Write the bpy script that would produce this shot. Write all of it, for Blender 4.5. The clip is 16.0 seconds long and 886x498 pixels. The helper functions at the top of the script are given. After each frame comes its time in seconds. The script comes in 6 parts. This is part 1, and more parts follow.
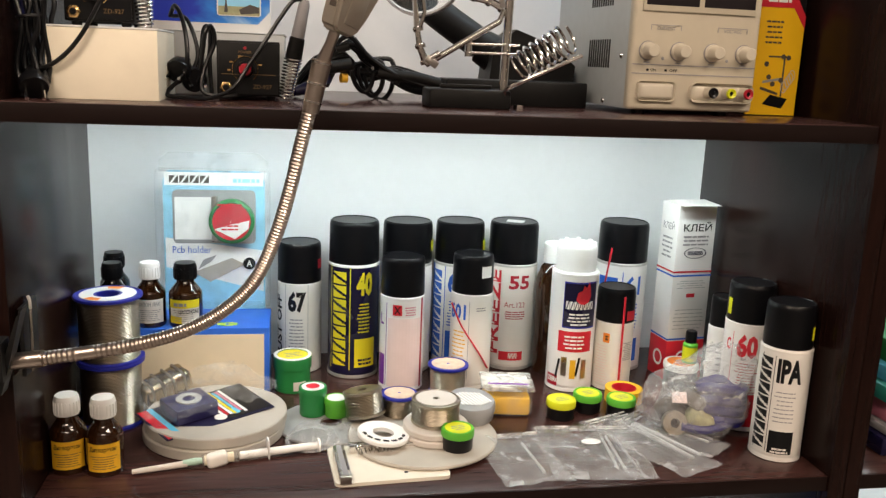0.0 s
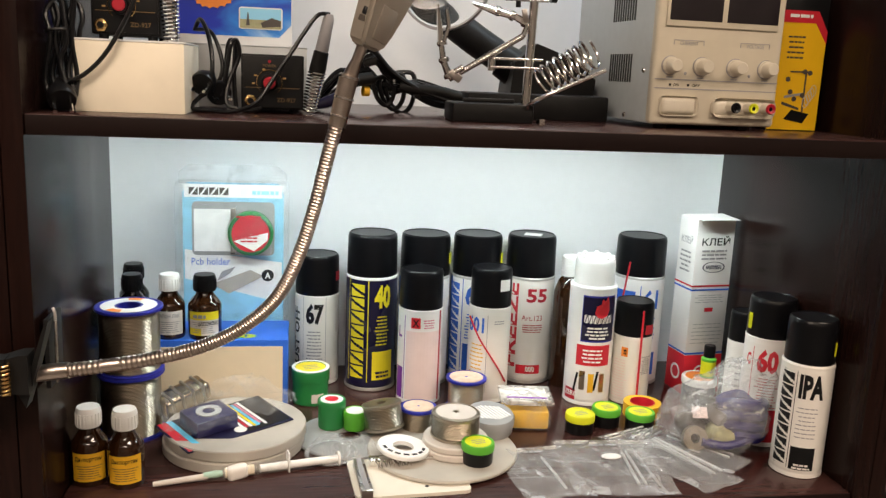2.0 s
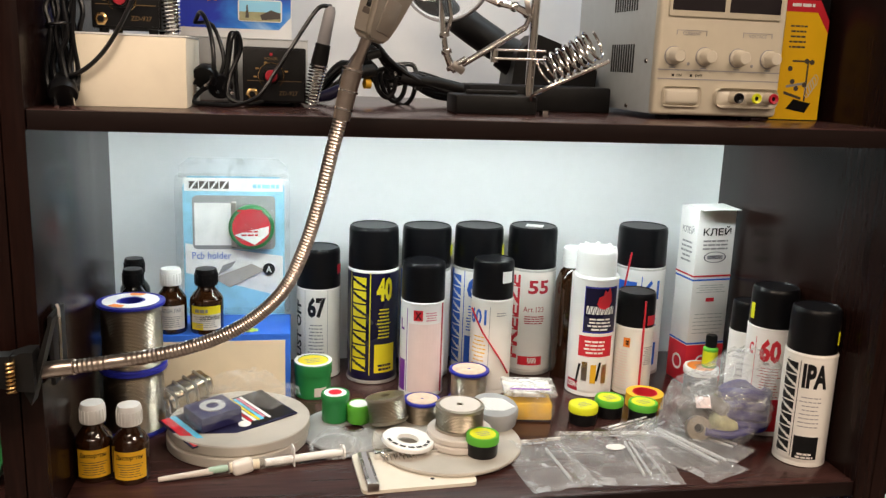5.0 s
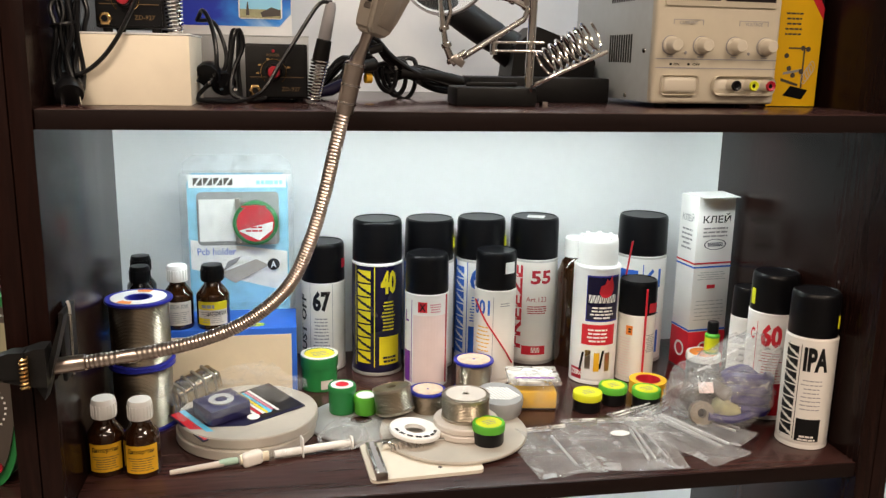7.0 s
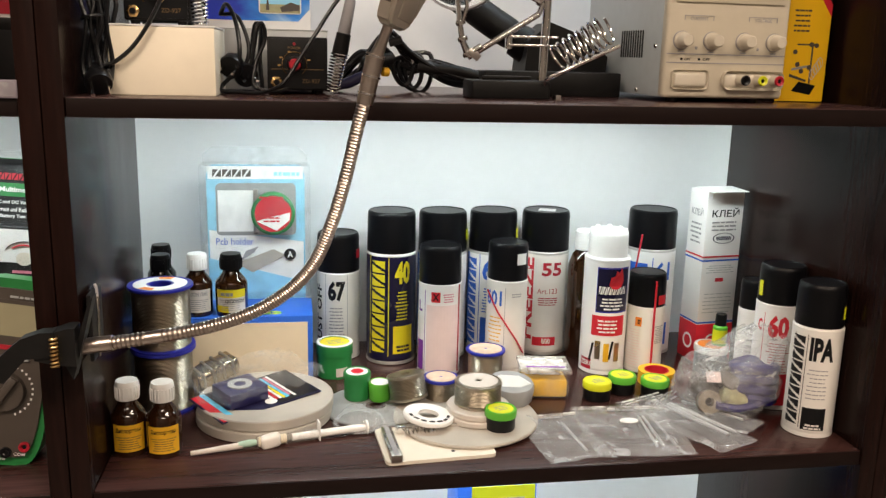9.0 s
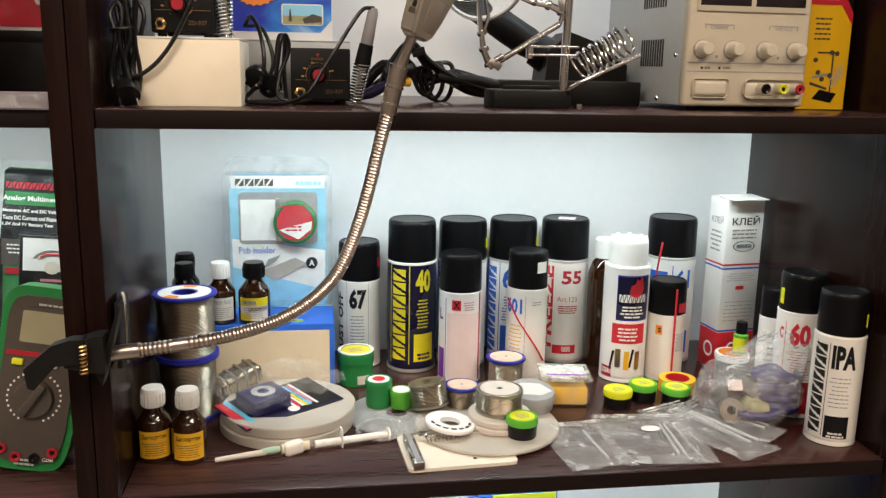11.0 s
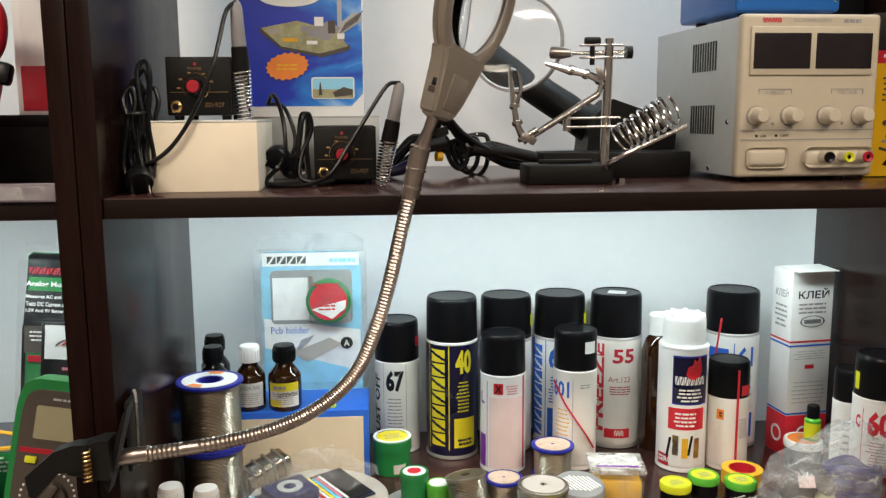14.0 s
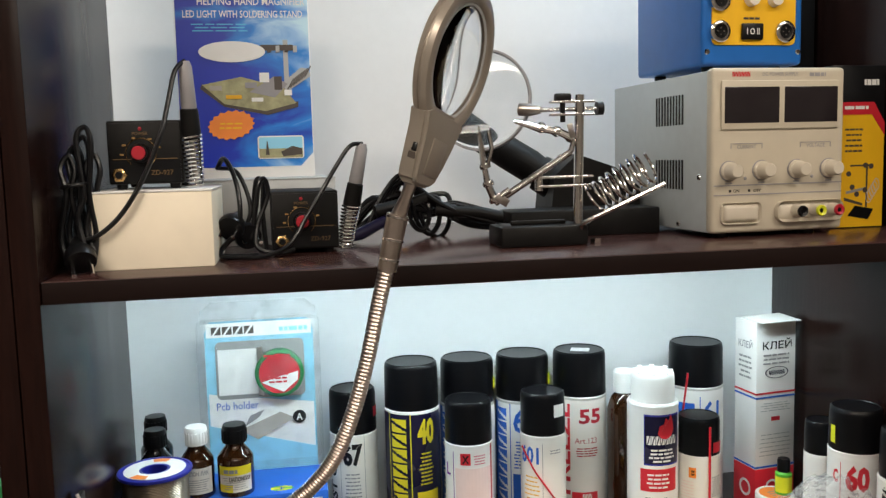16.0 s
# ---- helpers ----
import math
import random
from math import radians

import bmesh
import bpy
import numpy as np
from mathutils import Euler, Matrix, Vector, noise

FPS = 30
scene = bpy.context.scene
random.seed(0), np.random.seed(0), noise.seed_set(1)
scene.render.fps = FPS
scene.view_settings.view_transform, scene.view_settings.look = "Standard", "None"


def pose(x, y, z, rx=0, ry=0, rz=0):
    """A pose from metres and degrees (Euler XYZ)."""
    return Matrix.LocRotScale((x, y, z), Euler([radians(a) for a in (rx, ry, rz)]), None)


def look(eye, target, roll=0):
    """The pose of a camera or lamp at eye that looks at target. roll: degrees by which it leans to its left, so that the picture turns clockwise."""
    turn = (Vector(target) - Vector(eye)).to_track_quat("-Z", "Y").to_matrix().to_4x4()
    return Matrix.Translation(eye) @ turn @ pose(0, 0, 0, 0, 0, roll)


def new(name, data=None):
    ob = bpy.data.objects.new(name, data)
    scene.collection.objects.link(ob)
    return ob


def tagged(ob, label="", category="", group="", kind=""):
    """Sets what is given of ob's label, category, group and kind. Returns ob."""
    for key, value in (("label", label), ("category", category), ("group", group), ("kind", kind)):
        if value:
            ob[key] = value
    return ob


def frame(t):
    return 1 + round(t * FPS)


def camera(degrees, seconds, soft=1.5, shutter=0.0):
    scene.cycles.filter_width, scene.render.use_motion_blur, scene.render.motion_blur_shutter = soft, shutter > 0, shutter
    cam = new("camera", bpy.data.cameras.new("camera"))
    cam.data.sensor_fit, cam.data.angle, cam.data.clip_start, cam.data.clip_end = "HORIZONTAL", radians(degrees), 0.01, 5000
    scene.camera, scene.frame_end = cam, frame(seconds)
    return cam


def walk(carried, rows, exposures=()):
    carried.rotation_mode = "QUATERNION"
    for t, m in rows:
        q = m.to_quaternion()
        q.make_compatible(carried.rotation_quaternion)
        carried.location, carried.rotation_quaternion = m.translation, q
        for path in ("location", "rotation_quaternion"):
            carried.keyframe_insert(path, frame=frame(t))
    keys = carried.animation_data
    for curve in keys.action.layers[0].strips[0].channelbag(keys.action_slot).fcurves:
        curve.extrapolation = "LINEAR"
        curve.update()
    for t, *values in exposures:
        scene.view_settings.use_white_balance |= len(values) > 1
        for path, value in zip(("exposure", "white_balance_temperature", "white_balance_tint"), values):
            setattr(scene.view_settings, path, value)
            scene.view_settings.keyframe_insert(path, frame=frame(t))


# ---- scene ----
cam = camera(54.6, 16.0, soft=1.35)
PATH = [
    (0, (-0.173, 0.031, 1.491), (0.165, 1.955, 1.061), 2.3),
    (0.5, (-0.175, 0.036, 1.49), (0.157, 1.964, 1.077), 2.4),
    (1, (-0.18, 0.032, 1.492), (0.147, 1.963, 1.085), 2.6),
    (1.5, (-0.184, 0.031, 1.493), (0.14, 1.963, 1.093), 2.5),
    (2, (-0.189, 0.034, 1.493), (0.137, 1.965, 1.087), 2.5),
    (2.5, (-0.191, 0.037, 1.494), (0.14, 1.967, 1.085), 2.3),
    (3, (-0.193, 0.04, 1.494), (0.136, 1.97, 1.084), 2.6),
    (3.5, (-0.195, 0.037, 1.496), (0.133, 1.967, 1.084), 2.5),
    (4, (-0.195, 0.038, 1.495), (0.137, 1.966, 1.078), 2.4),
    (6.5, (-0.204, 0.034, 1.494), (0.14, 1.956, 1.057), 1.5),
    (7, (-0.203, 0.028, 1.493), (0.137, 1.95, 1.054), 1.1),
    (7.5, (-0.208, 0.022, 1.489), (0.134, 1.944, 1.055), 0.8),
    (8, (-0.208, 0.018, 1.489), (0.134, 1.941, 1.059), 0.8),
    (8.5, (-0.208, 0.011, 1.488), (0.128, 1.935, 1.056), 1.0),
    (9, (-0.214, 0.006, 1.486), (0.109, 1.93, 1.049), 1.4),
    (11.3, (-0.224, -0.001, 1.487), (0.046, 1.937, 1.073), 0.9),
    (11.5, (-0.232, -0.002, 1.487), (0.02, 1.939, 1.076), 0.7),
    (12, (-0.231, 0.018, 1.487), (-0.026, 1.967, 1.089), 0.1),
    (12.5, (-0.233, 0.033, 1.49), (-0.048, 1.988, 1.111), -0.1),
    (13, (-0.222, 0.05, 1.496), (-0.049, 2.01, 1.137), -0.2),
    (13.5, (-0.196, 0.059, 1.497), (-0.047, 2.025, 1.162), 0.2),
    (14, (-0.184, 0.06, 1.509), (-0.043, 2.031, 1.204), -0.4),
    (14.5, (-0.197, 0.078, 1.514), (0.017, 2.047, 1.235), -0.9),
    (15, (-0.216, 0.103, 1.523), (0.075, 2.066, 1.275), -1.4),
    (15.5, (-0.22, 0.108, 1.521), (0.086, 2.071, 1.29), -1.6),
    (16, (-0.226, 0.116, 1.527), (0.113, 2.075, 1.313), -1.5),
]
walk(cam, [(t, look(eye, target, roll)) for t, eye, target, roll in PATH], exposures=[(0.0, 0.13, 6800, 15), (9.0, 0.14, 6800, 15), (12.5, 0.11, 6600, 12), (14.5, 0.05, 6450, 11), (16.0, 0.05, 6250, 10)])

# ---- world, lamps ----
world = bpy.data.worlds.new("world")
scene.world = world
world.use_nodes = True
world.node_tree.nodes["Background"].inputs[0].default_value = (0.9, 0.95, 1.0, 1)
world.node_tree.nodes["Background"].inputs[1].default_value = 0.05


def area_lamp(name, m, sx, sy, watts, colour):
    la = bpy.data.lights.new(name, "AREA")
    la.shape, la.size, la.size_y, la.energy, la.color = "RECTANGLE", sx, sy, watts, colour
    ob = new(name, la)
    ob.matrix_world = m
    return ob


ROOM = (-2.6, 2.6, -2.6, 1.15, 2.75)  # west, east, south, north, height
XL, XR, YF, YW = -0.402, 0.356, 0.75, 1.15
PANEL_END = {True: 1.046, False: 1.088}  # how far back the uprights reach, west and east of the middle
Z1, Z2, TH = 1.097, 1.447, 0.0165
for lx, ly, lw in ((-1.1, -0.55, 33), (0.9, -0.55, 28), (-0.1, -1.9, 18)):
    area_lamp("ceiling_lamp_light", pose(lx, ly, ROOM[4] - 0.06), 1.1, 0.28, lw, (1.0, 0.85, 0.68))
STRIP = [((XL + XR) / 2, 0.7), (-0.82, 0.7), (0.76, 0.7)]
for sx, sl in STRIP:
    area_lamp("led_strip_light", pose(sx, 0.96 if sx > -0.5 else 0.88, Z2 - TH - 0.010, 14, 0, 0), sl, 0.012, 1.6 if sx > -0.5 else 1.4, (0.84, 1.0, 1.0))
    area_lamp("led_strip_light", pose(sx, 0.93, Z1 - TH - 0.010, 12, 0, 0), sl, 0.012, 1.8, (0.84, 1.0, 1.0))
    # Unseen strip under the top board, added and set off-centre to grade the upper wall.
    up = 0.20 if abs(sx) < 0.2 else 0.0
    area_lamp("led_strip_light", pose(sx + up, 0.93, 2.16 - TH - 0.010, 12, 0, 0), sl - 2.0 * up, 0.012, 2.9, (0.74, 0.92, 1.0))

# ---- materials ----


def mat(name, colour, rough=0.5, metal=0.0, vary=0.08, scale=60.0, bump=0.0, spec=0.5, stretch=None, grain=0.0, coat=0.0, trans=0.0, emit=0.0, alpha=1.0, ior=1.45):
    """A surface whose colour and gloss vary at two scales."""
    m = bpy.data.materials.new(name)
    m.use_nodes = True
    nt = m.node_tree
    b = nt.nodes["Principled BSDF"]
    b.inputs["Roughness"].default_value = rough
    b.inputs["Metallic"].default_value = metal
    b.inputs["Specular IOR Level"].default_value = spec
    b.inputs["Coat Weight"].default_value = coat
    b.inputs["Transmission Weight"].default_value = trans
    b.inputs["IOR"].default_value = ior
    b.inputs["Alpha"].default_value = alpha
    if emit:
        b.inputs["Emission Color"].default_value = (*colour, 1)
        b.inputs["Emission Strength"].default_value = emit
    tc = nt.nodes.new("ShaderNodeTexCoord")
    mp = nt.nodes.new("ShaderNodeMapping")
    nt.links.new(tc.outputs["Object"], mp.inputs[0])
    if stretch:
        mp.inputs["Scale"].default_value = stretch
    n1 = nt.nodes.new("ShaderNodeTexNoise")
    n1.inputs["Scale"].default_value, n1.inputs["Detail"].default_value = scale, 6
    n2 = nt.nodes.new("ShaderNodeTexNoise")
    n2.inputs["Scale"].default_value, n2.inputs["Detail"].default_value = scale * 0.13, 3
    for n in (n1, n2):
        nt.links.new(mp.outputs[0], n.inputs[0])
    mx = nt.nodes.new("ShaderNodeMix")
    mx.inputs[0].default_value = 0.5
    nt.links.new(n1.outputs[0], mx.inputs[2])
    nt.links.new(n2.outputs[0], mx.inputs[3])
    ramp = nt.nodes.new("ShaderNodeValToRGB")
    v = vary + grain
    ramp.color_ramp.elements[0].position, ramp.color_ramp.elements[1].position = 0.32, 0.68
    ramp.color_ramp.elements[0].color = (*[c * (1 - v) for c in colour], 1)
    ramp.color_ramp.elements[1].color = (*[min(1, c * (1 + v)) for c in colour], 1)
    nt.links.new(mx.outputs[0], ramp.inputs[0])
    nt.links.new(ramp.outputs[0], b.inputs["Base Color"])
    if rough > 0.05:
        rr = nt.nodes.new("ShaderNodeMapRange")
        rr.inputs[3].default_value, rr.inputs[4].default_value = rough * 0.75, min(1, rough * 1.25)
        nt.links.new(n2.outputs[0], rr.inputs[0])
        nt.links.new(rr.outputs[0], b.inputs["Roughness"])
    if bump:
        bp = nt.nodes.new("ShaderNodeBump")
        bp.inputs["Strength"].default_value, bp.inputs["Distance"].default_value = bump, 0.001
        nt.links.new(n1.outputs[0], bp.inputs["Height"])
        nt.links.new(bp.outputs[0], b.inputs["Normal"])
    return m


M = {}
# One laminate: the boards' base is lightened to carry the wall's sheen, uprights stay dark.
M["wenge_x"] = mat("wenge_laminate_sheen", (0.046, 0.019, 0.0165), 0.24, spec=0.45, grain=0.4, vary=0.1, scale=40, stretch=(0.5, 6, 6), bump=0.12)
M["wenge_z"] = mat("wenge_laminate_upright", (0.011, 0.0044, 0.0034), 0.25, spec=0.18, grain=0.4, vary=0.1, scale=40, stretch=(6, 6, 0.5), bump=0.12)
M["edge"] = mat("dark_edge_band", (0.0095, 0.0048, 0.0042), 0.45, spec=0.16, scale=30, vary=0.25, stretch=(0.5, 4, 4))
M["wall"] = mat("white_wall_paint", (0.80, 0.81, 0.82), 0.42, scale=90, vary=0.02, bump=0.08)
# Tone of the unseen walls, kept dark so the shelving reflects less haze.
M["aisle"] = mat("unseen_wall_dark", (0.22, 0.205, 0.19), 0.6, scale=90, vary=0.05, bump=0.08)
M["floor"] = mat("grey_floor_tile", (0.32, 0.30, 0.28), 0.4, scale=12, vary=0.12)
M["ceil"] = mat("ceiling_board", (0.78, 0.78, 0.76), 0.8, scale=120, vary=0.05, bump=0.2)
M["lamp"] = mat("lamp_diffuser", (1.0, 0.95, 0.86), 0.5, emit=3.0)
M["led"] = mat("led_strip", (0.88, 1.0, 0.98), 0.5, emit=4.0)
M["black"] = mat("black_plastic", (0.006, 0.006, 0.007), 0.32, spec=0.3, vary=0.2, scale=80, bump=0.03)
M["cap"] = mat("black_can_cap", (0.004, 0.004, 0.005), 0.30, spec=0.22, vary=0.25, scale=35, bump=0.02)
M["matt"] = mat("matt_black", (0.007, 0.0065, 0.0065), 0.5, spec=0.25, vary=0.2, scale=120, bump=0.1)
M["white"] = mat("white_paint", (0.80, 0.78, 0.76), 0.35, vary=0.03, scale=40)
M["offwhite"] = mat("offwhite_can", (0.76, 0.72, 0.67), 0.33, vary=0.04, scale=40)
M["pinkish"] = mat("pinkish_paper", (0.78, 0.62, 0.60), 0.5, vary=0.06, scale=60)
M["wplast"] = mat("white_plastic", (0.82, 0.81, 0.79), 0.38, vary=0.03, scale=60)
M["navy"] = mat("navy_can_print", (0.010, 0.008, 0.035), 0.28, vary=0.15, scale=40)
M["yellow"] = mat("yellow_print", (0.80, 0.66, 0.02), 0.4, vary=0.05)
M["amberlab"] = mat("orange_yellow_paper", (0.78, 0.42, 0.02), 0.55, vary=0.08, scale=70)
M["lime"] = mat("lime_print", (0.66, 0.68, 0.02), 0.4, vary=0.06)
M["red"] = mat("red_print", (0.60, 0.02, 0.035), 0.4, vary=0.07)
M["crimson"] = mat("dark_red_print", (0.42, 0.015, 0.03), 0.4, vary=0.1)
M["orange"] = mat("orange_print", (0.85, 0.25, 0.04), 0.45, vary=0.08)
M["blue"] = mat("blue_print", (0.02, 0.12, 0.55), 0.4, vary=0.08)
M["dblue"] = mat("deep_blue_plastic", (0.02, 0.025, 0.30), 0.35, vary=0.12)
M["sky"] = mat("light_blue_card", (0.30, 0.66, 0.86), 0.4, vary=0.10, scale=14)
M["cyan"] = mat("bright_blue_card", (0.015, 0.09, 0.55), 0.35, vary=0.35, scale=18)
M["aqua"] = mat("aqua_print", (0.10, 0.50, 0.75), 0.35, vary=0.25, scale=22)
M["indigo"] = mat("indigo_cord", (0.018, 0.014, 0.13), 0.35, vary=0.15)
M["mauve"] = mat("mauve_grey_plastic", (0.20, 0.17, 0.20), 0.25, vary=0.15, stretch=(1, 1, 8))
M["purple"] = mat("purple_print", (0.18, 0.03, 0.30), 0.4, vary=0.08)
M["green"] = mat("green_plastic", (0.015, 0.20, 0.05), 0.38, vary=0.1, scale=50)
M["teal"] = mat("teal_plastic", (0.03, 0.30, 0.25), 0.35, vary=0.15, scale=50)
M["bgreen"] = mat("bright_green_plastic", (0.10, 0.44, 0.04), 0.4, vary=0.08)
M["cream"] = mat("cream_cardboard", (0.78, 0.66, 0.48), 0.6, vary=0.05, scale=45, bump=0.08)
M["grey"] = mat("grey_print", (0.30, 0.29, 0.30), 0.5, vary=0.1)
M["lgrey"] = mat("light_grey_plastic", (0.43, 0.44, 0.44), 0.4, vary=0.06)
M["case"] = mat("grey_painted_steel", (0.47, 0.51, 0.52), 0.42, vary=0.05, scale=90, bump=0.04)
M["beige"] = mat("beige_front_panel", (0.52, 0.465, 0.365), 0.42, vary=0.05, scale=70, bump=0.03)
M["beige2"] = mat("beige_knob", (0.57, 0.515, 0.42), 0.36, vary=0.05)
M["ygold"] = mat("yellow_carton", (0.85, 0.48, 0.01), 0.4, vary=0.06, scale=40)
M["bluecase"] = mat("blue_painted_steel", (0.02, 0.14, 0.48), 0.35, vary=0.08, scale=60)
M["chrome"] = mat("chrome", (0.75, 0.72, 0.69), 0.12, metal=1.0, vary=0.08, scale=50)
M["tinplate"] = mat("dull_tinplate", (0.55, 0.53, 0.50), 0.45, metal=0.7, vary=0.1, scale=50)
M["steel"] = mat("brushed_steel", (0.52, 0.48, 0.44), 0.28, metal=1.0, vary=0.15, scale=60)
M["goose"] = mat("gooseneck_metal", (0.51, 0.435, 0.387), 0.33, metal=1.0, vary=0.12, scale=80)
M["headp"] = mat("warm_grey_plastic", (0.37, 0.325, 0.275), 0.30, metal=0.45, vary=0.06, scale=70)
M["brass"] = mat("brass", (0.70, 0.46, 0.20), 0.25, metal=1.0, vary=0.1)
M["solder"] = mat("solder_wire", (0.37, 0.32, 0.25), 0.33, metal=1.0, vary=0.05, scale=60, stretch=(1, 1, 4), bump=0.02)
M["amber"] = mat("amber_glass_full", (0.030, 0.010, 0.003), 0.07, vary=0.2, scale=30, coat=0.6)
M["darkglass"] = mat("dark_bottle", (0.008, 0.008, 0.008), 0.10, vary=0.2, coat=0.5)
M["paste"] = mat("grey_reel_card", (0.43, 0.39, 0.34), 0.42, vary=0.16, scale=26, bump=0.1)
M["reelw"] = mat("white_reel_card", (0.60, 0.54, 0.49), 0.5, vary=0.06, scale=40)
M["honey"] = mat("amber_flux", (0.86, 0.52, 0.06), 0.25, vary=0.12, scale=30, spec=0.6)
M["screen"] = mat("dark_display", (0.020, 0.016, 0.018), 0.12, vary=0.1)
M["lcd"] = mat("lcd_glass", (0.34, 0.31, 0.20), 0.2, vary=0.05)
M["cable"] = mat("black_cable", (0.005, 0.005, 0.006), 0.33, spec=0.4, vary=0.3, scale=90)
M["brownface"] = mat("brown_meter_face", (0.075, 0.06, 0.05), 0.4, vary=0.1)
M["ptan"] = mat("tan_board", (0.75, 0.69, 0.59), 0.45, vary=0.05)
M["dimgold"] = mat("dim_gold_print", (0.16, 0.10, 0.04), 0.5, vary=0.1)
M["midgrey"] = mat("mid_grey_plastic", (0.30, 0.30, 0.30), 0.4, vary=0.1)
M["pink"] = mat("pink_print", (0.62, 0.20, 0.28), 0.45, vary=0.1)


def film_mat(name, tint, cover, rough):
    """Thin clear plastic: mostly open, with a glossy skin."""
    m = bpy.data.materials.new(name)
    m.use_nodes = True
    nt = m.node_tree
    b = nt.nodes["Principled BSDF"]
    b.inputs["Base Color"].default_value = (*tint, 1)
    b.inputs["Roughness"].default_value = rough
    b.inputs["Specular IOR Level"].default_value = 0.8
    tr = nt.nodes.new("ShaderNodeBsdfTransparent")
    tr.inputs[0].default_value = (0.97, 0.97, 0.97, 1)
    mix = nt.nodes.new("ShaderNodeMixShader")
    tex = nt.nodes.new("ShaderNodeTexNoise")
    tex.inputs["Scale"].default_value = 45
    tc = nt.nodes.new("ShaderNodeTexCoord")
    nt.links.new(tc.outputs["Object"], tex.inputs[0])
    mr = nt.nodes.new("ShaderNodeMapRange")
    mr.inputs[1].default_value, mr.inputs[2].default_value = 0.42, 0.72
    mr.inputs[3].default_value, mr.inputs[4].default_value = cover * 0.35, min(1, cover * 2.6)
    nt.links.new(tex.outputs[0], mr.inputs[0])
    tex.inputs["Detail"].default_value = 4
    tex.inputs["Distortion"].default_value = 0.8
    nt.links.new(mr.outputs[0], mix.inputs[0])
    nt.links.new(tr.outputs[0], mix.inputs[1])
    nt.links.new(b.outputs[0], mix.inputs[2])
    nt.links.new(mix.outputs[0], nt.nodes["Material Output"].inputs[0])
    return m


def crease_mat(name, tint, cover, glint, scale):
    """Thin polythene; fine lines of whiter cover are painted in as glints on its folds."""
    m = film_mat(name, tint, cover, 0.16)
    nt = m.node_tree
    mix = next(n for n in nt.nodes if n.type == "MIX_SHADER")
    old = mix.inputs[0].links[0].from_socket
    haze = old.node
    haze.inputs[3].default_value, haze.inputs[4].default_value = cover * 0.75, cover * 1.4
    tc = next(n for n in nt.nodes if n.type == "TEX_COORD")
    total = None
    for k, (sc, st) in enumerate(((scale, (1, 0.35, 1)), (scale * 1.7, (0.3, 1, 1)))):
        mp = nt.nodes.new("ShaderNodeMapping")
        mp.inputs["Scale"].default_value = st
        mp.inputs["Rotation"].default_value = (0, 0, 0.5 + k)
        tx = nt.nodes.new("ShaderNodeTexNoise")
        tx.inputs["Scale"].default_value = sc
        tx.inputs["Detail"].default_value = 2
        sb = nt.nodes.new("ShaderNodeMath")
        sb.operation = "SUBTRACT"
        sb.inputs[1].default_value = 0.5
        ab = nt.nodes.new("ShaderNodeMath")
        ab.operation = "ABSOLUTE"
        mr = nt.nodes.new("ShaderNodeMapRange")
        mr.inputs[1].default_value, mr.inputs[2].default_value = 0.0, 0.028
        mr.inputs[3].default_value, mr.inputs[4].default_value = glint, 0.0
        nt.links.new(tc.outputs["Object"], mp.inputs[0])
        nt.links.new(mp.outputs[0], tx.inputs[0])
        nt.links.new(tx.outputs[0], sb.inputs[0])
        nt.links.new(sb.outputs[0], ab.inputs[0])
        nt.links.new(ab.outputs[0], mr.inputs[0])
        add = nt.nodes.new("ShaderNodeMath")
        add.operation = "ADD"
        add.use_clamp = True
        nt.links.new(total or old, add.inputs[0])
        nt.links.new(mr.outputs[0], add.inputs[1])
        total = add.outputs[0]
    nt.links.new(total, mix.inputs[0])
    return m


M["zip"] = crease_mat("zip_bag_film", (0.80, 0.81, 0.82), 0.25, 0.09, 24)
M["crisp"] = crease_mat("crinkled_polythene", (0.80, 0.79, 0.79), 0.17, 0.12, 34)
M["wrapf"] = crease_mat("crinkled_clear_wrap", (0.80, 0.80, 0.80), 0.06, 0.12, 42)
M["film"] = film_mat("clear_film", (0.75, 0.75, 0.76), 0.025, 0.08)
M["bag"] = film_mat("polythene_bag", (0.66, 0.66, 0.67), 0.19, 0.12)
M["tub"] = film_mat("clear_tub", (0.85, 0.83, 0.78), 0.10, 0.10)
M["blist"] = film_mat("blister_plastic", (0.70, 0.76, 0.78), 0.05, 0.08)
M["magnifying"] = mat("magnifying_glass", (0.94, 0.97, 0.98), 0.02)
M["magnifying"].node_tree.nodes["Principled BSDF"].inputs["Transmission Weight"].default_value = 1.0
M["pale"] = mat("pale_cardboard", (0.88, 0.79, 0.63), 0.6, vary=0.05, scale=45, bump=0.08)
M["frost"] = film_mat("frosted_lid", (0.80, 0.78, 0.74), 0.55, 0.25)
M["slate"] = mat("slate_plastic", (0.055, 0.062, 0.075), 0.4, vary=0.12, scale=60)
M["peach"] = mat("peach_paper", (0.62, 0.45, 0.34), 0.55, vary=0.25, scale=120)
M["dullsteel"] = mat("dull_foil", (0.42, 0.37, 0.30), 0.36, metal=0.9, vary=0.18, scale=70, bump=0.05)
M["foil"] = mat("gold_foil", (0.42, 0.34, 0.24), 0.24, metal=1.0, vary=0.25, scale=60, bump=0.1)
M["block"] = mat("indigo_plastic", (0.022, 0.020, 0.085), 0.3, vary=0.12)
M["pgreen"] = mat("pale_green_plastic", (0.36, 0.52, 0.42), 0.35, vary=0.08)
M["olive"] = mat("olive_print", (0.36, 0.34, 0.19), 0.5, vary=0.35, scale=160)



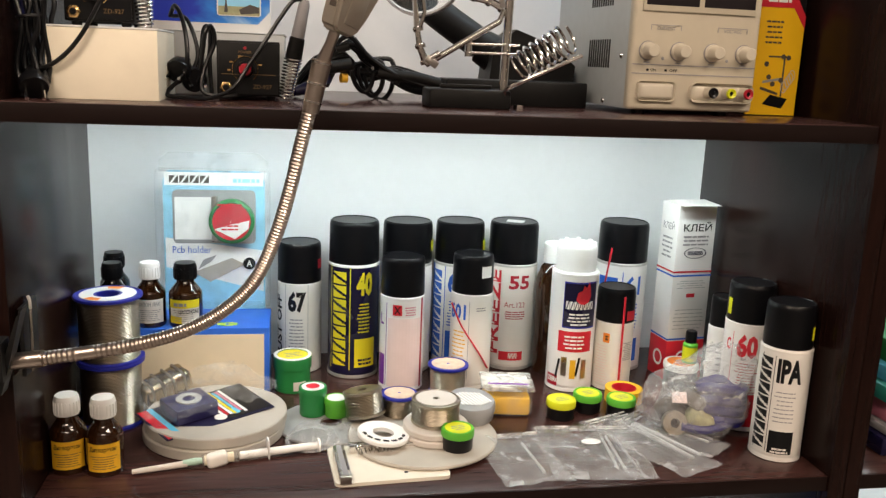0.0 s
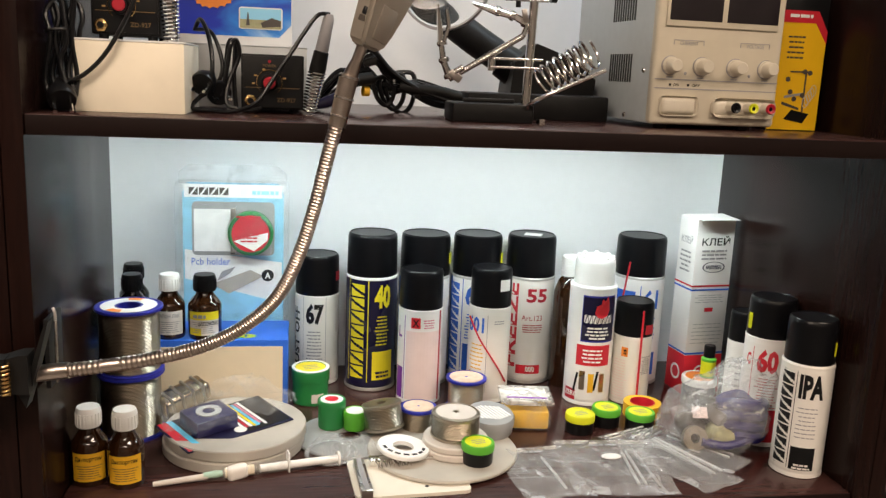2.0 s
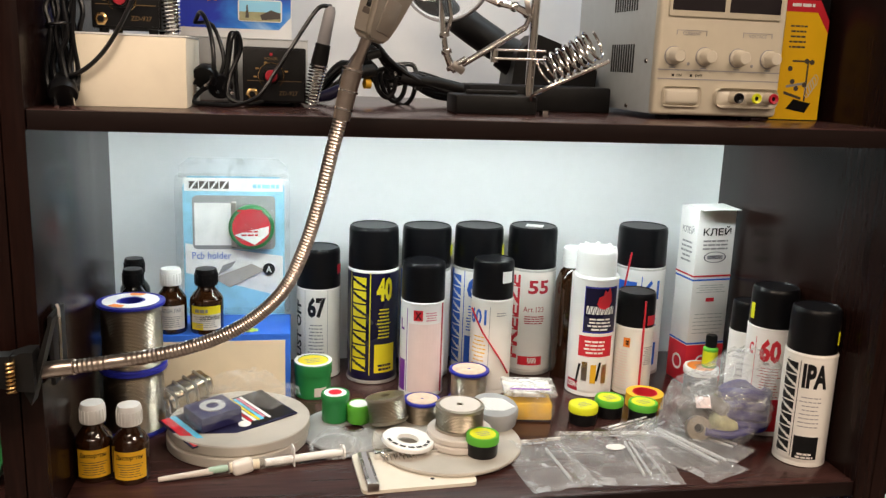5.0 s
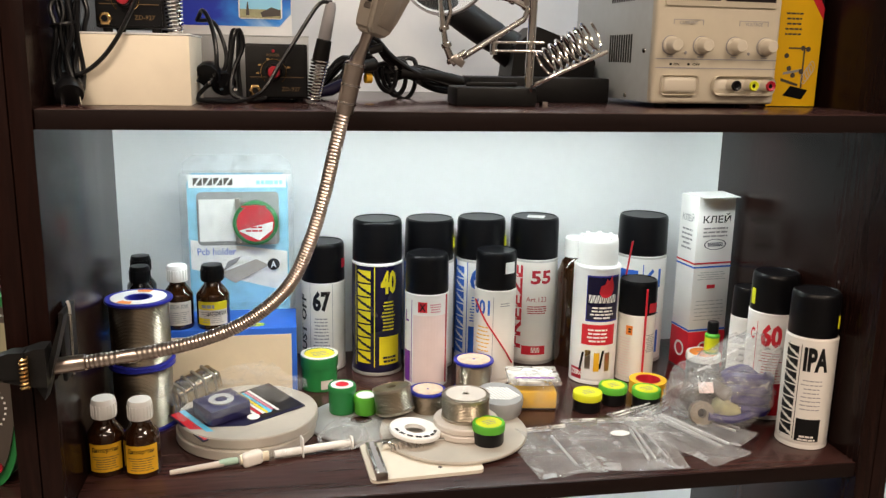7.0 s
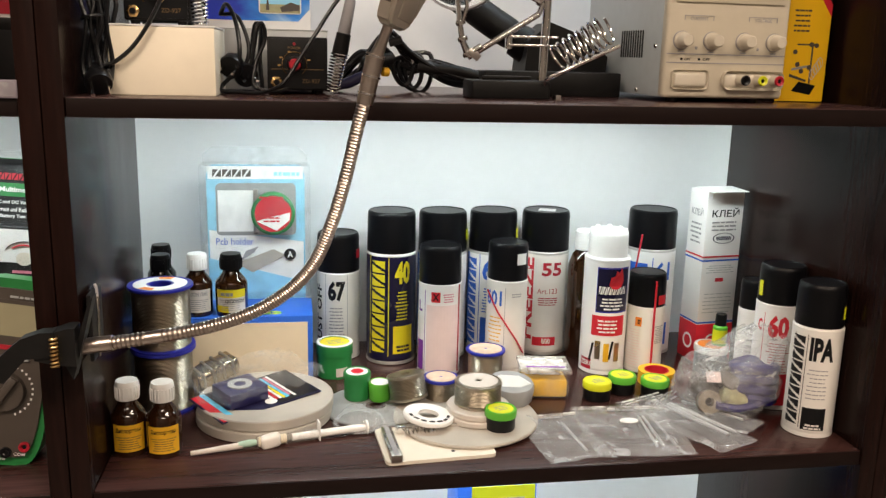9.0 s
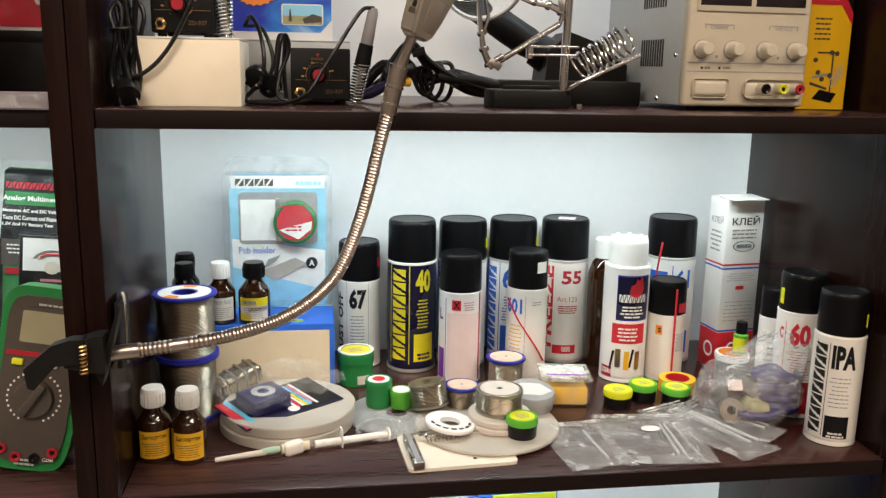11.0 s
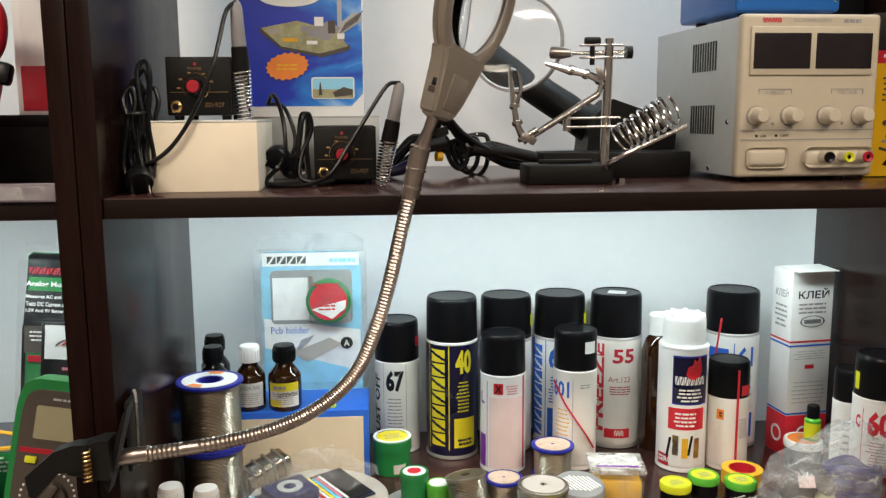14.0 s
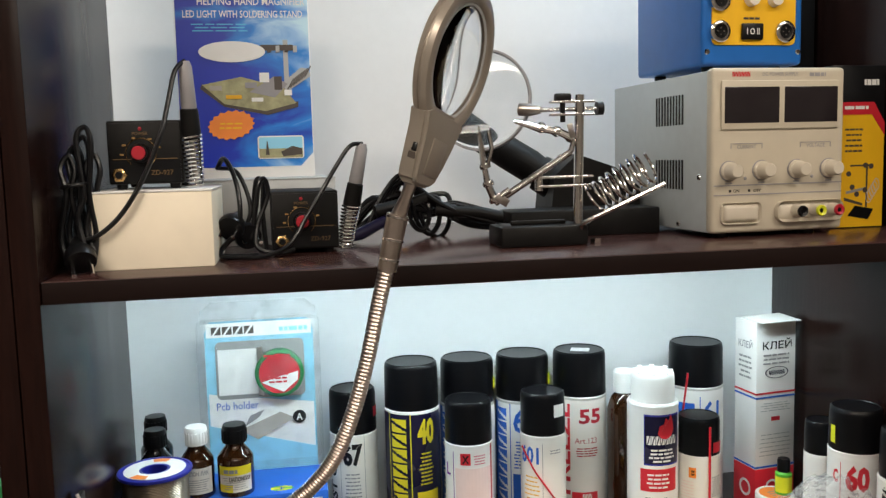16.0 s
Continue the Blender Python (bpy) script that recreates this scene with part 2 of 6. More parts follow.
def swoosh_mat(name):
    """A printed field that runs from deep blue through azure to white in soft waves."""
    m = bpy.data.materials.new(name)
    m.use_nodes = True
    nt = m.node_tree
    b = nt.nodes["Principled BSDF"]
    b.inputs["Roughness"].default_value = 0.3
    tc = nt.nodes.new("ShaderNodeTexCoord")
    sep = nt.nodes.new("ShaderNodeSeparateXYZ")
    nt.links.new(tc.outputs["Object"], sep.inputs[0])
    tex = nt.nodes.new("ShaderNodeTexNoise")
    tex.inputs["Scale"].default_value, tex.inputs["Detail"].default_value, tex.inputs["Distortion"].default_value = 16, 5, 1.2
    mp = nt.nodes.new("ShaderNodeMapping")
    mp.inputs["Scale"].default_value = (0.6, 1, 1.6)
    nt.links.new(tc.outputs["Object"], mp.inputs[0])
    nt.links.new(mp.outputs[0], tex.inputs[0])
    ax = nt.nodes.new("ShaderNodeMath")
    ax.operation = "MULTIPLY_ADD"
    ax.inputs[1].default_value, ax.inputs[2].default_value = 3.2, -0.12
    nt.links.new(sep.outputs[0], ax.inputs[0])
    az = nt.nodes.new("ShaderNodeMath")
    az.operation = "PINGPONG"
    az.inputs[1].default_value = 0.085
    nt.links.new(sep.outputs[2], az.inputs[0])
    az2 = nt.nodes.new("ShaderNodeMath")
    az2.operation = "MULTIPLY_ADD"
    az2.inputs[1].default_value = -3.2
    nt.links.new(az.outputs[0], az2.inputs[0])
    nt.links.new(ax.outputs[0], az2.inputs[2])
    ad = nt.nodes.new("ShaderNodeMath")
    ad.operation = "ADD"
    nt.links.new(az2.outputs[0], ad.inputs[0])
    nt.links.new(tex.outputs[0], ad.inputs[1])
    ramp = nt.nodes.new("ShaderNodeValToRGB")
    e = ramp.color_ramp.elements
    e[0].position, e[0].color = 0.18, (0.012, 0.035, 0.42, 1)
    e[1].position, e[1].color = 0.62, (0.55, 0.78, 0.92, 1)
    mid = e.new(0.40)
    mid.color = (0.02, 0.22, 0.68, 1)
    nt.links.new(ad.outputs[0], ramp.inputs[0])
    nt.links.new(ramp.outputs[0], b.inputs["Base Color"])
    return m


M["swoosh"] = swoosh_mat("blue_wave_print")

# ---- mesh helpers ----


def part(name, bm, material, parent=None, label="", m=None, smooth=True):
    me = bpy.data.meshes.new(name)
    if smooth:
        for f in bm.faces:
            f.smooth = True
        for e in bm.edges:
            if len(e.link_faces) == 2 and e.calc_face_angle(0) > 0.6:
                e.smooth = False
    bm.to_mesh(me)
    bm.free()
    me.materials.append(M[material] if isinstance(material, str) else material)
    ob = new(name, me)
    if parent is not None:
        ob.parent = parent
    if m is not None:
        ob.matrix_local = m
    if label:
        ob["label"] = label
    return ob


def thing(name, label, category, m, group="", kind=""):
    ob = new(name)
    ob.empty_display_size = 0.02
    ob.matrix_world = m
    return tagged(ob, label, category, group, kind)


def box(w, d, h, bevel=0.0, c=(0, 0, 0), seg=2):
    """A box centred on c in x and y, standing on c's z."""
    bm = bmesh.new()
    bmesh.ops.create_cube(bm, size=1)
    for v in bm.verts:
        v.co = Vector((v.co.x * w + c[0], v.co.y * d + c[1], (v.co.z + 0.5) * h + c[2]))
    if bevel:
        bmesh.ops.bevel(bm, geom=bm.edges[:], offset=bevel, segments=seg, profile=0.5, affect="EDGES")
    return bm


def lathe(profile, seg=40, c=(0, 0, 0)):
    """A turned body from (radius, height) pairs."""
    bm = bmesh.new()
    rings = []
    for r, z in profile:
        if r < 1e-5:
            rings.append([bm.verts.new((c[0], c[1], z + c[2]))])
        else:
            rings.append([bm.verts.new((c[0] + r * math.cos(2 * math.pi * i / seg), c[1] + r * math.sin(2 * math.pi * i / seg), z + c[2])) for i in range(seg)])
    for a, b in zip(rings, rings[1:]):
        for i in range(seg):
            j = (i + 1) % seg
            q = [a[i % len(a)], a[j % len(a)], b[j % len(b)], b[i % len(b)]]
            q = list(dict.fromkeys(q))
            if len(q) > 2:
                bm.faces.new(q)
    bmesh.ops.recalc_face_normals(bm, faces=bm.faces[:])
    return bm


def spline(points, n=8):
    """A smooth line through the points."""
    p = [Vector(q) for q in points]
    p = [2 * p[0] - p[1]] + p + [2 * p[-1] - p[-2]]
    out = []
    for a, b, c, d in zip(p, p[1:], p[2:], p[3:]):
        for i in range(n):
            t = i / n
            out.append(0.5 * (2 * b + (c - a) * t + (2 * a - 5 * b + 4 * c - d) * t * t + (3 * b - a - 3 * c + d) * t ** 3))
    return out + [p[-2]]


def tube(line, r, seg=10, radii=None, bm=None):
    """A round tube along a line of points."""
    bm = bm or bmesh.new()
    line = [Vector(q) for q in line]
    up = Vector((0.13, 0.21, 0.97))
    rings = []
    for i, q in enumerate(line):
        t = (line[min(i + 1, len(line) - 1)] - line[max(i - 1, 0)]).normalized()
        u = up - t * up.dot(t)
        if u.length < 0.05:
            u = t.orthogonal()
        u.normalize()
        up = u
        w = t.cross(u)
        rr = radii[i] if radii else r
        rings.append([bm.verts.new(q + rr * (math.cos(2 * math.pi * k / seg) * u + math.sin(2 * math.pi * k / seg) * w)) for k in range(seg)])
    for a, b in zip(rings, rings[1:]):
        for k in range(seg):
            bm.faces.new((a[k], a[(k + 1) % seg], b[(k + 1) % seg], b[k]))
    bm.faces.new(rings[0][::-1])
    bm.faces.new(rings[-1])
    bmesh.ops.recalc_face_normals(bm, faces=bm.faces[:])
    return bm


def rod(a, b, r, seg=12):
    return tube([a, b], r, seg)


def wrap(r, a0, a1, z0, z1, n=None):
    """A patch on a can's skin; angles in degrees from the front, to the right."""
    bm = bmesh.new()
    n = n or max(2, int(abs(a1 - a0) / 8))
    cols = []
    for i in range(n + 1):
        a = radians(a0 + (a1 - a0) * i / n)
        cols.append([bm.verts.new((r * math.sin(a), -r * math.cos(a), z)) for z in (z0, z1)])
    for a, b in zip(cols, cols[1:]):
        bm.faces.new((a[0], b[0], b[1], a[1]))
    return bm


def plate(w, h, t=0.0006, c=(0, 0, 0), corner=0.0):
    """A thin upright plate, its front at y = c.y, centred on x, standing on c's z."""
    bm = bmesh.new()
    x0, x1, z0, z1 = c[0] - w / 2, c[0] + w / 2, c[2], c[2] + h
    if corner:
        pts = []
        for cx, cz, s in ((x1 - corner, z0 + corner, -90), (x1 - corner, z1 - corner, 0), (x0 + corner, z1 - corner, 90), (x0 + corner, z0 + corner, 180)):
            pts += [(cx + corner * math.cos(radians(s + k * 22.5)), cz + corner * math.sin(radians(s + k * 22.5))) for k in range(5)]
    else:
        pts = [(x0, z0), (x1, z0), (x1, z1), (x0, z1)]
    return slab(pts, t, c[1])


def slab(pts, t, y0=0.0):
    """An upright slab with outline pts in x and z and thickness t behind y0."""
    bm = bmesh.new()
    f = [bm.verts.new((x, y0, z)) for x, z in pts]
    b = [bm.verts.new((x, y0 + t, z)) for x, z in pts]
    bm.faces.new(f)
    bm.faces.new(b[::-1])
    for i in range(len(pts)):
        j = (i + 1) % len(pts)
        bm.faces.new((f[i], b[i], b[j], f[j]))
    bmesh.ops.recalc_face_normals(bm, faces=bm.faces[:])
    return bm


def words(text, height, squeeze=1.0, bold=0.0):
    """Flat lettering as a bmesh, x to the right and y up, capital height as given, from the origin."""
    cu = bpy.data.curves.new("lettering", "FONT")
    cu.body, cu.size, cu.resolution_u, cu.offset = text, 1.0, 2, bold
    ob = bpy.data.objects.new("lettering", cu)
    scene.collection.objects.link(ob)
    bpy.context.view_layer.update()
    me = bpy.data.meshes.new_from_object(ob.evaluated_get(bpy.context.evaluated_depsgraph_get()))
    bpy.data.objects.remove(ob)
    bm = bmesh.new()
    bm.from_mesh(me)
    bpy.data.meshes.remove(me)
    bpy.data.curves.remove(cu)
    k = height / 0.70
    for v in bm.verts:
        v.co = Vector((v.co.x * k * squeeze, v.co.y * k, 0))
    return bm


def fit_words(text, w, h, bold=0.0):
    """Lettering that fills w by h."""
    bm = words(text, 1.0, 1.0, bold)
    xs = [v.co.x for v in bm.verts]
    ys = [v.co.y for v in bm.verts]
    for v in bm.verts:
        v.co = Vector(((v.co.x - min(xs)) / (max(xs) - min(xs)) * w, (v.co.y - min(ys)) / (max(ys) - min(ys)) * h, 0))
    return bm


def blocks(n, w, h):
    """A row of n plain slit blocks in place of a trade name."""
    bm = bmesh.new()
    p = w / n
    for i in range(n):
        a, b = i * p + p * 0.06, (i + 1) * p - p * 0.06
        for j in range(12):
            for k in range(12):
                u, v = (k + 0.5) / 12 - 0.5, (j + 0.5) / 12 - 0.5
                if abs(u - 0.6 * v) < 0.12:
                    continue
                x0, x1, y0, y1 = a + (b - a) * k / 12, a + (b - a) * (k + 1) / 12, h * j / 12, h * (j + 1) / 12
                bm.faces.new([bm.verts.new(q) for q in ((x0, y0, 0), (x1, y0, 0), (x1, y1, 0), (x0, y1, 0))])
    return bm


def lines(n, w, h, fill=0.5, seed=0):
    """n text-like bars of uneven length in w by h."""
    rnd = random.Random(seed)
    bm = bmesh.new()
    p = h / n
    for i in range(n):
        ln = w * rnd.uniform(0.62, 1.0)
        x0 = (w - ln) / 2
        while x0 < (w + ln) / 2 - w * 0.04:
            x1 = min((w + ln) / 2, x0 + w * rnd.uniform(0.12, 0.3))
            y0 = h - (i + 1) * p
            bm.faces.new([bm.verts.new(q) for q in ((x0, y0, 0), (x1, y0, 0), (x1, y0 + p * fill, 0), (x0, y0 + p * fill, 0))])
            x0 = x1 + w * 0.035
    return bm


def flat(pts):
    """A flat shape from its outline."""
    bm = bmesh.new()
    bm.faces.new([bm.verts.new((x, y, 0)) for x, y in pts])
    return bm


def bend(bm, r, a, z, turned=False, centre=False):
    """Lays flat lettering round a can's skin: its start at angle a (degrees) and height z; turned: it reads upwards."""
    bmesh.ops.subdivide_edges(bm, edges=[e for e in bm.edges if e.calc_length() > r * 0.15], cuts=2)
    xs = [v.co.x for v in bm.verts]
    mid = (min(xs) + max(xs)) / 2 if centre else 0
    for v in bm.verts:
        x, y = (v.co.x - mid, v.co.y)
        if turned:
            x, y = -y, x
        t = radians(a) + x / r
        v.co = Vector((r * math.sin(t), -r * math.cos(t), z + y))
    return bm


def upright(bm, x, y, z):
    """Stands flat lettering up, facing -y."""
    for v in bm.verts:
        v.co = Vector((v.co.x + x, y, v.co.y + z))
    return bm


def facing(x, y, z=0.0, turn=0.0, eye=(-0.22, 0.0)):
    """A pose at a place whose front (-y) looks out towards the aisle."""
    return pose(x, y, z, 0, 0, math.degrees(math.atan2(eye[0] - x, y - eye[1])) + turn)


# ---- room ----
def structure(name, bm, material, label, category):
    ob = part(name, bm, material, smooth=False)
    return tagged(ob, label, category, kind="structure")


W0, E0, S0, N0, H0 = ROOM
structure("floor", box(E0 - W0 + 0.4, N0 - S0 + 0.4, 0.1, c=((W0 + E0) / 2, (S0 + N0) / 2, -0.1)), "floor", "plain grey tiled shop floor", "floor")
structure("ceiling", box(E0 - W0 + 0.4, N0 - S0 + 0.4, 0.1, c=((W0 + E0) / 2, (S0 + N0) / 2, H0)), "ceil", "white ceiling over the shop", "ceiling")
structure("wall_north", box(E0 - W0 + 0.4, 0.1, H0, c=((W0 + E0) / 2, N0 + 0.05, 0)), "wall", "white painted wall behind the open shelves", "wall")
# The three walls out of view are made up; their darkness limits bounce and reflections.
structure("wall_south", box(E0 - W0 + 0.4, 0.1, H0, c=((W0 + E0) / 2, S0 - 0.05, 0)), "aisle", "unseen wall across the aisle, dark to cut reflections", "wall")
structure("wall_west", box(0.1, N0 - S0, H0, c=(W0 - 0.05, (S0 + N0) / 2, 0)), "aisle", "unseen side wall, dark to cut reflections", "wall")
structure("wall_east", box(0.1, N0 - S0, H0, c=(E0 + 0.05, (S0 + N0) / 2, 0)), "aisle", "unseen side wall, dark to cut reflections", "wall")
for lx, ly in ((-1.1, -0.55), (0.9, -0.55), (-0.1, -1.9)):
    cl = thing("ceiling_light", "long white ceiling light, switched on", "lamp", pose(lx, ly, H0 - 0.05), "ceiling lights")
    part("frame", box(1.2, 0.34, 0.05, 0.004), "wplast", cl)
    part("diffuser", box(1.1, 0.28, 0.004, c=(0, 0, -0.003)), "lamp", cl)


# ---- shelving ----
def shelving(name_label, x0, x1, left, right):
    """An open-backed unit: uprights and four boards."""
    t = thing("shelving_unit", name_label, "shelf", pose((x0 + x1) / 2, 0, 0), "row of shelving units")
    w = x1 - x0
    for sx, wd in ((-w / 2 - left / 2, left), (w / 2 + right / 2, right)):
        ye = PANEL_END[(x0 + x1) / 2 + sx < 0]
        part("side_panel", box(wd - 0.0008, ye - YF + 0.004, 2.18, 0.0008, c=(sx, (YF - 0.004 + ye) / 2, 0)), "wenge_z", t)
    for z in (0.12, 0.735, Z1, Z2, 2.16):
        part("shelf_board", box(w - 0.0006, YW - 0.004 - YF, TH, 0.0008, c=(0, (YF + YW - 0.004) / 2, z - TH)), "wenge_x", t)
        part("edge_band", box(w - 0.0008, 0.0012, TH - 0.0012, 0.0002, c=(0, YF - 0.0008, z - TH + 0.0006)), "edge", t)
    part("led_strip", box(w * 0.9, 0.014, 0.004, 0.0005, c=(0, 0.96 if x0 > -0.5 else 0.88, Z2 - TH - 0.0042)), "led", t)
    part("led_strip", box(w * 0.9, 0.014, 0.004, 0.0005, c=(0, 0.93, Z1 - TH - 0.0042)), "led", t)
    # Body of the added top strip, short and off-centre in the middle unit.
    up = 0.20 if abs(x0 + x1) < 0.4 else 0.0
    part("led_strip", box(w * 0.9 - 2.0 * up, 0.014, 0.004, 0.0005, c=(up, 0.93, 2.16 - TH - 0.0042)), "led", t)
    return t


shelving("dark wenge open shelving unit in the row's middle", XL, XR, 0.018, 0.018)
shelving("dark wenge open shelving unit full of meters", XL - 0.036 - 0.76, XL - 0.036, 0.018, 0.018)
shelving("dark wenge open shelving unit with folded cartons", XR + 0.036, XR + 0.036 + 0.76, 0.018, 0.018)


# ---- aerosol cans ----
def aerosol(label, x, y, r, h, cz, body, face=0.0, rim=None, lip=None, cap_r=0.985, cap="cap", group="aerosol cans on the shelf"):
    """A can standing on the lower shelf: skin up to cz, cap up to h."""
    t = thing("aerosol_can", label, "spray can", facing(x, y, Z1, face), group)
    part("body", lathe([(0, 0.002), (r * 0.86, 0.002), (r * 0.94, 0), (r, 0.003), (r, cz - 0.004), (r * 0.97, cz), (0, cz)], 48), body, t)
    part("bottom_rim", lathe([(r * 0.95, 0.0), (r * 1.012, 0.0007), (r * 1.018, 0.0025), (r * 1.003, 0.005), (r * 0.99, 0.005)], 48), rim or body, t)
    part("top_rim", lathe([(r * 0.97, cz - 0.005), (r * 1.012, cz - 0.0045), (r * 1.012, cz - 0.002), (r * 0.97, cz - 0.0005)], 48), lip or body, t)
    k = r * cap_r
    part("cap", lathe([(k, cz - 0.001), (k * 1.0, cz + 0.004), (k * 0.985, h - 0.006), (k * 0.955, h - 0.0018), (k * 0.90, h - 0.0002), (k * 0.86, h - 0.0012), (0, h - 0.0016)], 48), cap, t)
    return t, r + 0.00035, part("label", wrap(r + 0.00015, -100, 100, 0.008, cz - 0.008), body, t)


def on(t, bm, material, name="lettering", label=""):
    return part(name, bm, material, t, label, smooth=False)


# yellow on navy
t, R, L = aerosol("navy aerosol can with yellow lettering and black cap", -0.1012, 1.078, 0.0315, 0.198, 0.147, "navy", rim="tinplate", lip="wplast")
on(L, bend(blocks(7, 0.122, 0.019), R, -14, 0.016, turned=True), "yellow")
for a in (-56, -6):
    on(L, wrap(R, a, a + 2, 0.012, 0.143), "yellow", "rule")
on(L, bend(fit_words("40", 0.0215, 0.030, 0.045), R, 9, 0.107), "yellow")
on(L, bend(lines(9, 0.019, 0.040, 0.42, 1), R, 11, 0.060), "yellow", "small_print")
on(L, wrap(R, 6, 58, 0.015, 0.052), "yellow", "panel")
on(L, bend(lines(2, 0.020, 0.010, 0.6, 2), R + 0.0003, 14, 0.018), "navy", "small_print")

# 67
t, R, L = aerosol("white dust-remover can with black lettering and black cap", -0.1683, 1.098, 0.0276, 0.166, 0.1175, "offwhite")
on(L, bend(fit_words("67", 0.023, 0.027, 0.05), R, -28, 0.080), "black")
on(L, bend(fit_words("DUST OFF", 0.088, 0.012, 0.03), R, -48, 0.012, turned=True), "black")
on(L, bend(lines(10, 0.022, 0.044, 0.35, 3), R, -28, 0.030), "grey", "small_print")
for a in (-36, 24):
    on(L, wrap(R, a, a + 1.2, 0.012, 0.115), "grey", "rule")
on(L, wrap(R, -30, 16, 0.014, 0.026), "black", "panel")
on(t, wrap(R + 0.0003, 55, 74, 0.134, 0.146), "red", "price_tag", "red price tag")

# two blue and white ones at the back
for cx, cy, lab in ((-0.0326, 1.092, "white and blue aerosol can, half hidden"), (0.0357, 1.095, "white aerosol can with blue upright lettering")):
    t, R, L = aerosol(lab, cx, cy, 0.0321, 0.195, 0.144, "white", rim="tinplate", lip="tinplate")
    on(L, bend(blocks(7, 0.118, 0.018), R, -38, 0.016, turned=True), "blue")
    on(L, wrap(R, -90, -66, 0.012, 0.14), "blue", "panel")
    on(L, wrap(R, -30, -28, 0.012, 0.14), "blue", "rule")
    on(L, wrap(R, -24, 20, 0.016, 0.055), "blue", "panel")
    on(L, bend(fit_words("6", 0.016, 0.03, 0.02), R, -22, 0.105), "blue")
    on(L, bend(lines(9, 0.022, 0.035, 0.4, 4), R, -22, 0.062), "blue", "small_print")
    on(t, wrap(R + 0.0004, 66, 84, 0.158, 0.172), "lime", "price_tag", "yellow price tag")

# 55
t, R, L = aerosol("white freezer-spray can with red lettering and black cap", 0.1075, 1.096, 0.0325, 0.1945, 0.143, "offwhite", face=-7, rim="tinplate", lip="tinplate")
on(L, bend(fit_words("55", 0.028, 0.018, 0.03), R, 4, 0.110), "crimson")
on(L, bend(fit_words("FREEZE", 0.112, 0.016, 0.03), R, -15, 0.022, turned=True), "red")
on(L, bend(words("Art.123", 0.007, 0.9), R, -5, 0.086), "crimson")
on(L, bend(lines(4, 0.030, 0.012, 0.45, 5), R, -5, 0.070), "crimson", "small_print")
on(L, wrap(R, -12, 44, 0.014, 0.026), "red", "panel")
on(L, bend(blocks(3, 0.012, 0.007), R + 0.0003, 10, 0.017), "offwhite")
on(t, box(0.022, 0.016, 0.0008, c=(0.002, -0.006, 0.1940)), "wplast", "price_tag", "white price tag on the cap")

# small white can with a pale pink label
t, R, L = aerosol("white aerosol can with pale pink label and black cap", -0.0453, 1.026, 0.0266, 0.1643, 0.119, "white")
on(L, wrap(R, -36, 58, 0.006, 0.092), "pinkish", "panel")
on(L, wrap(R + 0.0002, -22, 2, 0.096, 0.109), "red", "warning_sign", "red warning sign")
on(L, bend(fit_words("X", 0.008, 0.009, 0.03), R + 0.0005, -18, 0.098), "black")
on(L, bend(lines(4, 0.016, 0.012, 0.45, 6), R, 8, 0.096), "pink", "small_print")
on(L, wrap(R, 58, 66, 0.004, 0.116), "crimson", "stripe")
on(L, wrap(R, -74, -46, 0.006, 0.045), "purple", "panel")
on(L, bend(fit_words("L", 0.007, 0.014, 0.03), R, -66, 0.082), "purple")
on(L, wrap(R, -42, -40, 0.006, 0.11), "purple", "rule")
on(L, bend(lines(16, 0.040, 0.075, 0.25, 7), R + 0.0002, -30, 0.010), "pinkish", "small_print")

# 601
t, R, L = aerosol("white aerosol can with blue number and a red straw", 0.0407, 1.027, 0.0255, 0.1668, 0.121, "offwhite")
on(L, bend(fit_words("601", 0.024, 0.020, 0.03), R, -66, 0.088), "blue")
on(L, bend(lines(9, 0.022, 0.045, 0.3, 8), R, -58, 0.032), "amberlab", "small_print")
on(L, wrap(R, -4, -2.6, 0.012, 0.112), "grey", "rule")
on(L, bend(lines(2, 0.016, 0.006, 0.4, 9), R, 12, 0.100), "grey", "small_print")
on(t, wrap(R + 0.0006, 26, 58, 0.141, 0.155), "wplast", "price_tag", "white price tag on the cap")
on(t, tube(spline([(R * 1.05 * math.sin(radians(a)), -R * 1.05 * math.cos(radians(a)), z) for a, z in ((-62, 0.106), (-25, 0.083), (5, 0.063), (32, 0.044), (58, 0.026))], 6), 0.0011, 8), "red", "straw", "thin red straw")

# 61
t, R, L = aerosol("tall white and blue aerosol can with black cap", 0.2539, 1.085, 0.0329, 0.197, 0.147, "white", rim="tinplate", lip="tinplate")
on(L, bend(fit_words("61", 0.022, 0.026, 0.03), R, 14, 0.104), "blue")
on(L, wrap(R, -52, -4, 0.113, 0.127), "blue", "panel")
on(L, wrap(R, 6, 8, 0.012, 0.135), "blue", "rule")
on(L, wrap(R, 20, 56, 0.014, 0.045), "blue", "panel")
on(L, bend(lines(9, 0.020, 0.04, 0.4, 10), R, 16, 0.055), "blue", "small_print")

# lighter gas
t, R, L = aerosol("white lighter-gas can with blue label and white cap", 0.1660, 1.0125, 0.0284, 0.1835, 0.1505, "white", cap_r=0.86, cap="wplast")
on(L, wrap(R, -22, 66, 0.082, 0.140), "dblue", "panel")
on(L, wrap(R + 0.0002, -20, 64, 0.084, 0.138), "navy", "panel")
on(L, bend(flat([(0, 0.006), (0.004, 0.001), (0.010, 0), (0.016, 0.003), (0.019, 0.010), (0.018, 0.019), (0.0155, 0.028), (0.0125, 0.021), (0.009, 0.024), (0.007, 0.017), (0.002, 0.015)]), R + 0.0022, 8, 0.113), "red", "flame")
